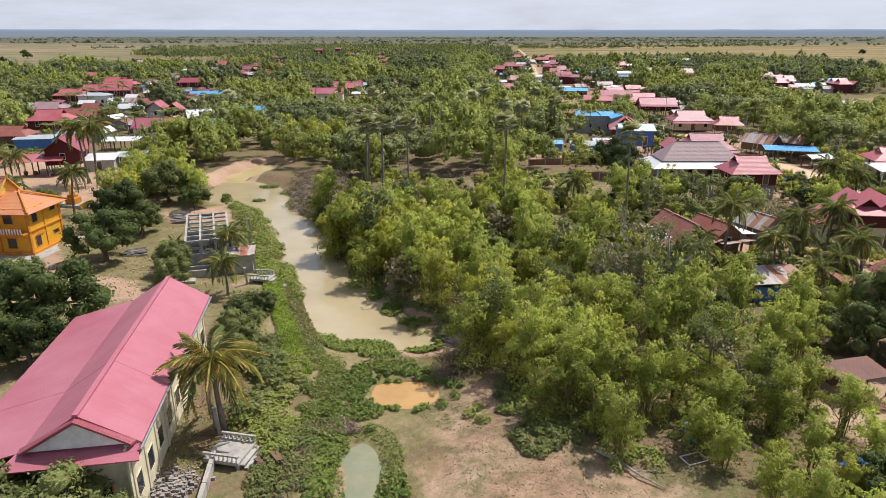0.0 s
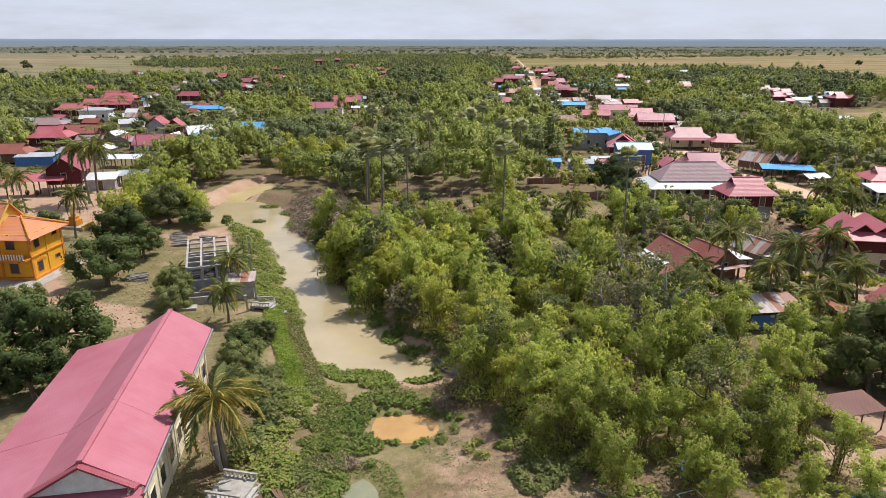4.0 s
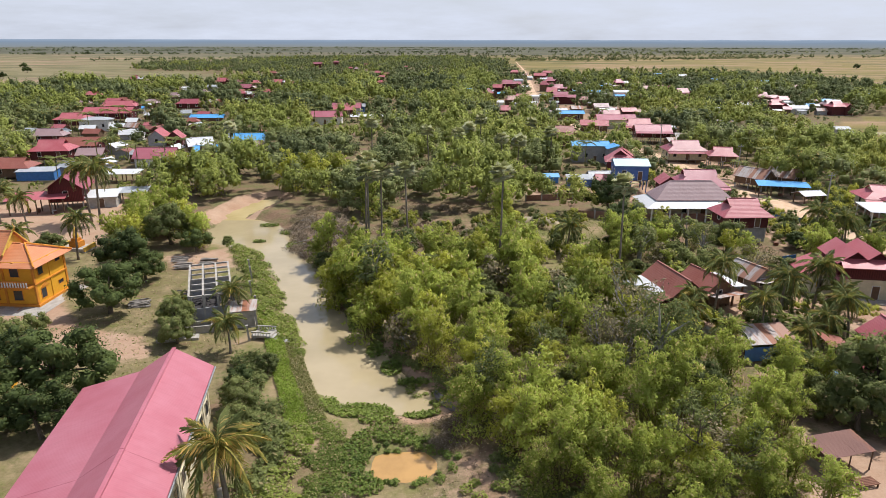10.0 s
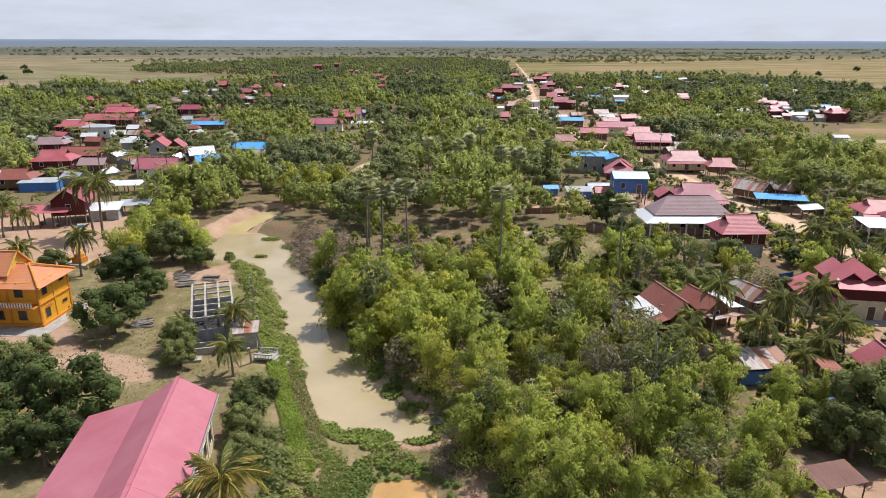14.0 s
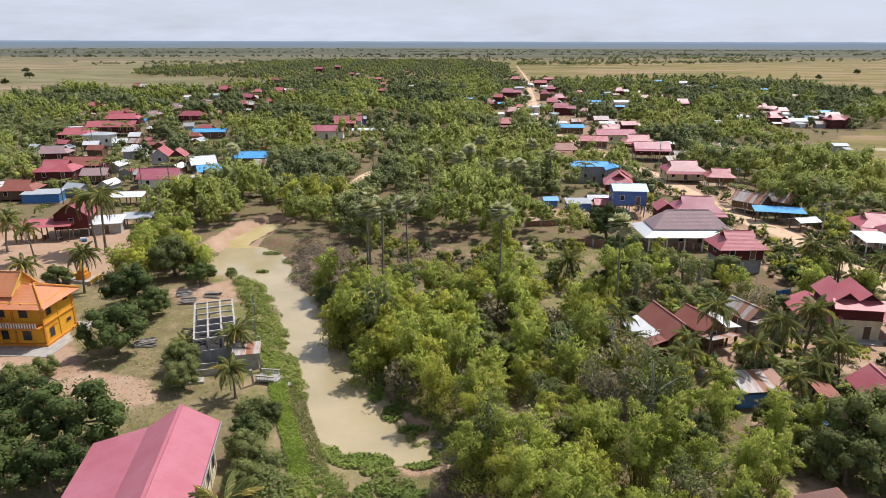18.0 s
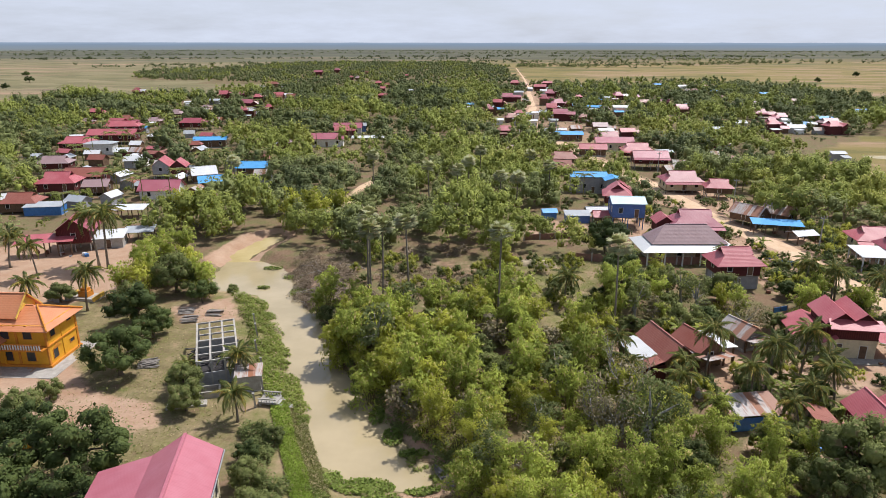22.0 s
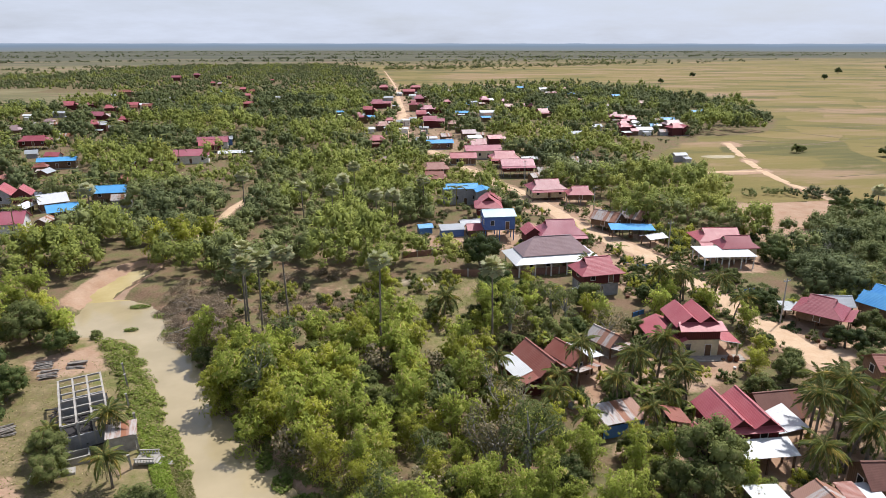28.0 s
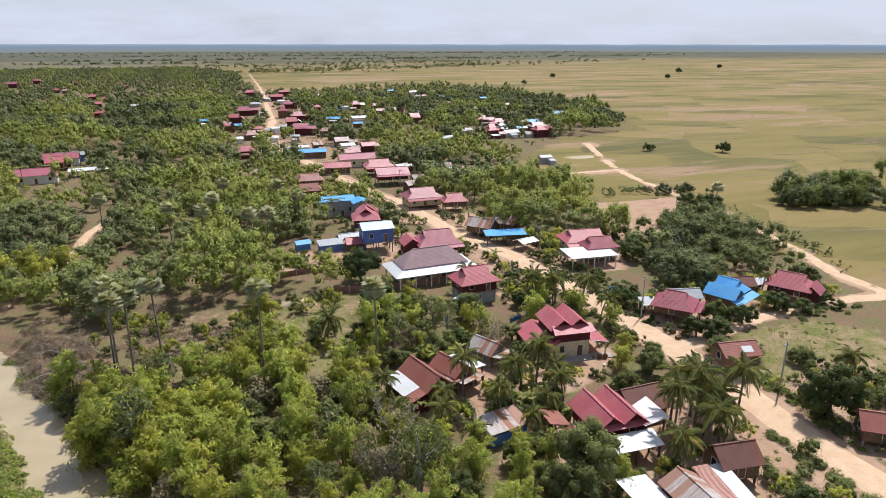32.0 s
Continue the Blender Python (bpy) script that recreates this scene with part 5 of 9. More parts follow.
block(h, 4.2, 0.6, 90, 4.6, 3.0, 1.0, 2.9, 1.2, "maroon", MAROON_WALL, "gable", 0.4, detail=0)
h = house(79.8, 68.6, -12, "small wooden hut on stilts with a patched rusty roof", 4, "hut", "hut")
block(h, 0, 0, 0, 5.6, 4.2, 2.0, 4.2, 1.2, "brick", WOOD, "gable", 0.5, detail=1, boards=0.3, post_mat=WOOD)
part("roof_patch", Geo().slab([(0.2, -1.9, 4.36), (2.0, -1.9, 4.36), (2.0, -0.9, 4.93), (0.2, -0.9, 4.93)], 0.02), ROOFS["whiteX"], h)
h = house(83.2, 46.4, -40, "red-roofed house with brick-red boards and metal gutter", 5)
block(h, 0, 0, 0, 5.4, 4.0, 1.0, 3.0, 1.4, "brick", WOOD, "gable", 0.5, detail=1)
h = house(45.4, 153.6, -4, "tall two-storey house with blue walls and pale teal sheet roof", 5.5)
block(h, 0, 0, 0, 7.6, 6.4, 3.0, 6.6, 1.0, "teal", BLUE_WALL, "gable", 0.4, detail=2, post_mat=BLUE_WALL)
h = house(47.8, 171.5, -12, "stilt house with tiered dark red gables", 6)
block(h, 0, 0, 90, 7.0, 6.5, 2.0, 4.6, 2.3, "red", MAROON_WALL, "dutch", 0.7, detail=1)
block(h, 1, 6.4, 90, 4.6, 5.6, 2.0, 4.4, 2.0, "red", MAROON_WALL, "gable", 0.6, detail=0)
h = house(34.2, 157, 0, "low shed with a grey sheet roof", 3.2, "shed", "shed")
block(h, 0, 0, 0, 5.8, 3.2, 0.1, 2.0, 0.6, "grey", BLUE_WALL, "shed", 0.3, detail=0)
h = house(27.8, 161, 4, "tiny shelter with a blue roof", 2.6, "shelter", "shelter")
block(h, 0, 0, 0, 3.4, 2.8, 0.3, 2.0, 0.6, "blue", TARP_BLUE, "gable", 0.3, detail=0)
h = house(40.6, 156, -4, "low outbuilding with a pink roof", 3.5, "shed", "shed")
block(h, 0, 0, 0, 4.8, 4.0, 0.1, 2.2, 1.0, "red", WOOD, "gable", 0.4, detail=1)
block(h, -1.0, 4.6, 8, 5.4, 3.0, 0, 2.2, 0.9, "grey", WOOD, "gable", 0.3, walls=False, post_mat=WOOD)
h = house(44.5, 193, -4, "long grey two-storey building with bright blue roof", 7)
block(h, 0, 0, 0, 10.5, 6.0, 0.0, 5.2, 0.9, "blue", GREY_WALL, "gable", 0.4, detail=2)
block(h, 6.6, -4.6, 90, 6.0, 5.0, 0.0, 5.0, 0.8, "blue", GREY_WALL, "gable", 0.3, detail=1)
simple_house(73.2, 194, -2, 11, 7.5, 3.9, 2.3, "maroon", CREAM, "broad house with tiered maroon hipped roof", "dutch", 0.8, skirt=1.4)
simple_house(80.5, 184, -10, 7, 5, 3.8, 1.8, "red", WOOD, "red-roofed stilt house with small gables", "dutch")
simple_house(72.5, 272, -3, 15, 7.5, 4.0, 1.6, "pink", CREAM, "wide house with faded pink roof", "gable", 0.3)
simple_house(75.8, 250, -6, 11, 7, 4.2, 2.2, "red", MAROON_WALL, "timber stilt house with a red roof", "dutch", skirt=1.3)
simple_house(75.0, 231, -5, 11.5, 7, 4.6, 1.8, "pink", MAROON_WALL, "tall stilt house with a dusty pink roof", "gable", 2.3, skirt=1.2)
simple_house(60.8, 259, -8, 10, 6, 3.2, 1.5, "red", WOOD, "low house with faded red roof beside the road", "gable", 0.4)
simple_house(45, 237, -5, 9, 6, 3.3, 1.8, "brick", WOOD, "old house with a brick-red roof", "dutch", 1.2)
simple_house(41.5, 220, -12, 8.5, 5.5, 3.2, 1.8, "brick", WOOD, "old house with tiered brick-red roof", "dutch", 1.2)
simple_house(58.5, 301, -3, 13, 6, 3.2, 1.0, "blue", WOOD, "long building with bright blue sheet roof", "gable", 0.2)
h = house(87, 252, 10, "small outbuilding with a grey sheet roof", 4, "shed", "shed")
block(h, 0, 0, 0, 7, 4, 0.1, 2.5, 1.0, "grey", WOOD, "gable", 0.3, detail=0)

# houses west of the canal
h = house(-80.6, 135.2, 14, "tall maroon timber house with tiered red roof", 7)
block(h, 1.2, 0.6, 90, 7.4, 6.4, 2.0, 5.2, 2.4, "maroon", MAROON_WALL, "gable", 0.9, detail=1, boards=0.4)
block(h, -4.0, -3.6, 0, 10.5, 3.4, 0, 3.2, 0.9, "red", MAROON_WALL, "shed", 0.4, walls=False, post_mat=WOOD)
block(h, 7.6, 0.4, 0, 5.6, 5.0, 0.0, 2.4, 0.6, "white", CONCRETE, "shed", 0.4, detail=1)
block(h, 13.0, 3.4, 0, 6.0, 4.2, 0, 2.4, 0.4, "grey", WOOD, "shed", 0.3, walls=False, post_mat=WOOD)
simple_house(-111.5, 186, 8, 10, 7.5, 5.0, 2.4, "red", MAROON_WALL, "large timber house with a red roof", "dutch", 2.2)
simple_house(-110, 198, 4, 11, 6.5, 4.4, 1.9, "brick", MAROON_WALL, "timber house with a salmon-red roof", "gable", 2.0)
simple_house(-102.5, 189.5, 6, 6.5, 5, 3.0, 1.4, "mauve", WOOD, "small house with a tan sheet roof", "gable", 0.8)
simple_house(-81.5, 185, 4, 10.5, 7, 3.0, 2.2, "pink", WHITE_PAINT, "pink-roofed building with white plaster walls", "gable", 0.1)
h = house(-80.5, 162, 5, "open shelter with a flat white sheet roof", 4, "shelter", "shelter")
block(h, 0, 0, 0, 8.0, 4.5, 0, 2.4, 0.4, "white", WOOD, "shed", 0.3, walls=False, post_mat=WOOD)
h = house(-92.5, 213, 10, "grey-walled house with stepped red gables", 6)
block(h, 0, 0, 90, 8, 5, 2.0, 5.0, 2.0, "red", GREY_WALL, "gable", 0.6, detail=1)
block(h, 5.4, -1, 90, 6, 4.6, 2.0, 4.6, 1.9, "red", MAROON_WALL, "gable", 0.5, detail=1)
simple_house(-77.5, 208, 28, 7, 6, 3.0, 1.9, "white", WOOD, "shelter house with a white sheet roof", "gable", 0.4)
simple_house(-70.5, 196.5, 24, 8, 5.5, 3.0, 1.3, "blue", WOOD, "house with a bright blue sheet roof", "gable", 0.4)
simple_house(-63.5, 216, 3, 9.5, 5.5, 3.6, 1.5, "blue", WOOD, "stilt house with a vivid blue sheet roof", "gable", 1.4)
simple_house(-112, 168.5, 6, 9, 6.5, 3.2, 1.9, "brick", WOOD, "orange-red roofed house with blue side shed", "dutch", 0.6)
h = house(-104, 165, 8, "low outbuilding with pale blue-grey sheets", 5, "shed", "shed")
block(h, 0, 0, 0, 9, 4, 0, 2.4, 0.5, "grey", TARP_BLUE, "shed", 0.3, detail=0)
h = simple_house(-149, 266, 6, 12, 8, 4.6, 2.0, "red", MAROON_WALL, "wide timber house with a red roof", "dutch", 2.0)
simple_house(-138, 262, 4, 11, 6, 4.6, 0.8, "grey", WHITE_PAINT, "white-walled house with a grey hipped roof", "hip", 0.2)
simple_house(-147, 292, 4, 20, 8, 4.4, 2.0, "red", MAROON_WALL, "long timber house with a red roof", "gable", 1.6)
simple_house(-156, 321, 4, 16, 8, 4.6, 2.0, "red", MAROON_WALL, "red-roofed timber house among trees", "dutch", 1.6)
simple_house(-128, 337, 2, 12, 7, 4.6, 1.8, "maroon", MAROON_WALL, "timber stilt house with a maroon roof", "dutch", 2.0)
simple_house(-134, 223, 8, 10, 6, 4.0, 1.8, "mauve", MAROON_WALL, "old house with a dull tan roof", "dutch", 1.8)
simple_house(-46, 322, 2, 13, 6.5, 3.8, 1.8, "pink", WHITE_PAINT, "pink-roofed hall with white walls", "gable", 0.2)
h = house(-33, 292, 6, "long low shelter with bright white sheets", 6, "shelter", "shelter")
block(h, 0, 0, 0, 14, 4.5, 0, 2.6, 0.5, "white", WOOD, "shed", 0.3, walls=False, post_mat=WOOD)
simple_house(-50, 284, 4, 14, 7, 3.8, 1.9, "pink", WHITE_PAINT, "long building with pink roof and white walls", "gable", 0.2)
simple_house(-100, 281, 8, 13, 5, 3.4, 1.0, "blue", WOOD, "long building with a blue sheet roof", "gable", 0.2)
simple_house(-46, 312, 6, 9, 6, 3.8, 1.8, "red", MAROON_WALL, "red-roofed house half hidden by trees", "gable", 1.2)
simple_house(-44, 332, 4, 11, 5, 3.4, 1.0, "grey", BLUE_WALL, "blue-walled house with a pale grey roof", "gable", 0.2)

# further houses: rows along the road and clusters among the trees
far_kinds = [("pink", MAROON_WALL, "faded pink roof"), ("red", MAROON_WALL, "red tiled roof"), ("maroon", WOOD, "maroon roof"), ("blue", WOOD, "blue sheet roof"),
             ("grey", GREY_WALL, "grey sheet roof"), ("white", WHITE_PAINT, "white sheet roof"), ("brick", WOOD, "brick-red roof"), ("mauve", WOOD, "dull tan tiled roof"), ("rust", WOOD, "rusty sheet roof")]
fr = random.Random(11)


def far_house(x, y, rot, kind, ln, group="houses of the far village"):
    """A village house of that length: a main roof, often with a second gable, a lower wing and a porch roof."""
    roof, wall, words = far_kinds[kind]
    W = min(ln * 0.72, fr.uniform(5.0, 6.6))
    big = ln > 7.5 and kind in (0, 1, 2, 6)
    h = house(x, y, rot, "distant village house with a " + words, ln * 0.6, group=group)
    eave = fr.uniform(4.6, 5.6) if big else fr.uniform(2.8, 3.8)
    rise = W * fr.uniform(0.28, 0.36) if kind not in (3, 4, 5) else W * 0.18
    main = ln * (0.66 if big and y < 560 else 1.0)
    off = (ln - main) / 2
    block(h, -off, 0, 0, main, W, 0.1, eave, rise, roof, wall, fr.choice(("gable", "dutch", "dutch")) if kind not in (3, 4, 5) else "gable", 0.6, detail=0,
          skirt=fr.choice((0.0, 1.2, 1.5)) if big and y < 620 else 0.0)
    if main < ln:
        block(h, main / 2 + 0.2, fr.uniform(-1.2, 0.6), 90 if fr.random() < 0.5 else 0, min(W, ln - main + 1.5), ln - main + 0.6, 0.1, eave - fr.uniform(0.5, 1.2), rise * 0.75,
              fr.choice((roof, roof, roof, "rust", "white")), wall, "gable", 0.4, detail=0)
    if y < 480 and fr.random() < 0.5:
        block(h, fr.uniform(-0.3, 0.3) * ln, -W / 2 - 2.6, 0, ln * 0.5, 2.6, 0.1, 2.0, 0.5, fr.choice(("rust", "grey", "white", "brown")), wall, "shed", 0.3, detail=0)


# farther houses: x, y, length, kind
FAR_WEST = [(-254, 558, 9.3, 2), (-215, 521, 6.0, 0), (-180, 470, 4.9, 5), (-175, 538, 10.2, 1), (-166, 484, 6.9, 4), (-164, 550, 6.1, 0), (-151, 556, 5.2, 5),
    (-166, 655, 11.2, 6), (-132, 537, 7.5, 1), (-137, 498, 8.6, 1), (-127, 439, 12.4, 0), (-117, 395, 8.1, 1), (-119, 525, 6.5, 6), (-115, 597, 6.4, 4), (-202, 387, 7.9, 1),
    (-189, 350, 5.4, 7), (-177, 368, 6.2, 6), (-157, 357, 7.6, 7), (-159, 392, 8.9, 7), (-160, 327, 11.0, 1), (-118, 251, 4.6, 8), (-110, 236, 4.3, 5), (-66, 276, 4.2, 7),
    (-123, 359, 5.1, 8), (-102, 269, 4.2, 6), (-162, 287, 6.5, 5), (-114, 438, 5.5, 1), (-124, 537, 5.8, 5), (-154, 431, 4.8, 7), (-153, 242, 5.2, 4)]
FAR_CENTRE = [(-171, 931, 11.4, 0), (-157, 1008, 8.5, 0), (-66, 701, 7.4, 1), (-54, 671, 5.1, 6), (-56, 619, 6.6, 1), (-47, 530, 6.4, 1), (-83, 555, 4.2, 1), (-86, 672, 4.2, 3),
    (-26, 588, 4.9, 5), (-96, 549, 4.2, 5), (-101, 807, 6.1, 7), (-31, 535, 4.2, 3), (-4, 370, 4.5, 4), (19, 448, 5.1, 3), (11, 405, 4.2, 8), (-21, 671, 4.6, 6),
    (4, 588, 4.2, 7), (-45, 864, 5.2, 1), (-107, 968, 5.9, 6), (-111, 821, 5.0, 1)]
FAR_ROAD_WEST = [(76, 688, 8.9, 1), (66, 572, 8.7, 4), (53, 505, 14.6, 0), (40, 452, 8.2, 1), (37, 419, 5.7, 3), (30, 409, 8.0, 2), (31, 361, 5.5, 5), (40, 372, 6.8, 6),
    (47, 398, 4.8, 1), (31, 314, 7.1, 1), (29, 256, 4.2, 7), (108, 678, 10.4, 1), (93, 625, 10.5, 1), (91, 586, 6.3, 5), (91, 545, 10.0, 0), (76, 479, 8.8, 2)]
FAR_ROAD_EAST = [(82, 451, 12.5, 0), (71, 415, 8.3, 1), (71, 381, 11.1, 0), (56, 391, 4.2, 5), (50, 358, 4.2, 5), (58, 316, 4.4, 5), (66, 320, 4.9, 8), (137, 641, 6.9, 5),
    (108, 521, 5.6, 1), (101, 434, 8.7, 3), (80, 329, 6.6, 7), (79, 313, 6.3, 5), (75, 291, 6.8, 2), (81, 371, 5.2, 6), (53, 311, 4.2, 8), (88, 407, 4.4, 1), (81, 354, 4.4, 8),
    (61, 355, 4.2, 4)]
FAR_EAST = [(142, 526, 9.9, 0), (156, 520, 5.7, 0), (147, 478, 5.7, 6), (118, 433, 9.5, 5), (109, 403, 5.0, 3), (159, 472, 7.5, 0), (151, 410, 8.6, 2), (88, 308, 6.3, 1),
    (217, 667, 7.4, 3), (238, 657, 8.4, 5), (229, 599, 5.8, 2), (206, 537, 4.3, 5), (239, 583, 6.2, 3), (171, 454, 4.2, 3), (222, 519, 4.7, 1), (268, 549, 7.4, 3),
    (218, 457, 5.3, 7), (254, 475, 5.3, 6), (127, 330, 4.2, 5), (136, 321, 6.3, 4), (124, 282, 4.2, 4), (127, 509, 5.5, 4)]
FAR_FIELD = [(157, 345, 7.4, 4), (189, 385, 11.0, 2), (196, 378, 7.1, 1), (168, 329, 8.9, 1), (187, 355, 4.2, 5), (179, 329, 7.9, 5), (218, 372, 7.8, 3), (206, 346, 10.3, 7),
    (195, 322, 10.2, 1), (261, 411, 10.3, 3), (104, 245, 4.2, 8), (101, 231, 4.2, 8), (152, 247, 4.8, 4), (83, 223, 4.2, 8), (258, 648, 4.7, 1), (178, 352, 5.4, 0)]
for row in (FAR_WEST, FAR_CENTRE, FAR_ROAD_WEST, FAR_ROAD_EAST, FAR_EAST, FAR_FIELD):
    for x, y, ln, kind in row:
        far_house(x, y, fr.uniform(-14, 10), kind, ln)
shed_kinds = (("rust", "small rusty-roofed kitchen beside a far house"), ("grey", "small grey-roofed shed beside a far house"), ("white", "small white-roofed shelter beside a far house"),
              ("brick", "small brick-red roofed hut beside a far house"), ("pink", "small pink-roofed house among the far houses"), ("blue", "small blue-roofed shelter beside a far house"))
for x, y, ln, kind in FAR_ROAD_WEST + FAR_ROAD_EAST + FAR_EAST + FAR_FIELD + FAR_WEST[7:]:
    for side in (-1, 1):
        if fr.random() < 0.4:
            roof, words = shed_kinds[fr.choice((0, 0, 0, 1, 1, 2, 3, 3, 4, 5))]
            h = house(x + side * (ln * 0.5 + fr.uniform(2.5, 6)), y + fr.uniform(-9, 3), fr.uniform(-20, 20), words, 2.6, "shed", "shed", "sheds of the far village")
            block(h, 0, 0, 0, fr.uniform(3.2, 4.8), fr.uniform(2.6, 3.6), 0.1, fr.uniform(2.2, 3.0), fr.uniform(0.6, 1.1), roof, fr.choice((WOOD, MAROON_WALL, GREY_WALL)), "gable", 0.5, detail=0)


# small sheds, kitchens and shelters in the yards of the western village
shed_words = {"white": "small shelter with a white sheet roof", "grey": "small yard shed with a grey sheet roof", "rust": "small yard shed with rusty sheets", "brick": "small hut with a brick-red roof", "red": "small outbuilding with a red roof"}
for x, y, roof in ((-99, 172, "grey"), (-92, 176, "white"), (-88, 190, "grey"), (-97, 198, "brick"), (-104, 207, "white"), (-118, 205, "rust"), (-122, 190, "red"), (-119, 176, "white"), (-72, 186, "rust"),
                   (-84, 204, "white"), (-86, 220, "grey"), (-98, 226, "rust"), (-112, 232, "white"), (-120, 214, "grey"), (-126, 236, "brick"), (-134, 248, "white"), (-140, 240, "grey"), (-148, 254, "red"), (-128, 272, "white"),
                   (-116, 262, "red"), (-108, 250, "brick"), (-132, 300, "white"), (-120, 310, "grey"), (-108, 300, "red"), (-98, 262, "grey"), (-74, 226, "grey"), (-58, 208, "rust"), (-66, 240, "brick")):
    h = house(x, y, fr.uniform(-20, 20), shed_words[roof], 3.4, "shed", "shed")
    block(h, 0, 0, 90 * (fr.random() < 0.3), fr.uniform(4.2, 6.4), fr.uniform(3.0, 4.2), 0.1, fr.uniform(2.2, 2.9), fr.uniform(0.7, 1.3), roof, WOOD if fr.random() < 0.6 else GREY_WALL, "gable", 0.4, detail=0)


# ---- trees ----
def crown_clumps(kind, n, spread, height, base):
    """Centres and radii of the leaf clumps of a crown."""
    c, r = [], []
    for k in range(n):
        a, u = rng.uniform(0, 2 * math.pi), rng.random()
        if kind == "broad":           # wide full dome
            d = spread * math.sqrt(u) * 0.86
            dome = math.sqrt(max(0.05, 1 - (d / spread) ** 2))
            z = base + (height - base) * dome * (0.1 + 0.8 * rng.random() ** 0.6)
            rad = np.array((rng.uniform(0.9, 1.4), rng.uniform(0.9, 1.4), rng.uniform(0.75, 1.1))) * rng.uniform(0.75, 1.1)
        elif kind == "dome":          # a few large lumps, for the middle and far distance
            d = spread * (0.15 + 0.6 * math.sqrt(u))
            z = height * (0.14 + 0.55 * (1 - u) + 0.16 * rng.random())
            rad = np.array((1, 1, rng.uniform(0.85, 1.3))) * spread * rng.uniform(0.34, 0.52)
        elif kind == "puffs":         # upright rounded bamboo plumes, close together
            d = spread * (0.1 + 0.78 * math.sqrt(u))
            z = height * (0.2 + 0.68 * (1 - 0.75 * u) * rng.uniform(0.55, 1.05))
            rad = np.array((1, 1, rng.uniform(1.1, 1.7))) * spread * rng.uniform(0.2, 0.34)
        else:                         # loose, open crown
            d = spread * math.sqrt(u)
            z = base + (height - base) * rng.uniform(0.25, 0.95) * (1 - 0.35 * u)
            rad = (rng.uniform(0.7, 1.2),) * 2 + (rng.uniform(0.6, 1.1),)
        c.append((d * math.cos(a), d * math.sin(a), z))
        r.append(rad)
    return np.array(c), np.array(r)


def plumes(n, spread, height, per, leaf, width, fat, skirt, body=0.0, soft=0.6):
    """Leaf quads of a bamboo clump: arching feathery plumes that thin towards the tip, over a low skirt. Also the tips."""
    pts, out, tips, mid_c, mid_r = [], [], [], [], []
    for k in range(n):
        a, d = rng.uniform(0, 2 * math.pi), spread * (0.1 + 0.9 * math.sqrt(rng.random()))
        top = height * (1 - 0.33 * (d / spread) ** 2) * rng.uniform(0.66, 1.08)
        start = rng.uniform(0.2, 0.4)
        t = start + (1 - start) * rng.random(per) ** 0.85
        u = (t - start) / (1 - start)
        rad = fat * rng.uniform(0.8, 1.2) * (0.55 + 1.3 * u - 1.62 * u * u)
        off = unit(rng.normal(0, 1, (per, 3))) * (rad * rng.random(per) ** 0.4)[:, None]
        run = d * t ** 1.7
        axis = np.column_stack([run * math.cos(a), run * math.sin(a), top * (1 - (1 - t) ** 2) - 0.25 * d * t ** 4])
        pts.append(axis + off * np.array([1, 1, 0.8]))
        out.append(unit(off + np.array([math.cos(a), math.sin(a), 0]) * 0.3) * 0.8)
        tips.append((d * math.cos(a), d * math.sin(a), top - 0.25 * d))
        for v in (0.38, 0.62):
            mid_c.append((d * v ** 1.7 * math.cos(a), d * v ** 1.7 * math.sin(a), top * (1 - (1 - v) ** 2)))
            mid_r.append((fat * body * 0.85, fat * body * 0.85, fat * body * 1.35))
    c = np.array([(spread * 0.75 * math.sqrt(rng.random()) * math.cos(b), spread * 0.75 * math.sqrt(rng.random()) * math.sin(b), rng.uniform(0.4, height * 0.26)) for b in rng.uniform(0, 6.283, skirt)])
    rr = rng.uniform(0.6, 1.1, (skirt, 1)) * np.array([[1.1, 1.1, 1]]) * fat
    p, o = clump_points(c, rr, per // 3 + 4, 0.6)
    pts, out = np.concatenate(pts + [p]), np.concatenate(out + [o])
    pts[:, 2] = np.maximum(pts[:, 2], 0.15)
    away = unit(pts - np.array([0, 0, height * 0.4]))
    q = soften(leaves(pts, out, leaf, width, 0.6, 0.45, 0.6), unit(out) * 0.7 + away * 0.6 + np.array([0, 0, 0.15]), soft)
    if body:
        q = np.concatenate([q, round_cores(mid_c, np.array(mid_r), False), round_cores(c, rr * 0.9, False)])
    return q, tips


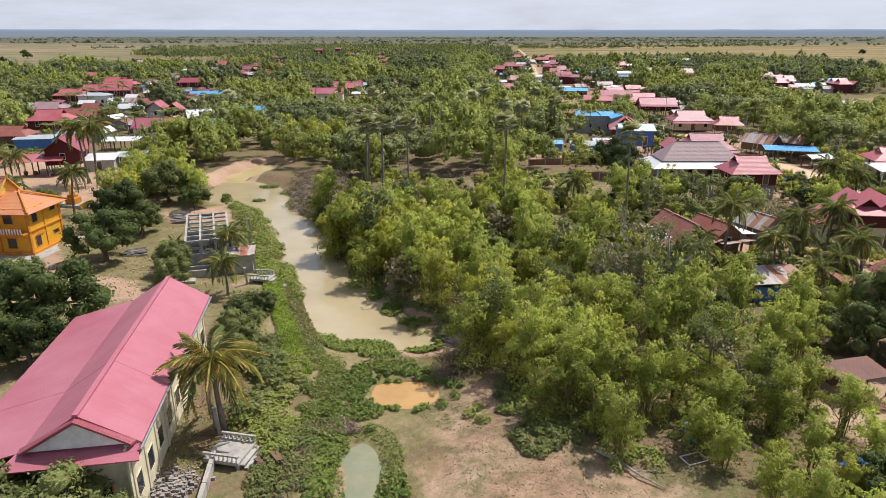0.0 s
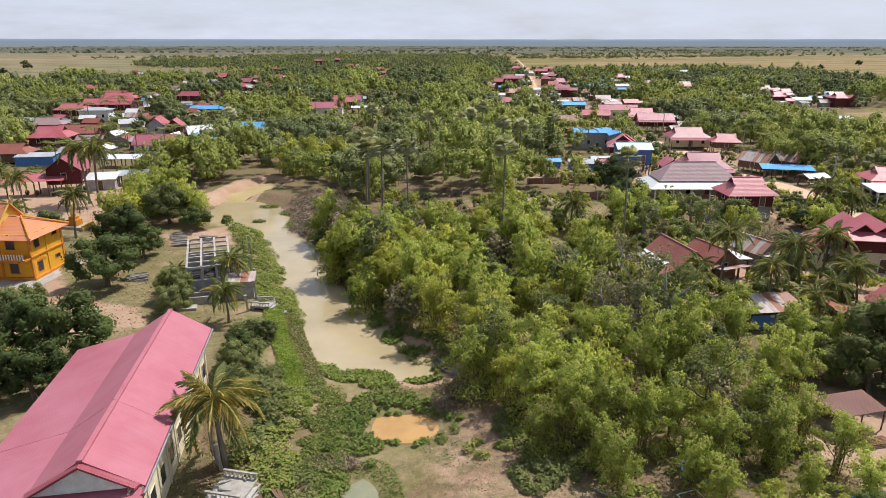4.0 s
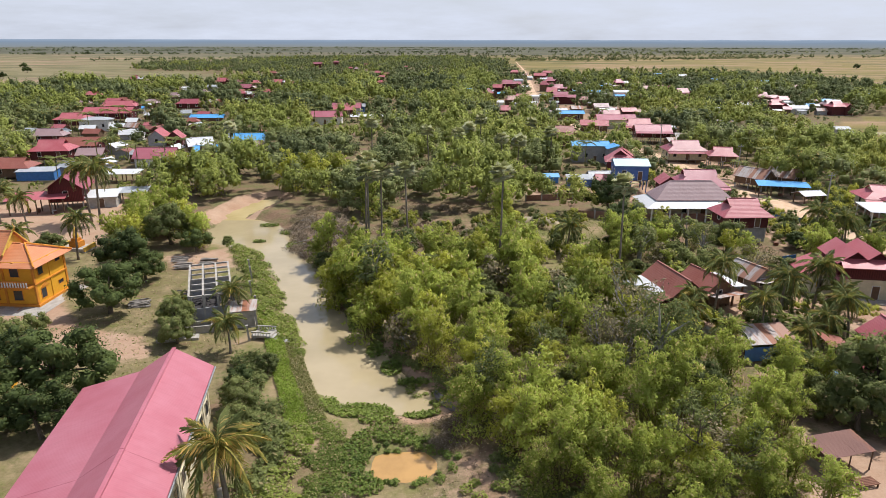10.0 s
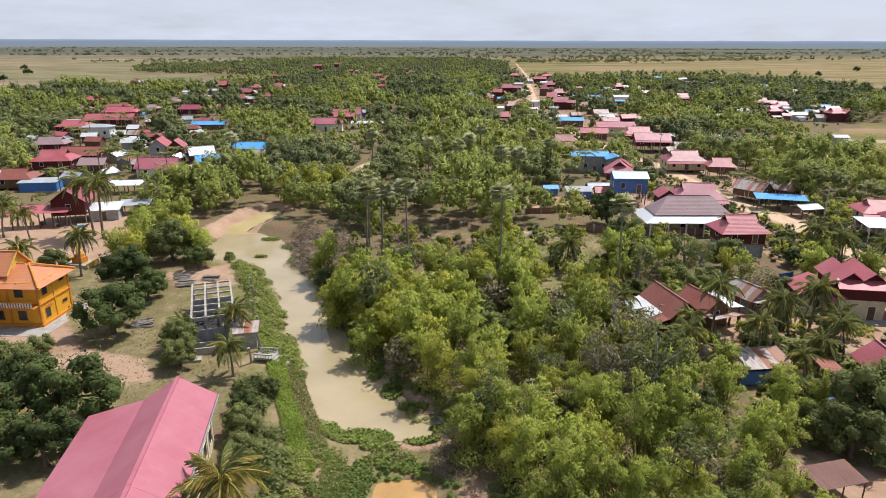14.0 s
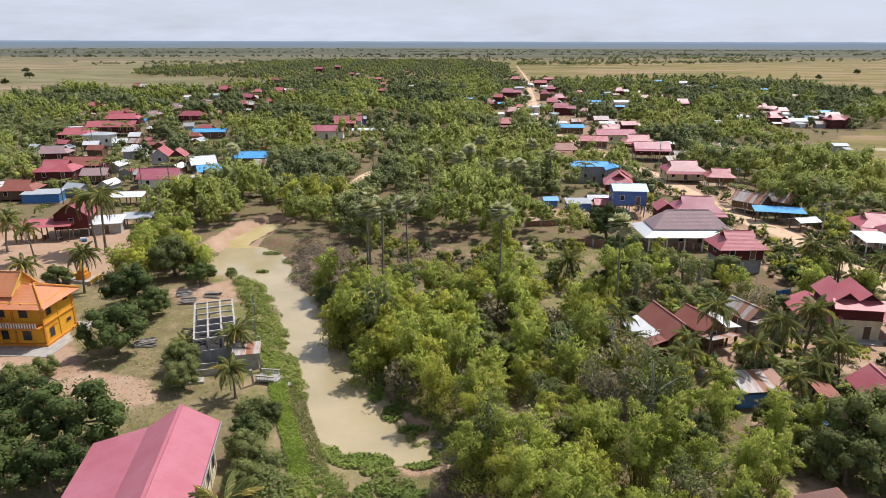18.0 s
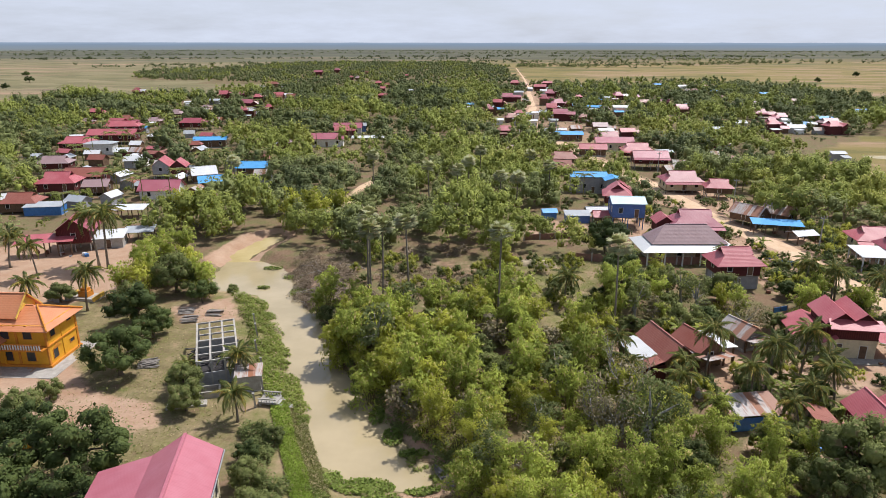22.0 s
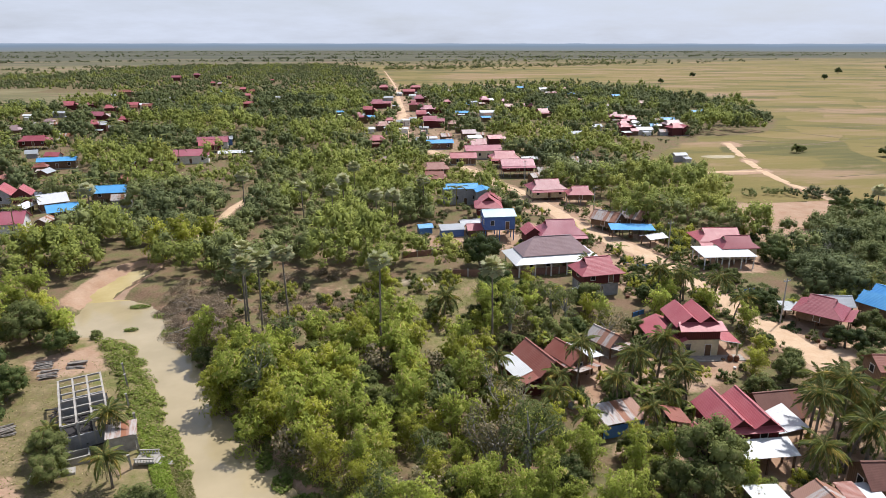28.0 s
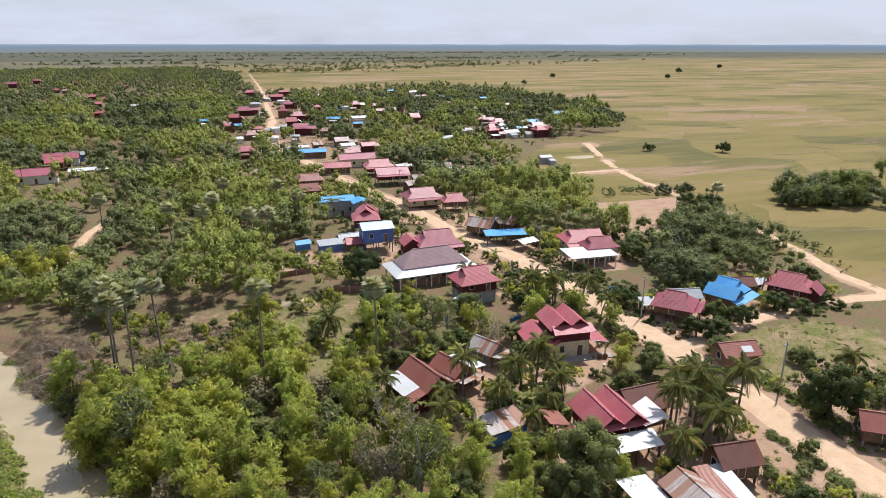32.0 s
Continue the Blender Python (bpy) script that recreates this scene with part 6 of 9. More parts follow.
def tree_kind(kind, spread, height, base, clumps, per, leaf, width, mat, bark, droop, seed):
    global rng
    rng = np.random.default_rng(seed)
    if kind == "bamboo":
        q, c = plumes(clumps, spread, height, per, leaf, width, 1.02, 15)
    else:
        c, r = crown_clumps(kind, clumps, spread, height, base)
        p, o = clump_points(c, r, per, 0.66)
        q = soften(leaves(p, o, leaf, width, droop, 0.45, 0.5), o + unit(p - np.array([0, 0, height * 0.35])) * 0.5, 0.55)
    if kind == "broad":
        q = np.concatenate([q, round_cores(c, r, True)])
    crown = quads_mesh("crown", q, mat)
    g = Geo()
    lr = random.Random(seed)
    if kind == "bamboo":
        for k in range(9):
            a = lr.uniform(0, 6.28)
            x, y = math.cos(a) * lr.uniform(0.1, 0.7), math.sin(a) * lr.uniform(0.1, 0.7)
            e = c[k % len(c)]
            g.tube([(x, y, -0.4), (x * 1.4 + e[0] * 0.12, y * 1.4 + e[1] * 0.12, e[2] * 0.5), (e[0] * 0.55, e[1] * 0.55, e[2] * 0.92), tuple(e)], [0.06, 0.055, 0.04, 0.015], 5)
    else:
        th = base + (height - base) * 0.3
        bend = (lr.uniform(-0.5, 0.5), lr.uniform(-0.5, 0.5))
        rad = 0.035 * height + 0.06
        g.tube([(0, 0, -0.4), (bend[0] * 0.4, bend[1] * 0.4, base * 0.6), (bend[0], bend[1], th)], [rad * 1.25, rad * 0.9, rad * 0.65], 8)
        for k in range(min(9, len(c))):
            e = c[k]
            g.tube([(bend[0] * 0.8, bend[1] * 0.8, th * 0.85), (e[0] * 0.45 + bend[0] * 0.4, e[1] * 0.45 + bend[1] * 0.4, (th + e[2]) * 0.5), tuple(e)], [rad * 0.5, rad * 0.32, 0.03], 5)
    return g.mesh("trunk", bark, True), crown


# each kind has a near mesh with fine leaves and a lighter one for the middle distance
KINDS = {}
spec = {"bamboo": ("bamboo", 3.3, 9.0, 1.2, LEAF_BAMBOO, CULM, 0.7), "yellow": ("bamboo", 3.1, 8.0, 1.0, LEAF_YELLOW, CULM, 0.7), "dark": ("broad", 3.9, 6.6, 0.9, LEAF_DARK, BARK, 0.25),
        "mid": ("broad", 3.2, 6.4, 0.8, LEAF_MID, BARK, 0.35), "tall": ("loose", 2.6, 9.0, 2.6, LEAF_MID, BARK_GREY, 0.4), "dry": ("loose", 2.6, 5.0, 0.6, LEAF_DRY, BARK_GREY, 0.5)}
for k, (kind, spec_row) in enumerate(spec.items()):
    form, sp, ht, bs, mat, bark, dr = spec_row
    wide_leaf = form != "bamboo"
    for v in range(4):
        n = {"bamboo": 24, "broad": 36, "loose": 24}[form]
        per = {"bamboo": 122, "broad": 96, "loose": 80}[form]
        KINDS[kind, "near", v] = tree_kind(form, sp, ht, bs, n, per if kind != "dry" else 50, 0.38 if not wide_leaf else 0.28, 0.14 if not wide_leaf else 0.17, mat, bark, dr, 100 + k * 10 + v)
        KINDS[kind, "mid", v] = tree_kind(form, sp, ht, bs, n, int(per / 2.3) if kind != "dry" else 24, 0.66 if not wide_leaf else 0.56, 0.22 if not wide_leaf else 0.36, mat, bark, dr, 300 + k * 10 + v)
rng = np.random.default_rng(21)
WORDS = {"bamboo": ("bamboo_clump", "feathery bright green bamboo clump", "bamboo"), "yellow": ("bamboo_clump", "yellow-green bamboo clump with arching canes", "bamboo"),
         "dark": ("mango_tree", "dense dark green broad-crowned tree", "tree"), "mid": ("tree", "leafy mid-green tree with a rounded crown", "tree"),
         "tall": ("tree", "slender open-crowned tree with pale bark", "tree"), "dry": ("shrub", "half-dry brownish shrub with thin leaves", "shrub")}
TREES = []
tr_rand = random.Random(5)


def tree(x, y, kind, size=1.0, lod="near", tall=1.0, label="", name="", group=""):
    w = WORDS[kind]
    trunk, crown = KINDS[kind, lod, tr_rand.randrange(4)]
    z = float(ground_z(x, y))
    t = thing(name or w[0], pose(x, y, z - 0.05, tr_rand.uniform(-4, 4), tr_rand.uniform(-4, 4), tr_rand.uniform(0, 360)) @ Matrix.Diagonal((size, size, size * tall, 1)),
              label or w[1], w[2], group)
    if w[2] == "bamboo":
        tagged(part("stem", trunk, None, t), kind="stuff")
    else:
        part("trunk", trunk, None, t)
    part("crown", crown, None, t)
    TREES.append((x, y, 2.2 * size))
    return t


# palms
def frond_mesh(name, length, droop, mat, seed, pairs=32):
    r = np.random.default_rng(seed)
    q = []
    s = np.linspace(0.06, 1, pairs)
    for side in (-1, 1):
        for u in s:
            x = length * u * (1 - 0.12 * droop * u)
            z = length * (0.42 * u - (0.42 + 0.5 * droop) * u * u)
            ll = length * 0.31 * math.sin(math.pi * min(1, 0.2 + 0.76 * u)) * r.uniform(0.8, 1.15)
            base = np.array([x, 0, z])
            tip = base + np.array([ll * 0.55, side * ll * 0.6, -ll * r.uniform(0.35, 0.95)])
            mid_ = (base + tip) / 2 + np.array([0, 0, 0.05])
            wv = np.array([0.075, 0, 0]) * (length / 3.5)
            q.append([base - wv, mid_ - wv * 1.2, tip, mid_ + wv * 1.2])
    pts = [np.array([length * u * (1 - 0.12 * droop * u), 0, length * (0.42 * u - (0.42 + 0.5 * droop) * u * u)]) for u in np.linspace(0, 1, 9)]
    for a, b in zip(pts[:-1], pts[1:]):
        w0 = np.array([0, 0.05, 0])
        q.append([a - w0, b - w0 * 0.7, b + w0 * 0.7, a + w0])
    return quads_mesh(name, q, mat)


FRONDS = [frond_mesh("frond", ln, d, LEAF_PALM, 40 + k) for k, (ln, d) in enumerate(((3.2, 0.9), (3.4, 1.3), (3.1, 1.75), (2.6, 0.4)))]
FRONDS_OLD = [frond_mesh("frond", ln, d, LEAF_PALM_OLD, 45 + k) for k, (ln, d) in enumerate(((3.2, 0.9), (3.4, 1.3), (3.1, 1.75), (2.6, 0.4)))]
DEAD_FROND = frond_mesh("frond", 2.8, 1.9, LEAF_DRY, 50, 16)


def palm_trunk(h, lean, seed):
    r = random.Random(seed)
    pts, rad = [], []
    for k in range(9):
        u = k / 8
        pts.append((lean * u * u, 0.15 * math.sin(u * 3 + seed), h * u - (0.3 if k == 0 else 0)))
        rad.append(0.2 - 0.09 * u + (0.08 if k == 0 else 0))
    return Geo().tube(pts, rad, 8).mesh("trunk", BARK_PALM, True), pts[-1]


PALM_TRUNKS = [palm_trunk(h, l, k) for k, (h, l) in enumerate(((7.5, 0.8), (6.5, 1.4), (8.5, 0.4), (5.0, 0.3)))]


def coconut(x, y, size=1.0, variant=None, yellow=False):
    v = tr_rand.randrange(4) if variant is None else variant
    trunk, top = PALM_TRUNKS[v]
    z = float(ground_z(x, y))
    t = thing("coconut_palm", pose(x, y, z, 0, 0, tr_rand.uniform(0, 360)) @ Matrix.Diagonal((size, size, size, 1)),
              "coconut palm with arching yellowing fronds" if yellow else "coconut palm with arching green fronds", "palm", "coconut palms")
    part("trunk", trunk, None, t)
    for k in range(19):
        u = k / 19
        kind = FRONDS_OLD if (k % 3 != 1 if yellow else k % 9 == 8) else FRONDS
        f = kind[3 if u < 0.2 else 0 if u < 0.5 else 1 if u < 0.8 else 2]
        part("frond", f, None, t, m=pose(*top, tr_rand.uniform(-15, 15), -56 + 84 * u + tr_rand.uniform(-6, 6), k * 137.5 + tr_rand.uniform(-14, 14)))
    for k in range(3 if yellow else 2):
        part("frond", DEAD_FROND, None, t, "dry brown frond", m=pose(*top, 0, 22, k * 100 + tr_rand.uniform(-20, 20)))
    g = Geo()
    for k in range(6):
        a = k * 1.05
        cx, cy, cz = 0.24 * math.cos(a), 0.24 * math.sin(a), -0.28
        g.tube([(cx, cy, cz - 0.15), (cx, cy, cz - 0.06), (cx, cy, cz + 0.07), (cx, cy, cz + 0.15)], [0.05, 0.12, 0.12, 0.04], 6)
    part("coconuts", g, LEAF_PALM, t, m=pose(*top))
    TREES.append((x, y, 1.6))
    return t


def fan_crown(seed, n=46):
    """A round head of stiff fan leaves, each a pleated half disc on a short stalk."""
    r = np.random.default_rng(seed)
    q, away = [], []
    for k in range(n):
        a, e = r.uniform(0, 6.283), math.asin(r.uniform(-0.62, 1.0))
        d = np.array([math.cos(a) * math.cos(e), math.sin(a) * math.cos(e), math.sin(e)])
        s1 = unit(np.cross(d, [0.1, 0.2, 1.0]))
        s2 = np.cross(d, s1)
        stem = d * r.uniform(0.55, 0.8)
        q.append([stem * 0.1 - s1 * 0.03, stem - s1 * 0.03, stem + s1 * 0.03, stem * 0.1 + s1 * 0.03])
        away.append(d)
        for j in range(9):
            w = (j - 4) / 4 * 1.4
            way = d * math.cos(w) + s1 * math.sin(w) + s2 * 0.12 * (j % 2)
            side = unit(np.cross(way, s2)) * 0.12
            ln = r.uniform(0.5, 0.68)
            q.append([stem, stem + way * ln * 0.6 - side, stem + way * ln, stem + way * ln * 0.6 + side])
            away.append(d + np.array([0, 0, 0.4]))
    return quads_mesh("crown", soften(np.array(q), np.array(away), 0.6), LEAF_FAN)


FANS = [fan_crown(60 + k) for k in range(3)]
FAN_TRUNK = Geo().tube([(0, 0, -0.4), (0.05, 0, 0.6), (0.1, 0.05, 6), (0.05, 0.1, 11.6)], [0.3, 0.2, 0.15, 0.14], 8).mesh("trunk", BARK_PALM, True)


def sugar_palm(x, y, height=12.0):
    s = height / 12.0
    z = float(ground_z(x, y))
    t = thing("sugar_palm", pose(x, y, z, tr_rand.uniform(-2, 2), tr_rand.uniform(-2, 2), tr_rand.uniform(0, 360)), "tall sugar palm with a round head of stiff fan leaves", "palm", "sugar palms")
    part("trunk", FAN_TRUNK, None, t, m=Matrix.Diagonal((1, 1, s, 1)))
    part("crown", FANS[tr_rand.randrange(3)], None, t, m=pose(0.05, 0.1, 11.7 * s, 0, 0, tr_rand.uniform(0, 360)) @ Matrix.Diagonal((1.75, 1.75, 1.65, 1)))
    TREES.append((x, y, 1.5))


# single trees of the temple ground and the banks
tree(-43.5, 78.5, "dark", 1.15, label="broad dark green mango tree shading the temple lawn")
tree(-48.5, 94.5, "dark", 1.2)
tree(-44, 90, "dark", 0.85)
tree(-47.5, 109, "mid", 1.25)
tree(-52, 101, "mid", 0.85)
tree(-50.5, 114, "mid", 1.0)
tree(-41, 103.5, "dark", 0.7)
tree(-37.5, 56.5, "dark", 1.3, label="very broad dense dark tree beside the hall")
tree(-42, 52, "dark", 1.15)
tree(-36, 50.5, "dark", 0.9)
tree(-46, 62.5, "dark", 0.85)
tree(-49, 66, "mid", 0.8)
tree(-31.2, 69.5, "mid", 0.72)
tree(-32.8, 73.5, "mid", 0.7)
tree(-34.6, 77, "mid", 0.45)
tree(-49.5, 72.2, "mid", 0.5)
tree(-55.5, 70.5, "mid", 0.45)
tree(-58, 66, "mid", 0.75)
tree(-52, 58, "dark", 1.0)
tree(-60, 58, "mid", 1.1)
tree(-66, 104, "mid", 0.75, tall=0.8, label="small spreading tree on the bare temple yard")
tree(-20.6, 28.4, "mid", 0.95)
tree(-23.8, 27.9, "mid", 1.1)
tree(-18.2, 29.0, "mid", 0.65)
tree(-29.5, 31, "mid", 0.65)
tree(-34, 36, "mid", 0.6)
tree(-18.2, 50.5, "mid", 0.55)
tree(-19.6, 55, "mid", 0.58)
tree(-20.6, 59.5, "dark", 0.45)
tree(-18.7, 62.5, "mid", 0.4)
tree(-37.8, 109.4, "mid", 0.35)
for x, y, s in ((-37, 153, 1.25), (-33, 157, 1.3), (-29, 151, 1.2), (-26, 157, 1.25), (-62, 150, 1.35), (-57, 153, 1.3), (-66, 157, 1.2), (-53, 147, 1.05)):
    tree(x, y, "yellow", s, "mid", label="tall lush yellow-green bamboo by the pool")
for x, y, s, v in ((-16.2, 41.0, 1.2, 3), (-26.4, 76.5, 0.85, 3), (-24.2, 67.2, 0.8, 3), (-59.5, 100.5, 0.95, 0), (-69.5, 102, 0.9, 3), (-66.5, 122, 1.35, 2), (-69.5, 124, 1.3, 2), (-33.4, 76, 0.6, 3),
                   (-77, 116, 0.9, 0), (-86, 122, 1.0, 1), (-90, 104, 1.0, 2)):
    coconut(x, y, s, v, x == -16.2)
for x, y, hgt in ((-11.6, 100.5, 14.6), (-9.9, 103, 14.2), (-5.7, 108, 13.6), (-12.6, 105, 15.6), (9.0, 94.5, 15.8), (26.6, 90.5, 14.8), (4, 165, 12), (-3, 170, 12), (15, 158, 12), (19, 160, 11), (8, 178, 12),
                  (154, 148, 9), (26, 190, 12), (30, 176, 11), (-20, 188, 12), (12, 196, 12), (-58, 178, 12)):
    sugar_palm(x, y, hgt)
# village palms and garden trees
for x, y, s in ((29.5, 71, 0.95), (32, 73.5, 0.85), (35, 76, 1.05), (41.5, 73, 1.0), (44, 76.5, 1.05), (48, 77, 1.15), (49.5, 74, 1.1), (25, 79, 0.9), (23, 70, 0.85), (26.5, 66, 0.85), (31, 63.5, 0.8), (41, 64, 0.75),
                (48, 69, 0.95), (44.5, 68, 0.9), (56.5, 56, 1.15), (58.5, 53, 1.2), (61, 57, 1.25), (63, 54.5, 1.2), (65, 58, 1.25), (67.5, 56, 1.2), (64, 61, 1.1), (68, 62, 1.15), (53, 52, 1.05), (60, 60.5, 1.1),
                (66, 101, 1.05), (69, 105, 1.15), (62, 103, 1.05), (71.5, 99, 1.1), (56, 121, 0.95), (21.5, 104, 1.1), (95, 50, 1.1), (97, 53, 1.2), (99, 47, 1.1), (101, 51, 1.2), (104, 49, 1.15), (92, 58, 0.9),
                (72, 93.5, 0.9), (105, 99, 0.9), (112, 92, 0.6), (38, 70, 0.9), (36, 60, 0.8)):
    coconut(x, y, s * 0.88)
for x, y, k, s, tl in ((32, 109, "dark", 1.25, 1.0), (28.5, 101, "bamboo", 1.0, 1.0), (33, 103.5, "bamboo", 0.95, 1.0), (44, 107, "yellow", 0.7, 0.9), (42, 98, "tall", 0.9, 0.9), (48, 103, "mid", 1.0, 1.0), (35.5, 131, "dark", 1.35, 1.0),
                       (41.6, 54.0, "mid", 1.25, 1.15), (38.5, 51.5, "mid", 0.95, 1.1), (63.5, 76, "yellow", 0.75, 0.8), (67, 73, "mid", 0.8, 1.0), (70, 76.5, "mid", 0.6, 1.0), (81.5, 52.8, "dark", 1.15, 1.2),
                       (84, 81, "dark", 0.8, 0.8), (88, 80, "mid", 0.75, 0.8), (92, 85, "mid", 0.75, 1.0), (96, 82, "dark", 0.7, 1.0), (82, 73, "mid", 0.85, 0.75), (86, 71, "mid", 0.7, 0.7), (92.5, 66.5, "mid", 0.65, 0.8),
                       (108, 84.5, "dark", 0.8, 0.8), (112, 82, "mid", 0.6, 0.8), (119, 83, "mid", 0.6, 0.8), (79.5, 98, "dark", 0.75, 0.9), (101, 121, "dark", 0.9, 1.0), (70, 115, "mid", 0.6, 1.0), (67, 119, "mid", 0.5, 1.0),
                       (85, 113, "mid", 0.6, 0.8), (47, 91, "dry", 1.0, 1.2), (38, 92, "mid", 0.85, 1.0), (52, 92, "mid", 0.7, 0.9), (22, 59, "tall", 1.15, 1.1), (19.5, 62, "dry", 1.3, 1.4), (60, 70, "mid", 0.6, 1.0),
                       (117, 40, "mid", 0.9, 1.0), (85, 40, "mid", 0.9, 1.0), (126, 92, "mid", 0.7, 1.0), (58, 34, "mid", 0.9, 1.0)):
    tree(x, y, k, s, "near", tl)


for x, y, s in ((9.5, 43.6, 0.82), (12.6, 43.4, 0.8), (7.4, 47.0, 0.85), (15.4, 42.6, 0.72), (11.0, 46.6, 0.9), (25.5, 45.5, 0.7), (28, 43.5, 0.62)):
    tree(x, y, "bamboo", s, group="canal thicket")
for x, y, k, s in ((31, 62, "bamboo", 0.8), (28.6, 58, "bamboo", 0.85), (35.6, 60.5, "yellow", 0.7), (33.6, 55.4, "bamboo", 0.8), (27, 66, "yellow", 0.75), (25.5, 56, "mid", 0.8), (39.2, 58.2, "bamboo", 0.6), (31, 50.4, "bamboo", 0.7),
                   (36.4, 54.2, "mid", 0.7), (44.4, 51, "bamboo", 0.6), (39.5, 62, "mid", 0.5), (45.5, 57.5, "mid", 0.55)):
    tree(x, y, k, s)
for x, y, s in ((20.5, 43.5, 0.7), (6.0, 49.5, 0.8)):
    tree(x, y, "yellow", s, group="canal thicket")
# the thicket: bamboo along the canal, then mixed growth; density and kind follow the plan
def free(x, y, gap=1.0):
    """Which of the places stand clear of water, roads, clearings, houses and trees."""
    ok = np.ones(len(x), bool)
    canal, ponds = water_depth(x, y)
    ok &= (canal > np.where(x > -7 - (y - 62) * 0.42, -0.3, 1.2)) & (ponds > 2.0) & (seg_dist(x, y, TRACK) > 1.0) & (seg_dist(x, y, [(p[0], p[1], p[2] * 0.8) for p in BED]) > 0.3)
    for line in ROADS:
        ok &= seg_dist(x, y, line) > 2.6
    for poly in CLEAR:
        ok &= inside(x, y, poly) < -0.5
    ok &= inside(x, y, WOOD_EDGE) > 1.0
    for hx, hy, r in HOUSES:
        ok &= np.hypot((x - hx), (y - hy) * np.where(y < hy, 0.34 if hy < 150 else 1.0, 1.0)) > r * (1.0 if hy < 150 else 0.85) + gap
    return ok


def scatter(x0, x1, y0, y1, step_, seed, gap=1.0):
    r = np.random.default_rng(seed)
    xs, ys = np.meshgrid(np.arange(x0, x1, step_), np.arange(y0, y1, step_ * 0.9))
    x = (xs + r.uniform(-0.45, 0.45, xs.shape) * step_).ravel()
    y = (ys + r.uniform(-0.45, 0.45, xs.shape) * step_).ravel()
    az = np.degrees(np.arctan2(x, y))
    seen = (az > -40) & (az < 61)
    x, y = x[seen], y[seen]
    k = free(x, y, gap)
    return x[k], y[k]


def in_front(x, y):
    """Which places lie in the open gardens on the sunny side of the farther houses."""
    low = np.zeros(len(x), bool)
    for hx, hy, r in HOUSES:
        if hy > 150 and r > 2.8:
            reach = 5.0 + 0.098 * math.hypot(hx, hy)
            ahead = hy - y
            across = (x - hx) + ahead * hx / hy
            low |= (ahead > -r) & (ahead < reach + r) & (np.abs(across) < r * 1.0)
    return low


def lush_noise(x, y):
    return np.sin(x * 0.061 + 1.1 * np.sin(y * 0.045)) + np.sin(y * 0.052 + x * 0.03 + 2.0)


placed = np.array([(x, y, r) for x, y, r in TREES])
px_, py_ = scatter(-75, 84, 26, 128, 3.7, 31)
keep = np.array([np.min(np.hypot(placed[:, 0] - a, placed[:, 1] - b) - placed[:, 2]) > 0.6 for a, b in zip(px_, py_)])
px_, py_ = px_[keep], py_[keep]
east_bank = px_ - (-7 - (py_ - 62) * 0.42) > -2
sel = east_bank & ~((px_ > 68) & (py_ < 75))
order = np.argsort(np.hypot(px_, py_))
counts = {"bamboo": 0, "other": 0}
for k in order:
    x, y = px_[k], py_[k]
    if not sel[k] and y < 104:
        continue
    u = tr_rand.random()
    core = x < 30 - (y - 45) * 0.05 and y > 42
    if core:
        kind = "bamboo" if u < 0.56 else "yellow" if u < 0.82 else "mid" if u < 0.91 else "dry" if u < 0.96 else "tall"
    else:
        kind = "mid" if u < 0.24 else "dark" if u < 0.36 else "bamboo" if u < 0.64 else "tall" if u < 0.77 else "yellow" if u < 0.91 else "dry"
    if y < 50 and kind in ("tall", "mid"):
        kind = "bamboo"
    big = tr_rand.uniform(0.62, 1.02) if core else tr_rand.uniform(0.5, 0.9)
    if kind in ("dark", "mid"):
        big *= 0.8
    if y < 46:
        big *= 0.8
    fam = "bamboo" if kind in ("bamboo", "yellow") else "other"
    if counts[fam] >= 260:
        continue
    counts[fam] += 1
    tree(x, y, kind, big, "near" if math.hypot(x, y) < 68 else "mid", tr_rand.uniform(0.85, 1.1), group="canal thicket" if fam == "bamboo" else "")


# farther woods, joined
def flat_template(kind, spread, height, base, clumps, per, leaf, width, droop, seed):
    global rng
    rng = np.random.default_rng(seed)
    if kind == "bamboo":
        return plumes(clumps, spread, height, per, leaf, width, 1.3, 5, 0.8, 0.75)[0]
    c, r = crown_clumps(kind, clumps, spread, height, base)
    p, o = clump_points(c, r, per, 0.6)
    return np.concatenate([soften(leaves(p, o, leaf, width, droop, 0.4, 0.4), o * 0.6 + unit(p - np.array([0, 0, height * 0.3])) * 0.8 + np.array([0, 0, 0.2]), 0.68), round_cores(c, r * 0.86, False)])


def wood_mass(name, xs, ys, templates, size, mat, label, seed):
    if len(xs) == 0:
        return
    r = np.random.default_rng(seed)
    out = []
    for x, y in zip(xs, ys):
        q = templates[r.integers(len(templates))]
        a = r.uniform(0, 6.283)
        tall = 0.5 + 0.25 * math.sin(x * 0.083 + 1.7 * math.sin(y * 0.061)) + 0.25 * math.sin(y * 0.107 + x * 0.049)
        s = size[0] + (size[1] - size[0]) * min(1.0, max(0.0, 0.65 * tall + 0.35 * r.random()))
        ca_, sa = math.cos(a) * s, math.sin(a) * s
        rot = np.array([[ca_, -sa, 0], [sa, ca_, 0], [0, 0, s * r.uniform(0.85, 1.15)]])
        q = q @ rot.T
        q[:, :4] += np.array([x, y, -0.1])
        out.append(q)
    tagged(new(name, quads_mesh(name, np.concatenate(out), mat)), label, "woods", kind="stuff")


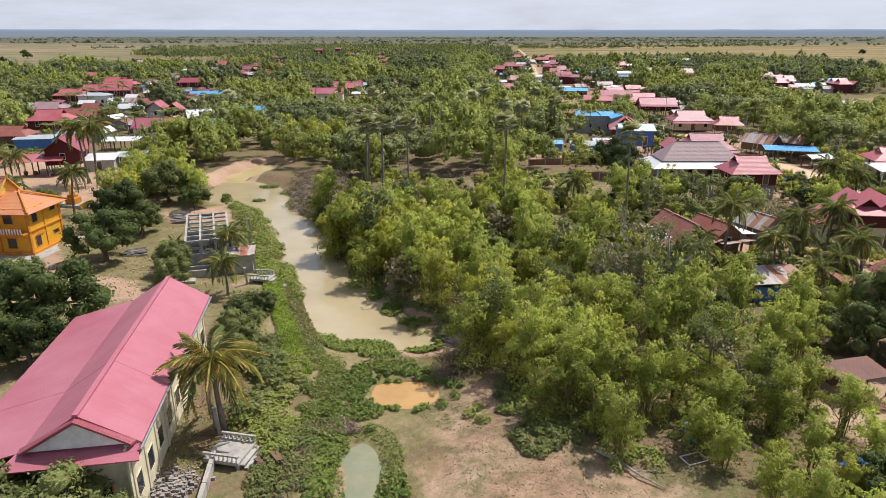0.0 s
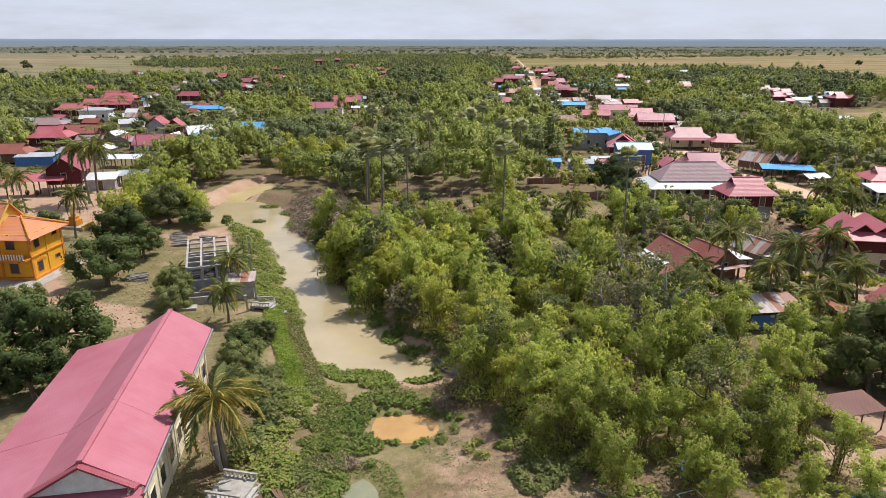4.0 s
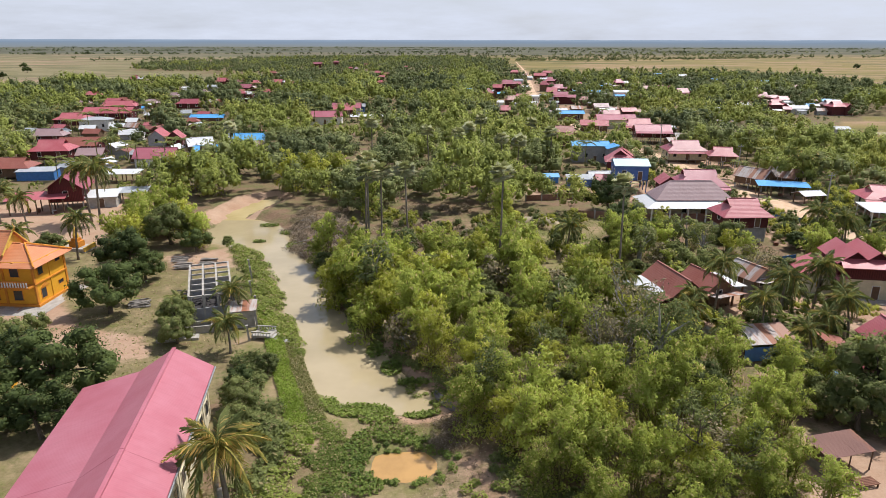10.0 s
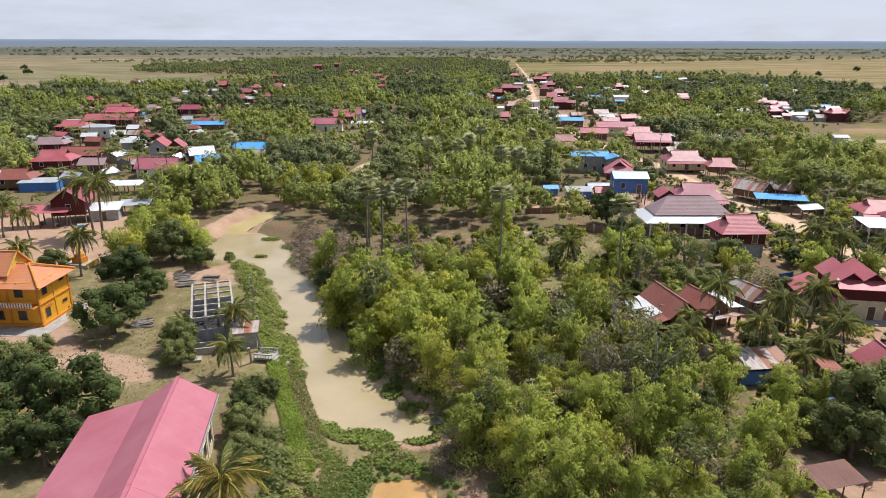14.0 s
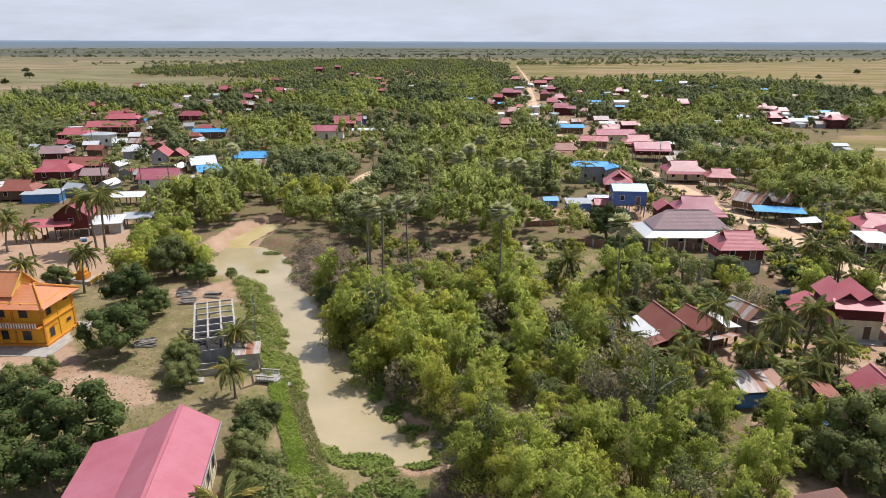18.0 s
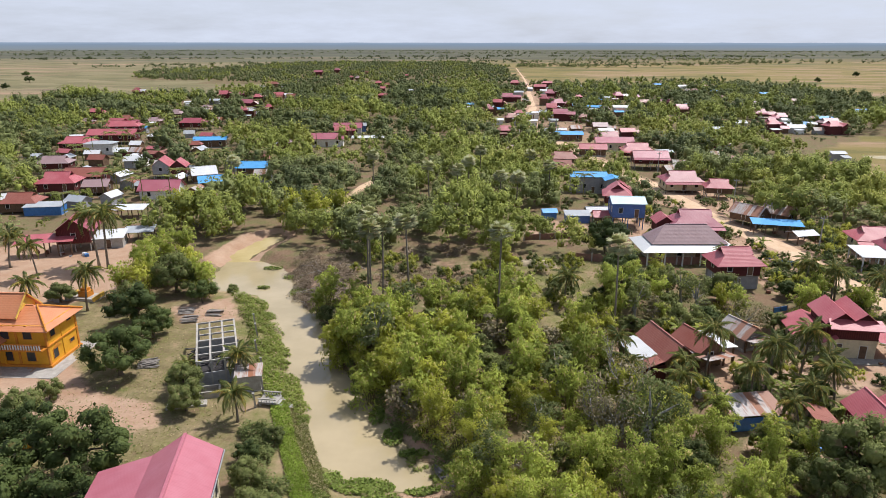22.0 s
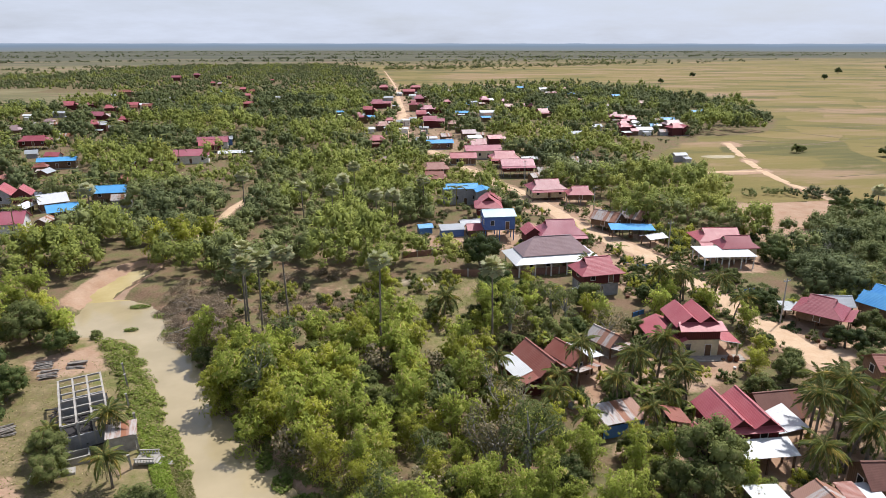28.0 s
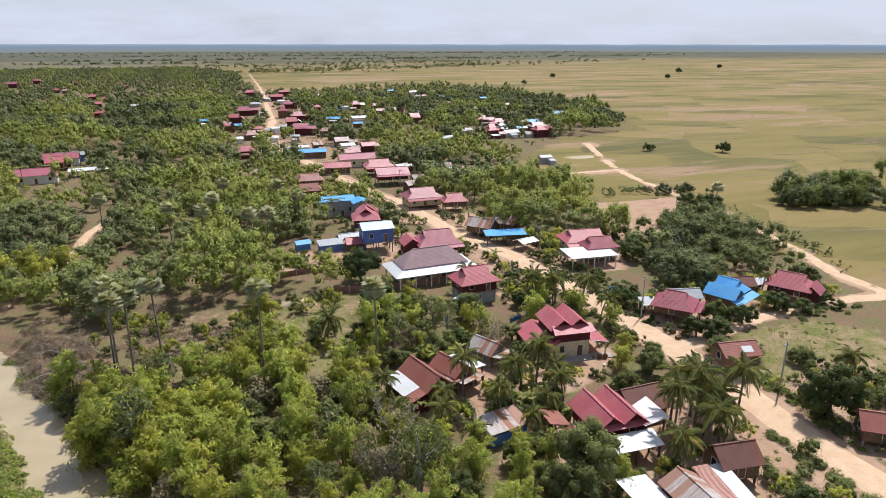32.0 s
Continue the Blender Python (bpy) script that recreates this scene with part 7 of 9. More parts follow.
FOLIAGE = {"bamboo": MASS_BAMBOO, "yellow": MASS_YELLOW, "dark": MASS_DARK, "mid": MASS_MID}
FORM = {"bamboo": (3.5, 10.0, 0.5), "yellow": (3.4, 9.4, 0.5), "dark": (3.7, 7.4, 0.25), "mid": (3.4, 7.6, 0.35)}
PLUMED = {"bamboo", "yellow"}
def wood_templates(scale, lumps, per, leaf, width, seed, plumed):
    return {k: [flat_template("puffs" if k in PLUMED and plumed else "dome", f[0] * scale, f[1], 0.5, int(lumps * (1.5 if k in PLUMED and plumed else 1)), per, leaf, width, f[2], seed + 7 * j) for j in range(6)]
            for k, f in FORM.items()}


MIDS = wood_templates(1.22, 12, 44, 0.55, 0.27, 500, True)
FARS = wood_templates(1.35, 8, 17, 0.9, 0.46, 600, True)
DISTANT = wood_templates(1.45, 5, 8, 1.6, 0.9, 650, False)
SMALL = {k: [flat_template("dome", f[0], f[1], 0.5, 5, 10, 1.15, 0.6, f[2], 700 + 7 * j) for j in range(4)] for k, f in FORM.items()}


def pick(x, y, seed):
    r = np.random.default_rng(seed)
    v = lush_noise(x, y) + 0.5 * np.sin(x * 0.19 + 2 * np.sin(y * 0.11)) + r.normal(0, 0.22, len(x)) + np.where((x > -60) & (x < 130 + 0.1 * y) & (y < 420), 0.45, np.where(y > 700, -0.5, -0.3))
    return np.where(v > 1.95, "yellow", np.where(v > 0.45, "bamboo", np.where(v > -0.85, "mid", "dark")))


def woods(name, x, y, templates, size, label, seed):
    kinds = pick(x, y, seed)
    for k in FOLIAGE:
        wood_mass(name, x[kinds == k], y[kinds == k], templates[k], size, FOLIAGE[k], label, seed + len(k))


x, y = scatter(-200, 150, 100, 290, 7.6, 41, 1.6)
far_enough = (np.hypot(x, y) > 118) & ~((x > -75) & (x < 84) & (y < 128))
near_trees = np.array([(a, b, r) for a, b, r in TREES if b > 95])
x, y = x[far_enough], y[far_enough]
keep = np.array([np.min(np.hypot(near_trees[:, 0] - a, near_trees[:, 1] - b) - near_trees[:, 2] * 0.6) > 0.3 for a, b in zip(x, y)])
x, y = x[keep], y[keep]
low = in_front(x, y)
near = y < 225
woods("woods", x[~low & near], y[~low & near], MIDS, (0.55, 1.5), "mixed green bamboo and mango woods between the houses", 51)
woods("woods", x[~low & ~near], y[~low & ~near], FARS, (0.5, 1.45), "mixed green bamboo and mango woods between the houses", 53)
woods("gardens", x[low], y[low], MIDS, (0.15, 0.45), "low garden trees before the village houses", 52)
x, y = scatter(-460, 380, 290, 620, 8.9, 42, 1.0)
low = in_front(x, y)
woods("far_woods", x[~low], y[~low], FARS, (0.6, 1.5), "far green woods round the village houses", 61)
woods("gardens", x[low], y[low], SMALL, (0.15, 0.42), "low garden trees before the far houses", 62)
x, y = scatter(-460, 380, 620, 1500, 13.0, 43, 0.5)
low = in_front(x, y)
woods("distant_woods", x[~low], y[~low], DISTANT, (0.6, 1.25), "distant dark green tree belt", 71)
woods("gardens", x[low], y[low], SMALL, (0.18, 0.42), "low trees round the most distant houses", 72)


def palm_template(seed, h):
    """A whole palm as leaf quads, for the groves among the far houses."""
    r = np.random.default_rng(seed)
    q = []
    for k in range(15):
        a, tilt, ln = r.uniform(0, 6.283), r.uniform(-0.5, 0.9), r.uniform(2.6, 3.6)
        way, side = np.array([math.cos(a), math.sin(a), 0]), np.array([-math.sin(a), math.cos(a), 0])
        for u in np.linspace(0.1, 0.95, 9):
            p = way * ln * u + np.array([0, 0, h + ln * (0.5 * u - (0.55 + 0.5 * tilt) * u * u)])
            for s in (-1, 1):
                tip = p + way * 0.35 + side * s * 0.75 * math.sin(math.pi * min(1, u + 0.15)) + np.array([0, 0, -0.35])
                w = way * 0.16
                q.append([p - w, (p + tip) / 2 - w, tip, (p + tip) / 2 + w])
    for k in range(6):
        z0, z1 = h * k / 6, h * (k + 1) / 6
        for d in (np.array([0.12, 0, 0]), np.array([0, 0.12, 0])):
            q.append([np.array([0, 0, z0]) - d, np.array([0, 0, z0]) + d, np.array([0, 0, z1]) + d, np.array([0, 0, z1]) - d])
    return np.array(q)


PALM_FAR = [palm_template(80 + k, h) for k, h in enumerate((6.0, 7.5, 8.5, 7.0))]
rp = np.random.default_rng(17)
vx = np.concatenate([rp.normal(-95, 14, 26), rp.normal(-140, 22, 30), rp.normal(-70, 8, 8), rp.normal(-50, 12, 8), rp.normal(60, 14, 14), rp.normal(80, 10, 8), rp.normal(-120, 30, 14)])
vy = np.concatenate([rp.normal(190, 20, 26), rp.normal(265, 30, 30), rp.normal(215, 8, 8), rp.normal(300, 14, 8), rp.normal(215, 30, 14), rp.normal(165, 12, 8), rp.normal(390, 40, 14)])
ok = free(vx, vy, 0.2)
wood_mass("palm_grove", vx[ok], vy[ok], PALM_FAR, (0.8, 1.15), LEAF_PALM, "coconut palms among the farther houses", 131)

# groves, hedges and lone trees out in the fields
r6 = np.random.default_rng(77)
gx_, gy_ = 190 + r6.normal(14, 9, 70), 148 + r6.normal(0, 5, 70)
kk = np.where(r6.random(70) < 0.5, "mid", np.where(r6.random(70) < 0.6, "dark", "bamboo"))
for k in FOLIAGE:
    wood_mass("grove", gx_[kk == k], gy_[kk == k], MIDS[k], (0.8, 1.4), FOLIAGE[k], "dark green grove of trees standing in the rice field", 91 + len(k))


def hedge(name, pts, n, templates, size, label, seed, jitter=2.5):
    r = np.random.default_rng(seed)
    d = np.cumsum([0] + [math.hypot(b[0] - a[0], b[1] - a[1]) for a, b in zip(pts[:-1], pts[1:])])
    u = r.uniform(0, d[-1], n)
    x = np.interp(u, d, [p[0] for p in pts]) + r.normal(0, jitter, n)
    y = np.interp(u, d, [p[1] for p in pts]) + r.normal(0, jitter, n)
    wood_mass(name, x, y, templates, size, MASS_DARK if seed % 3 == 0 else MASS_MID, label, seed)


hedge("roadside_bushes", [(118, 112), (140, 124), (136, 140), (130, 133)], 60, MIDS["mid"], (0.45, 1.05), "mixed garden trees behind the roadside houses", 101, 5)
hedge("roadside_bushes", [(104, 104), (112, 118), (118, 128)], 46, MIDS["dark"], (0.45, 1.0), "dense dark garden trees behind the houses", 102, 5)
hedge("field_hedge", [(142, 96), (150, 108), (164, 153), (168, 182)], 60, SMALL["mid"], (0.12, 0.32), "low bushes along the field track", 103, 1.6)
hedge("field_hedge", [(150, 176), (164, 178), (176, 170)], 26, SMALL["dark"], (0.35, 0.6), "low hedge of bushes by the field", 105, 2)
hedge("field_hedge", [(135, 182), (160, 184)], 26, SMALL["mid"], (0.2, 0.45), "scrub beside the ploughed plot", 104, 2.5)
hedge("road_verge", [(71, 60), (72.5, 92), (71.5, 130)], 46, SMALL["mid"], (0.1, 0.3), "low weeds along the road verge", 106, 0.8)
hedge("road_verge", [(80.5, 40), (82, 66)], 40, SMALL["mid"], (0.1, 0.28), "low weeds along the road verge", 108, 0.9)
hedge("road_verge", [(81, 100), (80.5, 126)], 40, SMALL["dark"], (0.12, 0.34), "low bushes along the road verge", 107, 1.6)
hedge("treeline", [(-600, 1250), (-260, 1480), (100, 1560), (300, 1650)], 200, DISTANT["dark"], (0.4, 1.2), "distant line of trees across the fields", 111, 55)
hedge("treeline", [(330, 1700), (560, 1800), (900, 1830)], 170, DISTANT["mid"], (0.4, 1.3), "distant line of trees across the fields", 112, 60)
hedge("treeline", [(240, 1250), (420, 1650)], 90, DISTANT["dark"], (0.4, 1.2), "scattered distant trees beyond the village", 114, 70)
hedge("treeline", [(500, 2000), (900, 2350), (1400, 2500)], 110, DISTANT["dark"], (0.5, 1.3), "far scattered trees on the plain", 113, 110)
hedge("treeline", [(-1900, 2600), (-900, 3000), (200, 3200), (1500, 3300), (2800, 2800)], 260, DISTANT["dark"], (0.5, 1.5), "very distant scattered trees", 117, 260)
for x, y, s in ((249, 240, 0.9), (217, 257, 0.7), (222, 259, 0.5), (861, 957, 1.6), (700, 800, 1.2), (430, 760, 1.0), (560, 900, 1.2), (-420, 640, 1.0), (-470, 760, 1.3), (-560, 900, 1.2), (1100, 1100, 1.5), (-380, 560, 0.9), (154, 150, 1.0), (150, 156, 0.9), (148, 144, 1.0), (143, 150, 0.8), (160, 160, 0.6)):
    tree(x, y, "dark" if s > 0.8 else "mid", s, "mid", label="lone dark tree standing in open fields", name="field_tree")


hedge("treeline", [(139, 1236), (180, 1294), (246, 1263), (317, 1293)], 90, DISTANT["mid"], (0.5, 1.2), "belt of trees beyond the village end", 121, 26)
hedge("treeline", [(330, 1330), (437, 1391), (532, 1391), (693, 1506), (781, 1594)], 190, DISTANT["mid"], (0.4, 1.1), "belt of trees beyond the rice fields", 122, 40)
for k, (pts, n) in enumerate((([(-1200, 1750), (-500, 1900), (150, 1850)], 130), ([(-300, 2150), (500, 2250), (1100, 2150)], 130), ([(-2200, 2500), (-1200, 2350), (-500, 2600)], 130), ([(-200, 2900), (900, 2800)], 110),
                              ([(300, 3600), (1500, 3500), (2600, 3700)], 150), ([(-2600, 3600), (-1000, 3900), (400, 3800)], 170), ([(1300, 2300), (2300, 2500)], 80), ([(700, 1500), (1300, 1750)], 40))):
    hedge("treeline", pts, n, DISTANT["dark"], (0.6, 1.5), "thin far line of trees along the field edge", 126 + 3 * k, 14 + 6 * k)


# ---- bank growth, weeds and grass ----
def ground_cover(name, xy, height, leaf, width, mat, label, spread=0.7, category="plants"):
    """Leaves over the ground at the given places; height: lowest and highest above it."""
    z = ground_z(xy[:, 0], xy[:, 1])
    n = len(xy)
    up = r6.uniform(height[0], height[1], n)
    p = np.column_stack([xy, np.maximum(z, -1.22) + up])
    global rng
    rng = np.random.default_rng(n)
    q = leaves(p, np.tile([0, 0, 0.8], (n, 1)), leaf, width, 0.1, spread)
    return tagged(new(name, quads_mesh(name, q, mat)), label, category, kind="stuff")


def mounds(name, centres, rad, per, leaf, width, mat, label, flat=0.8):
    """Low shrubs: leafy mounds on the ground."""
    global rng
    rng = np.random.default_rng(len(centres) * 7 + per)
    c = np.column_stack([centres, ground_z(centres[:, 0], centres[:, 1]) + 0.1])
    rr = rng.uniform(rad[0], rad[1], (len(c), 1)) * np.array([[1, 1, flat]]) * rng.uniform(0.8, 1.2, (len(c), 3))
    p, o = clump_points(c, rr, per, 0.75, -0.05)
    o[:, 2] += 0.3
    return tagged(new(name, quads_mesh(name, leaves(p, o, leaf, width, 0.2, 0.5, 0.7), mat)), label, "shrubs", kind="stuff")


def blob(n, x, y, sx, sy):
    a, u = r6.uniform(0, 6.283, n), np.sqrt(r6.random(n))
    return np.column_stack([x + sx * u * np.cos(a), y + sy * u * np.sin(a)])


def bank_points(n, lo, hi, y0, y1):
    """Places beside the canal's west bank, lo to hi metres from the water."""
    y = r6.uniform(y0, y1, n)
    edge = np.interp(y, [34, 50, 58, 65.5, 74, 83, 100, 117], [-8.5, -9.5, -12.3, -15.2, -18.2, -21.6, -28.6, -36])
    return np.column_stack([edge - r6.uniform(lo, hi, n), y])


mounds("bank_shrubs", bank_points(40, 5.0, 7.6, 42, 66), (0.7, 1.5), 210, 0.34, 0.2, LEAF_MID, "thick leafy shrubs along the hall wall", 1.1)
mounds("bank_shrubs", bank_points(40, 2.6, 6.0, 38, 52), (0.6, 1.25), 190, 0.30, 0.17, LEAF_VINE, "tangled green shrubs on the bank", 0.8)
mounds("bank_vines", bank_points(120, -1.2, 2.4, 40, 55), (0.35, 0.85), 110, 0.19, 0.14, LEAF_VINE, "low creeping vines covering the canal bank", 0.55)
mounds("bank_vines", bank_points(60, -0.2, 1.4, 68, 80), (0.3, 0.7), 90, 0.2, 0.15, LEAF_VINE, "low creeping vines covering the canal bank", 0.6)
mounds("bank_vines", bank_points(230, -0.3, 4.6, 70, 108), (0.45, 1.1), 70, 0.3, 0.22, LEAF_VINE, "green creepers and bushes along the canal", 0.8)
mounds("bank_scrub", bank_points(70, 0.2, 4.0, 26, 42), (0.4, 0.9), 110, 0.28, 0.15, LEAF_MID, "scrubby weeds on the lower bank", 0.7)
ground_cover("bank_grass", bank_points(15000, 1.9, 4.2, 50, 80), (0.02, 0.4), 0.42, 0.08, LEAF_LUSH, "bright green grass strip on the bank", 0.9)
ground_cover("dry_grass", bank_points(6500, 0.0, 2.4, 54, 70), (0.02, 0.3), 0.45, 0.06, LEAF_GRASS, "dry yellowish grass on the bank slope", 0.9)
weeds = np.concatenate([blob(1500, -8, 56.4, 3.3, 1.5), blob(420, -1.8, 55.6, 1.9, 0.7), blob(500, -11.4, 57.5, 1.0, 1.6), blob(300, -6, 54.3, 2.0, 0.8)])
ground_cover("water_weeds", weeds, (0.02, 0.38), 0.3, 0.24, LEAF_WEED, "floating mat of green water weeds", 0.6)
weeds = np.concatenate([blob(420, -5.6, 65.5, 1.2, 1.8), blob(420, -7.9, 70, 1.0, 2.0), blob(320, -3.2, 62.2, 1.5, 0.8), blob(240, -11.2, 77, 0.8, 2.0), blob(400, -28.5, 119.5, 2.6, 1.0), blob(160, -33.5, 114, 1.2, 0.6), blob(260, -34.5, 125, 2.0, 0.8), blob(260, -26.8, 112, 1.2, 2.4)])
ground_cover("water_weeds", weeds, (0.02, 0.45), 0.36, 0.24, LEAF_WEED, "dark water weeds along the far bank", 0.7)
weeds = np.concatenate([blob(900, -7.4, 49.2, 1.3, 3.0), blob(800, -7.2, 44.6, 2.6, 1.3), blob(600, -8.0, 38.2, 0.8, 4.6), blob(700, -3.3, 34.2, 1.2, 3.0), blob(500, -4.8, 52.2, 2.6, 1.1), blob(500, -3.4, 51.0, 2.6, 0.5)])
ground_cover("pond_weeds", weeds, (0.05, 0.45), 0.3, 0.2, LEAF_WEED, "leafy water weeds round the small ponds", 0.6)
algae = blob(5200, -5.4, 37.4, 2.7, 5.6)
algae = algae[(seg_dist(algae[:, 0], algae[:, 1], PUDDLE) > 0.1) & (r6.random(len(algae)) > 0.25)]
ground_cover("pond_algae", algae, (0.0, 0.1), 0.17, 0.1, LEAF_WEED, "grey-green algae and sedge round the puddle", 0.7)
ground_cover("brown_stalks", np.concatenate([blob(900, -8.5, 42.2, 2.2, 1.0), blob(800, 0.8, 50.5, 2.0, 1.6), blob(700, 1.5, 53.5, 2.4, 1.2), blob(900, -10.8, 37, 1.5, 3.5)]), (0.02, 0.5), 0.5, 0.05, LEAF_BRUSH, "dry brown stalks beside the ponds", 1.0)
ground_cover("lawn_tufts", np.concatenate([blob(2600, -38, 68, 14, 12), blob(2200, -36, 88, 12, 14), blob(1500, -20, 38, 4, 8)]), (0.0, 0.14), 0.3, 0.09, LEAF_GRASS, "sparse grass tufts on the temple lawn", 0.9)
ground_cover("meadow_grass", np.concatenate([blob(3000, 24, 112, 11, 14), blob(1200, 40, 124, 14, 3), blob(1200, 96, 71, 14, 10)]), (0.0, 0.2), 0.4, 0.1, LEAF_GRASS, "thin dry meadow grass", 0.9)
# dead brush heaps on the east bank and in the burnt clearing
brush = np.concatenate([blob(46, -20.5, 107, 3.4, 6), blob(26, -28, 121, 2.5, 3), blob(26, -14, 104, 4, 4), blob(60, -4, 114, 9, 10), blob(40, 6, 108, 6, 8), blob(14, 12, 121, 3, 3), blob(40, -24, 128, 6, 8), blob(30, -2, 132, 9, 4)])
mounds("dead_brush", np.concatenate([blob(60, -22, 114, 5, 9), blob(24, -15.5, 104, 3, 4)]), (0.9, 2.0), 170, 1.1, 0.06, LEAF_BRUSH, "tall grey-brown thicket of dead bamboo by the canal bend", 1.0)
mounds("dead_brush", brush, (0.6, 1.3), 130, 0.8, 0.05, LEAF_BRUSH, "grey-brown tangle of dead bamboo brush", 0.9)
mounds("undergrowth", np.concatenate([blob(14, 5, 43, 3, 3), blob(12, 13, 39, 5, 2.5), blob(24, -1, 60, 3, 3), blob(30, 24, 46, 7, 7)]), (0.3, 0.8), 120, 0.26, 0.14, LEAF_VINE, "leafy undergrowth at the thicket's edge", 0.8)
mounds("undergrowth", np.column_stack([np.interp(np.linspace(60, 112, 90), [58, 74, 100, 117], [2.0, -8.6, -19.8, -26.4]) + r6.uniform(-0.9, 1.6, 90), np.linspace(60, 112, 90)]),
       (0.5, 1.2), 110, 0.34, 0.18, LEAF_MID, "overhanging bushes along the water's edge", 0.9)
mounds("garden_weeds", np.concatenate([blob(26, 44, 70, 8, 4), blob(30, 62, 68, 8, 5), blob(20, 86, 108, 4, 8), blob(26, 66, 112, 4, 8), blob(24, 90, 100, 6, 3), blob(26, 116, 80, 10, 2.5), blob(20, 30, 146, 8, 3)]),
       (0.35, 0.85), 70, 0.4, 0.24, LEAF_MID, "low garden bushes between the houses", 0.8)


# garden growth in the yards and along the fences
def yard_places(polys, n, gap, seed, edge=-0.8):
    r = np.random.default_rng(seed)
    out = []
    for poly in polys:
        a = np.array(poly)
        x, y = r.uniform(a[:, 0].min(), a[:, 0].max(), n * 4), r.uniform(a[:, 1].min(), a[:, 1].max(), n * 4)
        k = inside(x, y, poly) > edge
        for line in ROADS:
            k &= seg_dist(x, y, line) > 0.7
        for hx, hy, rad in HOUSES:
            k &= np.hypot(x - hx, (y - hy) * np.where(y < hy, 0.7, 1.0)) > rad * 0.9 + gap
        out.append(np.column_stack([x[k], y[k]])[:n])
    return np.concatenate(out)


VILLAGE = [YARD_LEAN, YARD_SOUTH, YARD_EAST, YARD_MID, YARD_ROAD, YARD_WHITE, YARD_NORTH, SOIL_EAST]
g = yard_places(VILLAGE, 58, 0.3, 201)
wood_mass("garden_shrubs", g[::2, 0], g[::2, 1], MIDS["mid"], (0.12, 0.5), LEAF_MID, "leafy garden shrubs in the village yards", 203)
wood_mass("garden_shrubs", g[1::4, 0], g[1::4, 1], MIDS["dark"], (0.12, 0.5), LEAF_DARK, "dark garden bushes in the village yards", 205)
wood_mass("garden_shrubs", g[3::4, 0], g[3::4, 1], MIDS["bamboo"], (0.14, 0.45), LEAF_YELLOW, "yellow-green garden plants in the village yards", 206)
g = yard_places(VILLAGE + [GREEN_EAST], 60, 0.0, 211, -1.2)
mounds("yard_weeds", g, (0.15, 0.5), 34, 0.3, 0.14, LEAF_VINE, "low weeds dotting the bare yards", 0.6)
ground_cover("yard_grass", yard_places(VILLAGE + [GREEN_EAST], 900, 0.0, 212), (0.0, 0.16), 0.34, 0.1, LEAF_GRASS, "dry grass tufts in the yards", 0.9)

g = np.concatenate([blob(16, 24, 122, 12, 4), blob(26, -8, 118, 9, 10), blob(30, 6, 110, 8, 10), blob(22, 22, 104, 6, 8)])
wood_mass("meadow_bushes", g[::2, 0], g[::2, 1], MIDS["mid"], (0.16, 0.45), LEAF_MID, "bushes scattered over the dry meadow", 221)
wood_mass("meadow_bushes", g[1::2, 0], g[1::2, 1], MIDS["yellow"], (0.16, 0.45), LEAF_YELLOW, "yellow-green young bamboo on the dry meadow", 222)

# verges, weeds round the ponds and litter under the bamboo
def along(pts, n, jitter, seed):
    r = np.random.default_rng(seed)
    u = r.random(n) * (len(pts) - 1)
    k = np.arange(len(pts))
    return np.column_stack([np.interp(u, k, [p[0] for p in pts]) + r.normal(0, jitter, n), np.interp(u, k, [p[1] for p in pts]) + r.normal(0, jitter, n)])


mounds("verge_bushes", along([(70.2, 40), (70.6, 47), (70.8, 54)], 34, 0.5, 231), (0.4, 0.9), 90, 0.32, 0.18, LEAF_MID, "dense low bushes along the dirt road", 0.8)
mounds("verge_bushes", along([(79.6, 44), (80.6, 52), (82.4, 60), (81.5, 66)], 44, 0.9, 232), (0.4, 1.0), 90, 0.32, 0.18, LEAF_VINE, "leafy roadside garden bed with low shrubs", 0.7)
mounds("verge_bushes", along([(72.6, 84), (73.2, 96), (72.6, 112), (71.8, 128)], 60, 0.7, 233), (0.3, 0.8), 70, 0.34, 0.2, LEAF_MID, "low bushes along the village road", 0.8)
mounds("verge_bushes", along([(80.8, 88), (80.2, 104), (79.6, 122)], 60, 0.8, 234), (0.3, 0.9), 70, 0.34, 0.2, LEAF_DARK, "dark low bushes along the village road", 0.8)
ring = np.array([(math.cos(a) * 4.2 - 3.2, math.sin(a) * 2.6 + 47.6) for a in np.linspace(0, 6.1, 46)])
mounds("pond_rushes", ring + r6.normal(0, 0.35, ring.shape), (0.2, 0.5), 46, 0.36, 0.12, LEAF_WEED, "leafy weeds crowding the orange pond's rim", 0.9)
mounds("pond_rushes", along([(-7.6, 42), (-8.2, 37), (-7.8, 32)], 26, 0.6, 236), (0.3, 0.7), 80, 0.3, 0.14, LEAF_WEED, "green weeds on the puddle's bank", 0.8)
mounds("undergrowth", np.concatenate([blob(26, 10.5, 41.0, 3.6, 1.6), blob(14, 5.5, 46.5, 1.6, 2.2), blob(16, 24, 43.5, 5, 2.2), blob(24, 6.9, 40.4, 1.5, 3.0)]), (0.35, 0.9), 120, 0.3, 0.15, LEAF_MID, "dark leafy undergrowth below the bamboo", 0.9)
ground_cover("leaf_litter", np.concatenate([blob(1100, 9, 37, 9, 6), blob(800, 2, 46, 4, 5), blob(900, 20, 40, 8, 6), blob(600, -1, 54, 4, 2.5)]), (0.01, 0.05), 0.2, 0.07, LEAF_BRUSH, "dry brown leaf litter and sticks on the soil", 0.9)
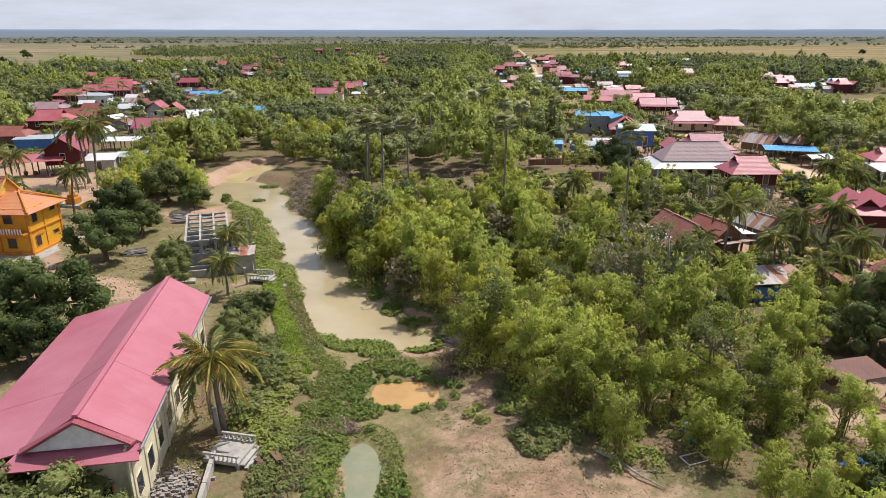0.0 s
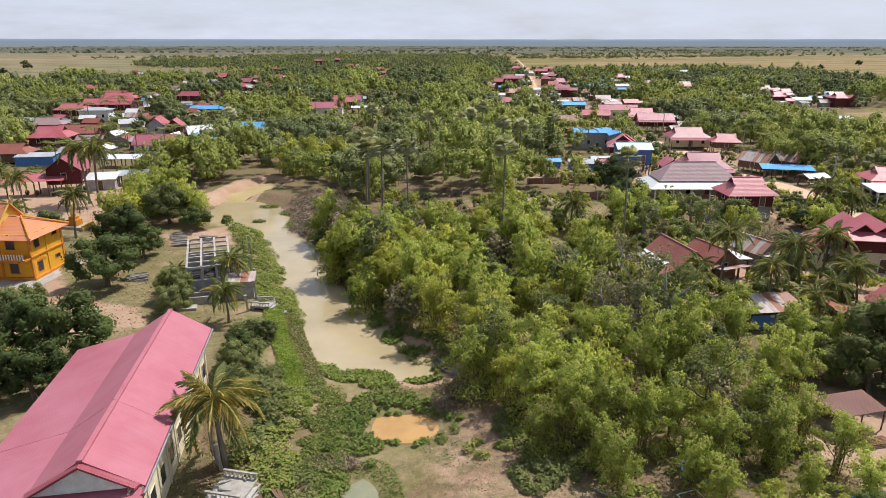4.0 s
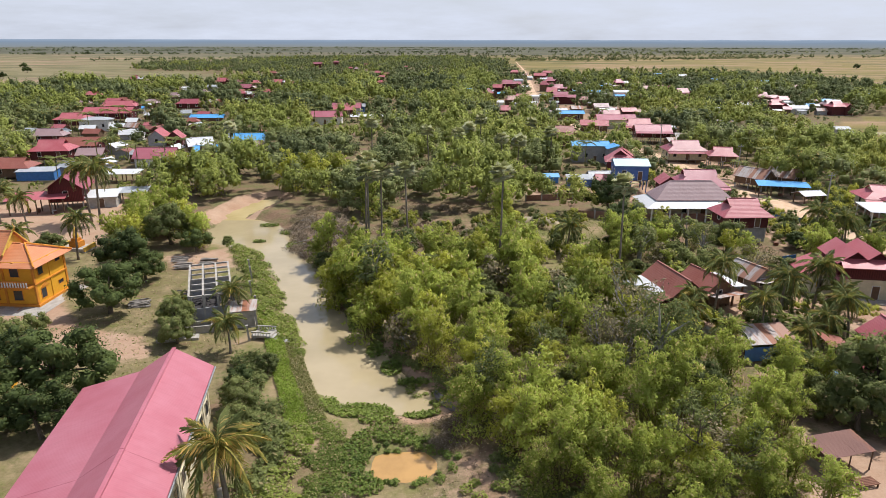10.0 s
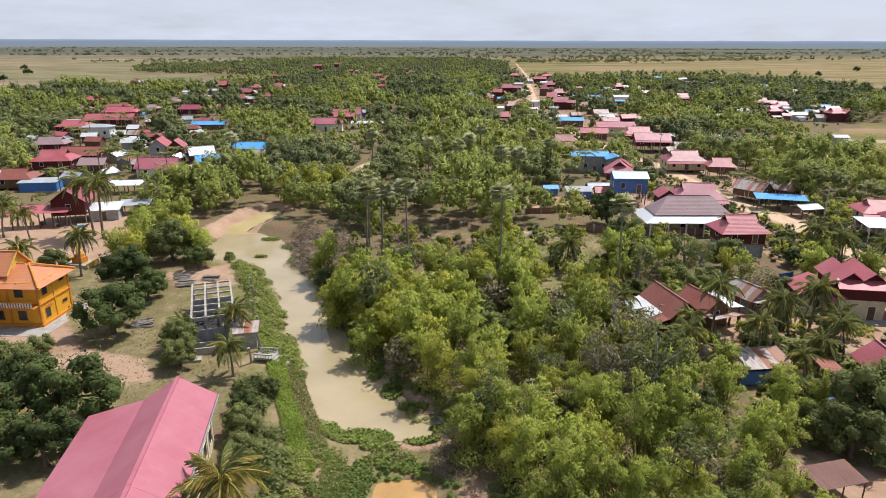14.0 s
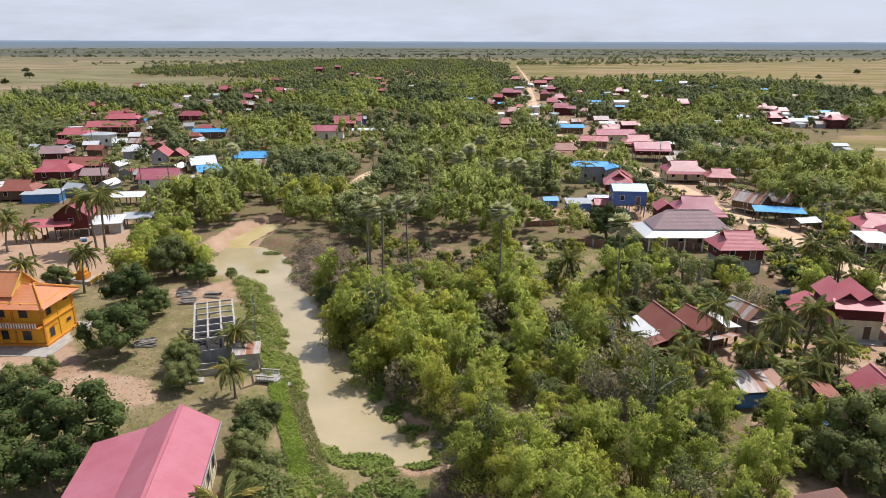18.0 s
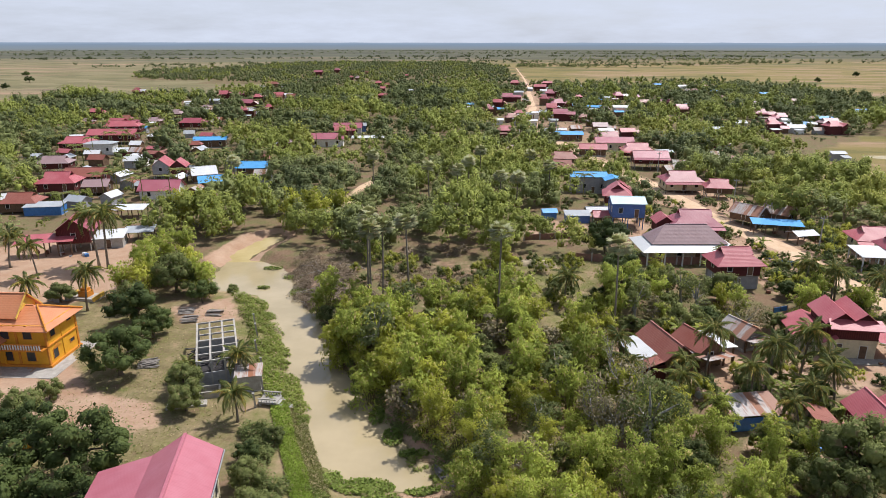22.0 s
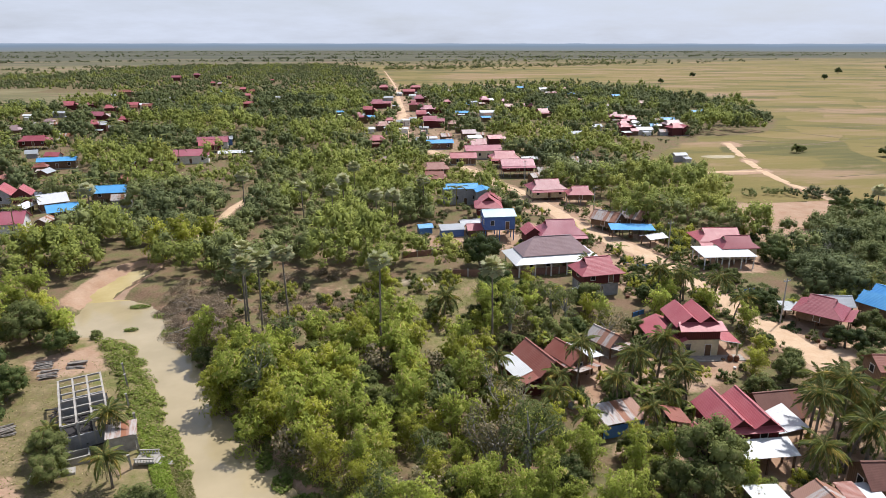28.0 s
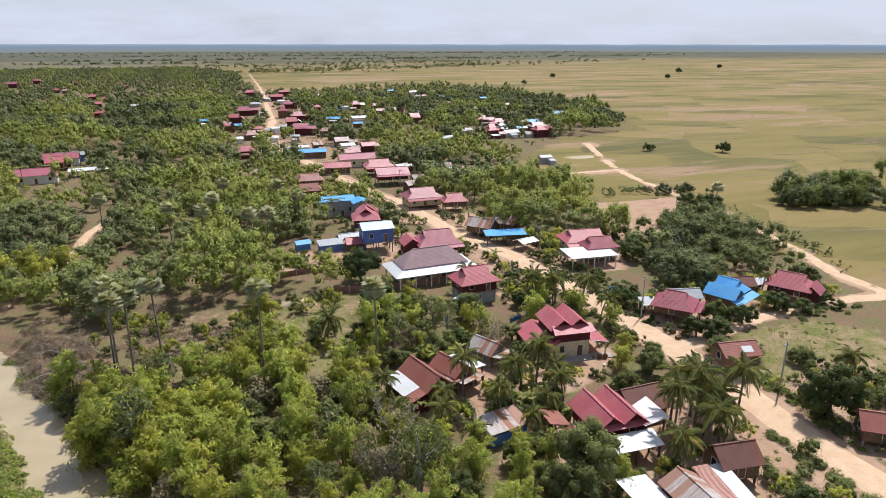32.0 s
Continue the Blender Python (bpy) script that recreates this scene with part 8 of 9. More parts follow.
ground_cover("dry_grass", np.concatenate([blob(5200, 2, 39, 6, 7), blob(2200, 0, 51.5, 4, 2.5), blob(4000, 12, 34, 9, 5)]), (0.0, 0.05), 0.13, 0.03, LEAF_GRASS, "patchy dry grass on the open soil", 0.9)


# ---- things of the temple ground and the banks ----
def bar(g, a, b, w, h):
    """A rectangular beam from a to b (its axis), w wide and h high."""
    a, b = Vector(a), Vector(b)
    d = (b - a).normalized()
    s = d.cross(Vector((0, 0, 1)))
    s = (s if s.length > 0.01 else Vector((1, 0, 0))).normalized() * w / 2
    u = s.cross(d).normalized() * h / 2
    pts = [p + q for p in (a, b) for q in (-s - u, s - u, s + u, -s + u)]
    return g.add(pts, [(3, 2, 1, 0), (4, 5, 6, 7), (0, 1, 5, 4), (1, 2, 6, 5), (2, 3, 7, 6), (3, 0, 4, 7)])


# roofless concrete frame with charred rubble inside
cf = thing("roofless_building", pose(-26.75, 76.9, 0, 0, 0, 19.5), "roofless pale concrete building frame over charred rubble", "ruin")
CW, CL, CH = 5.15, 12.8, 3.55
for i in range(4):
    x = -CW * i / 3
    part("long_beam", bar(Geo(), (x + 0.0, 0, CH), (x, CL, CH), 0.24, 0.26), CONCRETE_PALE, cf)
    for j in range(0, 7, 2):
        part("column", Geo().box(x - 0.11, CL * j / 6 - 0.11, -0.3, x + 0.11, CL * j / 6 + 0.11, CH - 0.14), CONCRETE, cf)
for j in range(7):
    for i in range(3):
        part("cross_beam", bar(Geo(), (-CW * i / 3 - 0.12, CL * j / 6, CH - 0.02), (-CW * (i + 1) / 3 + 0.12, CL * j / 6, CH - 0.02), 0.2, 0.22), CONCRETE_PALE, cf)
part("low_wall", Geo().box(-CW, -0.1, -0.3, 0, 0.1, 1.9), GREY_WALL, cf)
part("low_wall", Geo().box(-CW, CL * 0.72, -0.3, 0, CL * 0.72 + 0.2, 2.4), GREY_WALL, cf)
part("floor_slab", Geo().box(-CW - 0.4, -0.4, -0.3, 0.4, CL + 0.3, 0.08), SOOT, cf, "soot-blackened floor slab")
rr7 = random.Random(70)
deb = Geo()
for k in range(150):
    x, y, z = rr7.uniform(-CW - 1.8, 0), rr7.uniform(0.3, CL), rr7.uniform(0.05, 0.5)
    a = rr7.uniform(0, 6.28)
    ln = rr7.uniform(0.4, 1.8)
    bar(deb, (x, y, z), (x + ln * math.cos(a), y + ln * math.sin(a), z + rr7.uniform(-0.1, 0.4)), rr7.uniform(0.06, 0.25), 0.08)
tagged(part("charred_debris", deb, SOOT, m=pose(-26.75, 76.9, 0, 0, 0, 19.5)), "heap of charred timber and broken boards", "debris", kind="stuff")
tank = thing("water_tank", pose(-30.4, 73.0, 0, 0, 0, 16), "open rectangular concrete water tank", "tank")
for x0, y0, x1, y1 in ((-2.2, -0.9, 2.2, -0.7), (-2.2, 0.7, 2.2, 0.9), (-2.2, -0.7, -2.0, 0.7), (2.0, -0.7, 2.2, 0.7)):
    part("tank_wall", Geo().box(x0, y0, -0.3, x1, y1, 0.9), CONCRETE_PALE, tank)
kiosk = thing("block_shed", pose(-25.0, 75.2, 0, 0, 0, 12), "small pale block shed with rusty roof sheets", "shed")
block(kiosk, 0, 0, 0, 3.0, 2.6, 0.0, 2.3, 0.3, "rust", CONCRETE_PALE, "shed", 0.25, detail=0)
slab = thing("stone_slab", pose(-31.5, 70.6, 0.0, 0, 0, 10), "weathered flat concrete slab on the lawn", "slab")
part("slab_top", Geo().slab([(-2.4, -0.7, 0.32), (2.4, -0.6, 0.3), (2.3, 0.6, 0.3), (-2.3, 0.7, 0.32)], 0.5), CONCRETE_PALE, slab)


def pier(x, y, rot, width, length, label):
    t = thing("pier", pose(x, y, 0, 0, 0, rot), label, "pier")
    part("deck", Geo().box(0, -width / 2, 0.25, length, width / 2, 0.5), CONCRETE_PALE, t)
    for i in (0.15, length - 0.3):
        for sy in (-1, 1):
            part("pillar", Geo().box(i, sy * (width / 2 - 0.2) - 0.12, -1.8, i + 0.24, sy * (width / 2 - 0.2) + 0.12, 0.25), CONCRETE, t)
    for sy in (-1, 1):
        yy = sy * (width / 2 - 0.09)
        rail = part("railing", Geo().box(0, yy - 0.09, 0.88, length, yy + 0.09, 1.0), CONCRETE_PALE, t)
        n = int(length / 0.32)
        for i in range(n):
            xx = 0.16 + i * (length - 0.32) / (n - 1)
            g = Geo().tube([(xx, yy, 0.5), (xx, yy, 0.6), (xx, yy, 0.72), (xx, yy, 0.88)], [0.05, 0.085, 0.05, 0.06], 6)
            part("baluster", g, WHITE_PAINT, rail)
    for i in range(6):
        part("step", Geo().box(length + 0.28 * i, -width / 2 + 0.2, 0.3 - 0.22 * i - 0.12, length + 0.28 * i + 0.3, width / 2 - 0.2, 0.3 - 0.22 * i), CONCRETE, t)


pier(-16.0, 38.2, -12, 2.6, 2.6, "pale concrete landing with balustrades on the bank")
pier(-22.6, 71.6, -8, 2.0, 2.4, "old concrete landing stage with white balusters")
path_wall = thing("low_wall", pose(-15.9, 36, 0), "narrow whitewashed wall leading to the landing", "wall")
for k in range(5):
    part("wall_piece", bar(Geo(), (0.1 + 0.28 * k - 0.0, 2.0 - 1.9 * k, 0.25), (0.1 + 0.28 * (k + 1), 2.0 - 1.9 * (k + 1) + 0.05, 0.25), 0.3, 0.9), CONCRETE_PALE, path_wall)
for x, y, h in ((-16.4, 40.6, 2.2), (-16.9, 41.3, 2.0), (-22.8, 73.6, 2.6), (-22.9, 70.2, 2.0), (-26.6, 84.6, 2.2), (-28.2, 90.5, 2.2), (-29.6, 94.5, 2.0), (-24.5, 79.6, 2.0)):
    t = thing("concrete_post", pose(x, y, 0, 3, -4, 20), "weathered pale concrete post on the bank", "post", "posts along the bank")
    part("shaft", Geo().box(-0.12, -0.12, -0.4, 0.12, 0.12, h).box(-0.16, -0.16, h, 0.16, 0.16, h + 0.1), CONCRETE_PALE, t)


def wood_pile(x, y, rot, n, label, mat=WOOD_GREY, ln=3.0):
    t = thing("wood_pile", pose(x, y, float(ground_z(x, y)), 0, 0, rot), label, "wood pile")
    r = random.Random(int(x * 10))
    for k in range(n):
        yy, zz = r.uniform(-1.1, 1.1), 0.06 + 0.09 * (k * 5 // n) + r.uniform(0, 0.05)
        a = r.uniform(-0.3, 0.3)
        part("plank", bar(Geo(), (-ln / 2 * r.uniform(0.6, 1), yy - a, zz), (ln / 2 * r.uniform(0.6, 1), yy + a, zz + r.uniform(0, 0.1)), r.uniform(0.12, 0.3), 0.07), mat, t)


wood_pile(-41.0, 81.4, 20, 26, "heap of grey weathered planks under a tree")
wood_pile(-40.8, 96.5, 10, 20, "stack of weathered grey boards")
wood_pile(-37.6, 99.0, 5, 14, "small stack of grey timber")
wood_pile(-42.5, 99.5, 8, 16, "grey timber laid on the ground")
wood_pile(-12.2, 37.4, -60, 9, "broken dark wooden steps down the bank", WOOD, 1.6)
shr = thing("shrine", pose(-62.6, 106.0, 0, 0, 0, -10), "small golden shrine on a tiled base with low walls", "shrine")
part("base", Geo().box(-2.6, -1.4, -0.2, 2.6, 1.6, 0.5), CONCRETE_PALE, shr)
part("pedestal", Geo().box(-0.9, -0.7, 0.5, 0.9, 0.9, 1.5).box(-0.6, -0.45, 1.5, 0.6, 0.65, 2.0), OCHRE, shr)
part("spire", Geo().tube([(0, 0.1, 2.0), (0, 0.1, 2.5), (0, 0.1, 2.9), (0, 0.1, 3.5), (0, 0.1, 4.1)], [0.42, 0.5, 0.34, 0.2, 0.03], 9), GOLD, shr)
for s in (-1, 1):
    part("side_wall", bar(Geo(), (s * 2.5, 1.4, 0.7), (s * 2.5, -1.5, 0.45), 0.24, 0.7), GOLD, shr)
for x, y in ((-66.6, 104.5), (-65.2, 105.2), (-68, 105)):
    t = thing("grave_block", pose(x, y, 0, 0, 0, -8), "small grey concrete memorial block", "memorial", "memorial blocks")
    part("block", Geo().box(-0.5, -0.35, -0.2, 0.5, 0.35, 0.8).box(-0.62, -0.45, -0.2, 0.62, 0.45, 0.15), GREY_WALL, t)
ring = thing("round_basin", pose(-46.6, 59.0, 0), "round basin with a yellow rim", "basin")
g = Geo()
for k in range(28):
    a, b = 2 * math.pi * k / 28, 2 * math.pi * (k + 1) / 28
    pts = [(r * math.cos(w), r * math.sin(w), z) for w in (a, b) for r, z in ((2.3, -0.2), (2.6, -0.2), (2.6, 0.75), (2.3, 0.75))]
    g.add(pts, [(1, 5, 6, 2), (2, 6, 7, 3), (3, 7, 4, 0)])
part("rim", g, YELLOW, ring)
part("basin_water", Geo().tube([(0, 0, 0.15), (0, 0, 0.35)], [2.3, 2.3], 28), WATER, ring)
rub = Geo()
for k in range(330):
    x, y = rr7.gauss(0, 0.9), rr7.gauss(0, 0.8)
    s = rr7.uniform(0.04, 0.15)
    rub.box(x - s, y - s * 0.7, -0.1, x + s, y + s * 0.7, rr7.uniform(0.05, 0.4))
tagged(part("rubble_heap", rub, RUBBLE, m=pose(-17.6, 34.6, 0)), "heap of broken bricks and rubble", "rubble", kind="stuff")

# wooden boat at the water's edge
boat = thing("boat", pose(0.4, 57.6, -1.12, 0, 3, 118), "narrow grey wooden rowing boat pulled to the bank", "boat")
g = Geo()
secs = [(-2.2, 0.05, 0.42), (-1.6, 0.34, 0.22), (-0.6, 0.5, 0.12), (0.6, 0.5, 0.12), (1.6, 0.34, 0.22), (2.2, 0.05, 0.42)]
for x, w, z in secs:
    g.v += [(x, -w, z + 0.34), (x, -w * 0.6, z), (x, w * 0.6, z), (x, w, z + 0.34), (x, w * 0.88, z + 0.34), (x, w * 0.5, z + 0.06), (x, -w * 0.5, z + 0.06), (x, -w * 0.88, z + 0.34)]
for k in range(5):
    for i in range(8):
        j = (i + 1) % 8
        g.f.append((8 * k + i, 8 * k + j, 8 * k + 8 + j, 8 * k + 8 + i))
part("hull", g, WOOD_GREY, boat)
for x in (-1.0, 0.2, 1.1):
    part("seat", Geo().box(x - 0.12, -0.42, 0.3, x + 0.12, 0.42, 0.34), WOOD_GREY, boat)

# open shed and clutter east of the thicket
sh = thing("open_shed", pose(33.4, 46.3, 0, 0, 0, 14), "low open shed with a rusty sheet roof", "shed")
HOUSES.append((33.4, 46.3, 4))
for i in range(5):
    a = -2.35 + i * 0.94
    part("roof_sheet", Geo().slab([(a, -1.35, 1.95 + 0.012 * (i % 2)), (a + 0.97, -1.35, 1.95 + 0.012 * (i % 2)), (a + 0.97, 1.35, 2.35), (a, 1.35, 2.35)], 0.03), ROOFS["brownX"], sh)
for x in (-2.2, 0, 2.2):
    for y, z in ((-1.2, 1.94), (1.2, 2.3)):
        part("post", Geo().tube([(x, y, -0.3), (x, y, z)], [0.07, 0.06], 6), WOOD, sh)
part("side_wall", Geo().box(-2.25, -1.1, 0.1, -2.19, 1.1, 0.9), WOOD_GREY, sh)
part("back_wall", Geo().box(-2.2, 1.1, 0.1, 2.2, 1.16, 1.4), WOOD, sh)
tb = thing("wooden_bench", pose(34.2, 43.6, 0, 0, 0, 12), "low slatted wooden platform bench", "bench")
for k in range(6):
    part("slat", Geo().box(-0.9, -0.5 + 0.17 * k, 0.45, 0.9, -0.36 + 0.17 * k, 0.5), RUST_IRON, tb)
for x in (-0.8, 0.8):
    for y in (-0.4, 0.4):
        part("leg", Geo().box(x - 0.05, y - 0.05, 0, x + 0.05, y + 0.05, 0.45), WOOD, tb)
# blue metal cage of bars with a front panel and a loose sheet
cage = thing("blue_cage", pose(18.9, 40.0, 0.0, 0, 0, -16), "rusty blue metal cage lying on the ground", "frame")
for a, b in (((-1.3, -0.8, 0.35), (1.3, -0.8, 0.35)), ((-1.3, 0.8, 0.55), (1.3, 0.8, 0.55)), ((-1.3, -0.8, 0.35), (-1.3, 0.8, 0.55)), ((1.3, -0.8, 0.35), (1.3, 0.8, 0.55)),
             ((-1.3, -0.8, 0.0), (1.3, -0.8, 0.0)), ((-1.3, -0.8, 0), (-1.3, -0.8, 0.4)), ((1.3, -0.8, 0), (1.3, -0.8, 0.4)), ((-1.3, 0.8, 0), (-1.3, 0.8, 0.6)), ((1.3, 0.8, 0), (1.3, 0.8, 0.6))):
    part("bar", bar(Geo(), a, b, 0.09, 0.09), TARP_BLUE, cage)
part("front_panel", Geo().box(-1.2, -0.84, 0.04, 1.2, -0.8, 0.4), TARP_BLUE, cage)
part("sheet", Geo().slab([(-1.3, 0.3, 0.62), (1.0, 0.4, 0.66), (1.1, 1.2, 0.6), (-1.2, 1.1, 0.6)], 0.02), METAL_GREY, cage)
pf = thing("pipe_rack", pose(17.3, 37.5, 0.05, 0, 0, 20), "small white pipe frame lying in the grass", "frame")
for a, b in (((-0.8, -0.5, 0.05), (0.8, -0.5, 0.05)), ((-0.8, 0.5, 0.05), (0.8, 0.5, 0.05)), ((-0.8, -0.5, 0.05), (-0.8, 0.5, 0.05)), ((0.8, -0.5, 0.05), (0.8, 0.5, 0.05))):
    part("pipe", Geo().tube([a, b], [0.045, 0.045], 6), WHITE_PAINT, pf)
tp = thing("tarpaulin", pose(29.6, 35.8, 0, 0, 0, 15), "faded blue tarpaulin spread over a low heap", "tarpaulin")
g = Geo()
for j in range(9):
    for i in range(11):
        x, y = -2.5 + 0.5 * i, -1.6 + 0.4 * j
        g.v.append((x, y, 0.15 + 0.9 * math.exp(-(x * x * 0.18 + y * y * 0.4)) + 0.08 * math.sin(x * 4 + y * 3)))
for j in range(8):
    for i in range(10):
        g.f.append((j * 11 + i, j * 11 + i + 1, j * 11 + i + 12, j * 11 + i + 11))
part("cloth", g, TARP_BLUE, tp, smooth=True)
log = thing("fallen_branch", pose(12.4, 36.4, float(ground_z(12.4, 36.4)), 0, 0, -50), "long bare fallen branch on the bank", "branch")
part("stem", Geo().tube([(-2.6, 0, 0.1), (-1, 0.15, 0.25), (1, -0.1, 0.3), (2.8, 0.2, 0.15)], [0.1, 0.09, 0.07, 0.03], 6), BARK_GREY, log)
part("twig", Geo().tube([(0.6, 0, 0.3), (1.4, 0.7, 0.5), (1.9, 1.2, 0.4)], [0.05, 0.03, 0.01], 5), BARK_GREY, log)


def bare_tree(x, y, height, lean, seed, label, leafy=0.0, mat=BARK_GREY, spread=0.5):
    """A tree with bare forking limbs."""
    r = random.Random(seed)
    t = thing("bare_tree", pose(x, y, float(ground_z(x, y)), 0, 0, 0), label, "tree")
    trunk = Geo()
    limbs, tips = [], []

    def grow(p, d, ln, rad, depth):
        pts = [p]
        for k in range(3):
            d = (d + Vector((r.gauss(0, 0.14), r.gauss(0, 0.14), 0.05))).normalized()
            pts.append(pts[-1] + d * ln / 3)
        (trunk if depth == 0 else limbs[-1]).tube([tuple(q) for q in pts], [rad, rad * 0.85, rad * 0.72, rad * 0.6], 7 if depth < 2 else 4)
        tips.append(pts[-1])
        if depth < 4:
            for k in range(3 if depth < 2 else 2):
                if depth == 0:
                    limbs.append(Geo())
                side = Vector((r.gauss(0, spread), r.gauss(0, spread), r.uniform(-0.05, 0.45)))
                grow(pts[-1] if k else pts[-2], (d * 0.75 + side).normalized(), ln * r.uniform(0.6, 0.85), rad * 0.58, depth + 1)

    grow(Vector((0, 0, -0.3)), Vector(lean).normalized(), height * 0.38, 0.03 * height, 0)
    part("trunk", trunk, mat, t, smooth=True)
    for g_ in limbs:
        part("limb", g_, mat, t, smooth=True)
    if leafy:
        global rng
        rng = np.random.default_rng(seed)
        c = np.array([tuple(q) for q in tips if q.z > height * 0.35])
        p, o = clump_points(c, np.full((len(c), 3), 0.55), int(26 * leafy), 0.3)
        part("crown", quads_mesh("crown", leaves(p, o, 0.28, 0.16, 0.4, 0.6, 0.6), LEAF_MID if leafy > 0.6 else LEAF_DRY), None, t)


bare_tree(21.3, 42.4, 8.5, (0.25, 0.15, 1), 3, "leaning tree with dark bare limbs and sparse leaves", 0.8, BARK, 0.6)
bare_tree(20.6, 63.5, 10.0, (0.05, 0.1, 1), 8, "tall half-dead tree with pale grey bare branches", 0.4, BARK_GREY, 0.45)
bare_tree(17.5, 59.5, 8.0, (-0.05, 0.1, 1), 9, "slim pale half-dead tree", 0.3, BARK_GREY, 0.4)
bare_tree(50.5, 106.5, 4.6, (0.1, -0.1, 1), 12, "bare grey shrub-like tree beside the house", 0.0, BARK_GREY, 0.6)
bare_tree(115, 121, 5.0, (0, 0, 1), 13, "leafless grey tree among garden trees", 0.0, BARK_GREY, 0.6)
r8 = random.Random(81)
for k in range(16):
    x, y = r8.uniform(-26, -15), r8.uniform(101, 122)
    t = thing("dead_cane", pose(x, y, float(ground_z(x, y))), "long dead bamboo cane bent over the bank", "bamboo", "dead canes on the bank")
    a = r8.uniform(2.3, 4.0)
    ln = r8.uniform(3, 6.5)
    part("cane", Geo().tube([(0, 0, 0), (ln * 0.4 * math.cos(a), ln * 0.4 * math.sin(a), r8.uniform(1.0, 2.2)), (ln * math.cos(a), ln * math.sin(a), r8.uniform(0.0, 1.2))], [0.06, 0.05, 0.02], 5), BARK_GREY, t)

# ---- village fittings ----
def fence(name, pts, height, label, mat=BRICK_WALL):
    t = thing(name, pose(pts[0][0], pts[0][1], 0), label, "wall")
    for (x0, y0), (x1, y1) in zip(pts[:-1], pts[1:]):
        ln = math.hypot(x1 - x0, y1 - y0)
        n = max(1, int(ln / 3.0))
        for k in range(n):
            a = Vector((x0 + (x1 - x0) * k / n - pts[0][0], y0 + (y1 - y0) * k / n - pts[0][1], 0))
            b = Vector((x0 + (x1 - x0) * (k + 1) / n - pts[0][0], y0 + (y1 - y0) * (k + 1) / n - pts[0][1], 0))
            part("wall_panel", bar(Geo(), a + Vector((0, 0, height / 2 - 0.1)), b + Vector((0, 0, height / 2 - 0.1)), 0.12, height), mat, t)
            part("pier", Geo().box(a.x - 0.14, a.y - 0.14, -0.3, a.x + 0.14, a.y + 0.14, height + 0.12), CONCRETE, t)


fence("brick_wall", [(27.5, 127), (42, 124.2), (60, 124.4)], 1.7, "weathered red-brown brick compound wall")
fence("brick_wall", [(19, 141), (30, 143), (40, 141)], 1.5, "old grey-brown brick wall beside the yard", BRICK_WALL)


def pole(x, y, h=8.5):
    t = thing("utility_pole", pose(x, y, 0, 0, 0, 12), "slim grey concrete power pole with crossarm", "pole", "power poles")
    part("shaft", Geo().tube([(0, 0, -0.3), (0, 0, h)], [0.16, 0.1], 8), CONCRETE, t)
    part("crossarm", Geo().box(-0.8, -0.05, h - 0.6, 0.8, 0.05, h - 0.48), METAL_GREY, t)
    for s in (-0.7, 0, 0.7):
        part("insulator", Geo().tube([(s, 0, h - 0.48), (s, 0, h - 0.25)], [0.06, 0.04], 6), WHITE_PAINT, t)


for x, y in ((80.6, 131), (80.4, 92), (81.5, 61), (79.2, 170), (73, 215)):
    pole(x, y)
hs = thing("haystack", pose(80.6, 98.6, 0), "round brown haystack beside the road", "haystack")
g = Geo()
for k in range(9):
    z = 2.5 * k / 8
    rad = 1.7 * math.sqrt(max(0.01, 1 - (z / 2.55) ** 2))
    for i in range(20):
        a = 2 * math.pi * i / 20
        w = rad * (1 + 0.07 * math.sin(i * 5 + k * 3))
        g.v.append((w * math.cos(a), w * math.sin(a), z))
for k in range(8):
    for i in range(20):
        j = (i + 1) % 20
        g.f.append((k * 20 + i, k * 20 + j, k * 20 + 20 + j, k * 20 + 20 + i))
g.f.append(tuple(160 + i for i in range(20)))
part("straw", g, STRAW, hs, smooth=True)
net = thing("net_fence", pose(39.6, 64.2, 0, 0, 0, -30), "green shade-net fence on poles", "fence")
for k in range(4):
    part("post", Geo().tube([(-3 + 2 * k, 0, -0.2), (-3 + 2 * k, 0, 1.5)], [0.05, 0.04], 5), WOOD, net)
    if k < 3:
        part("net", Geo().box(-3 + 2 * k, -0.02, 0.05, -1 + 2 * k, 0.02, 1.35), NET_GREEN, net)
for x, y, rot in ((69.2, 128, 10), (70, 124, -20), (57, 100, 20), (84, 106, 5)):
    t = thing("blue_barrier", pose(x, y, 0, 0, 0, rot), "low blue net fence beside the yard", "fence", "blue fences")
    part("panel", Geo().box(-1.5, -0.03, 0, 1.5, 0.03, 0.9), TARP_BLUE, t)
    for s in (-1.5, 0, 1.5):
        part("post", Geo().box(s - 0.04, -0.05, -0.2, s + 0.04, 0.05, 1.0), WOOD, t)
# pale sand heap with a cut red edge
sd = thing("sand_heap", pose(19.5, 124.5, 0, 0, 0, -6), "flat pale sand heap with a cut earth edge", "sand")
g = Geo()
for j in range(9):
    for i in range(17):
        x, y = -4 + 0.5 * i, -1.6 + 0.4 * j
        g.v.append((x, y, 0.95 * max(0, 1 - (x / 4.1) ** 4) * (1 - max(0, (0.4 - (y + 1.6)) / 0.4)) * max(0.0, 1 - (max(0, y) / 1.7) ** 3) - 0.06 + 0.05 * math.sin(x * 2 + y * 3)))
for j in range(8):
    for i in range(16):
        g.f.append((j * 17 + i, j * 17 + i + 1, j * 17 + i + 18, j * 17 + i + 17))
part("sand", g, plain("pale_sand", (0.52, 0.42, 0.29), 0.95), sd, smooth=True)


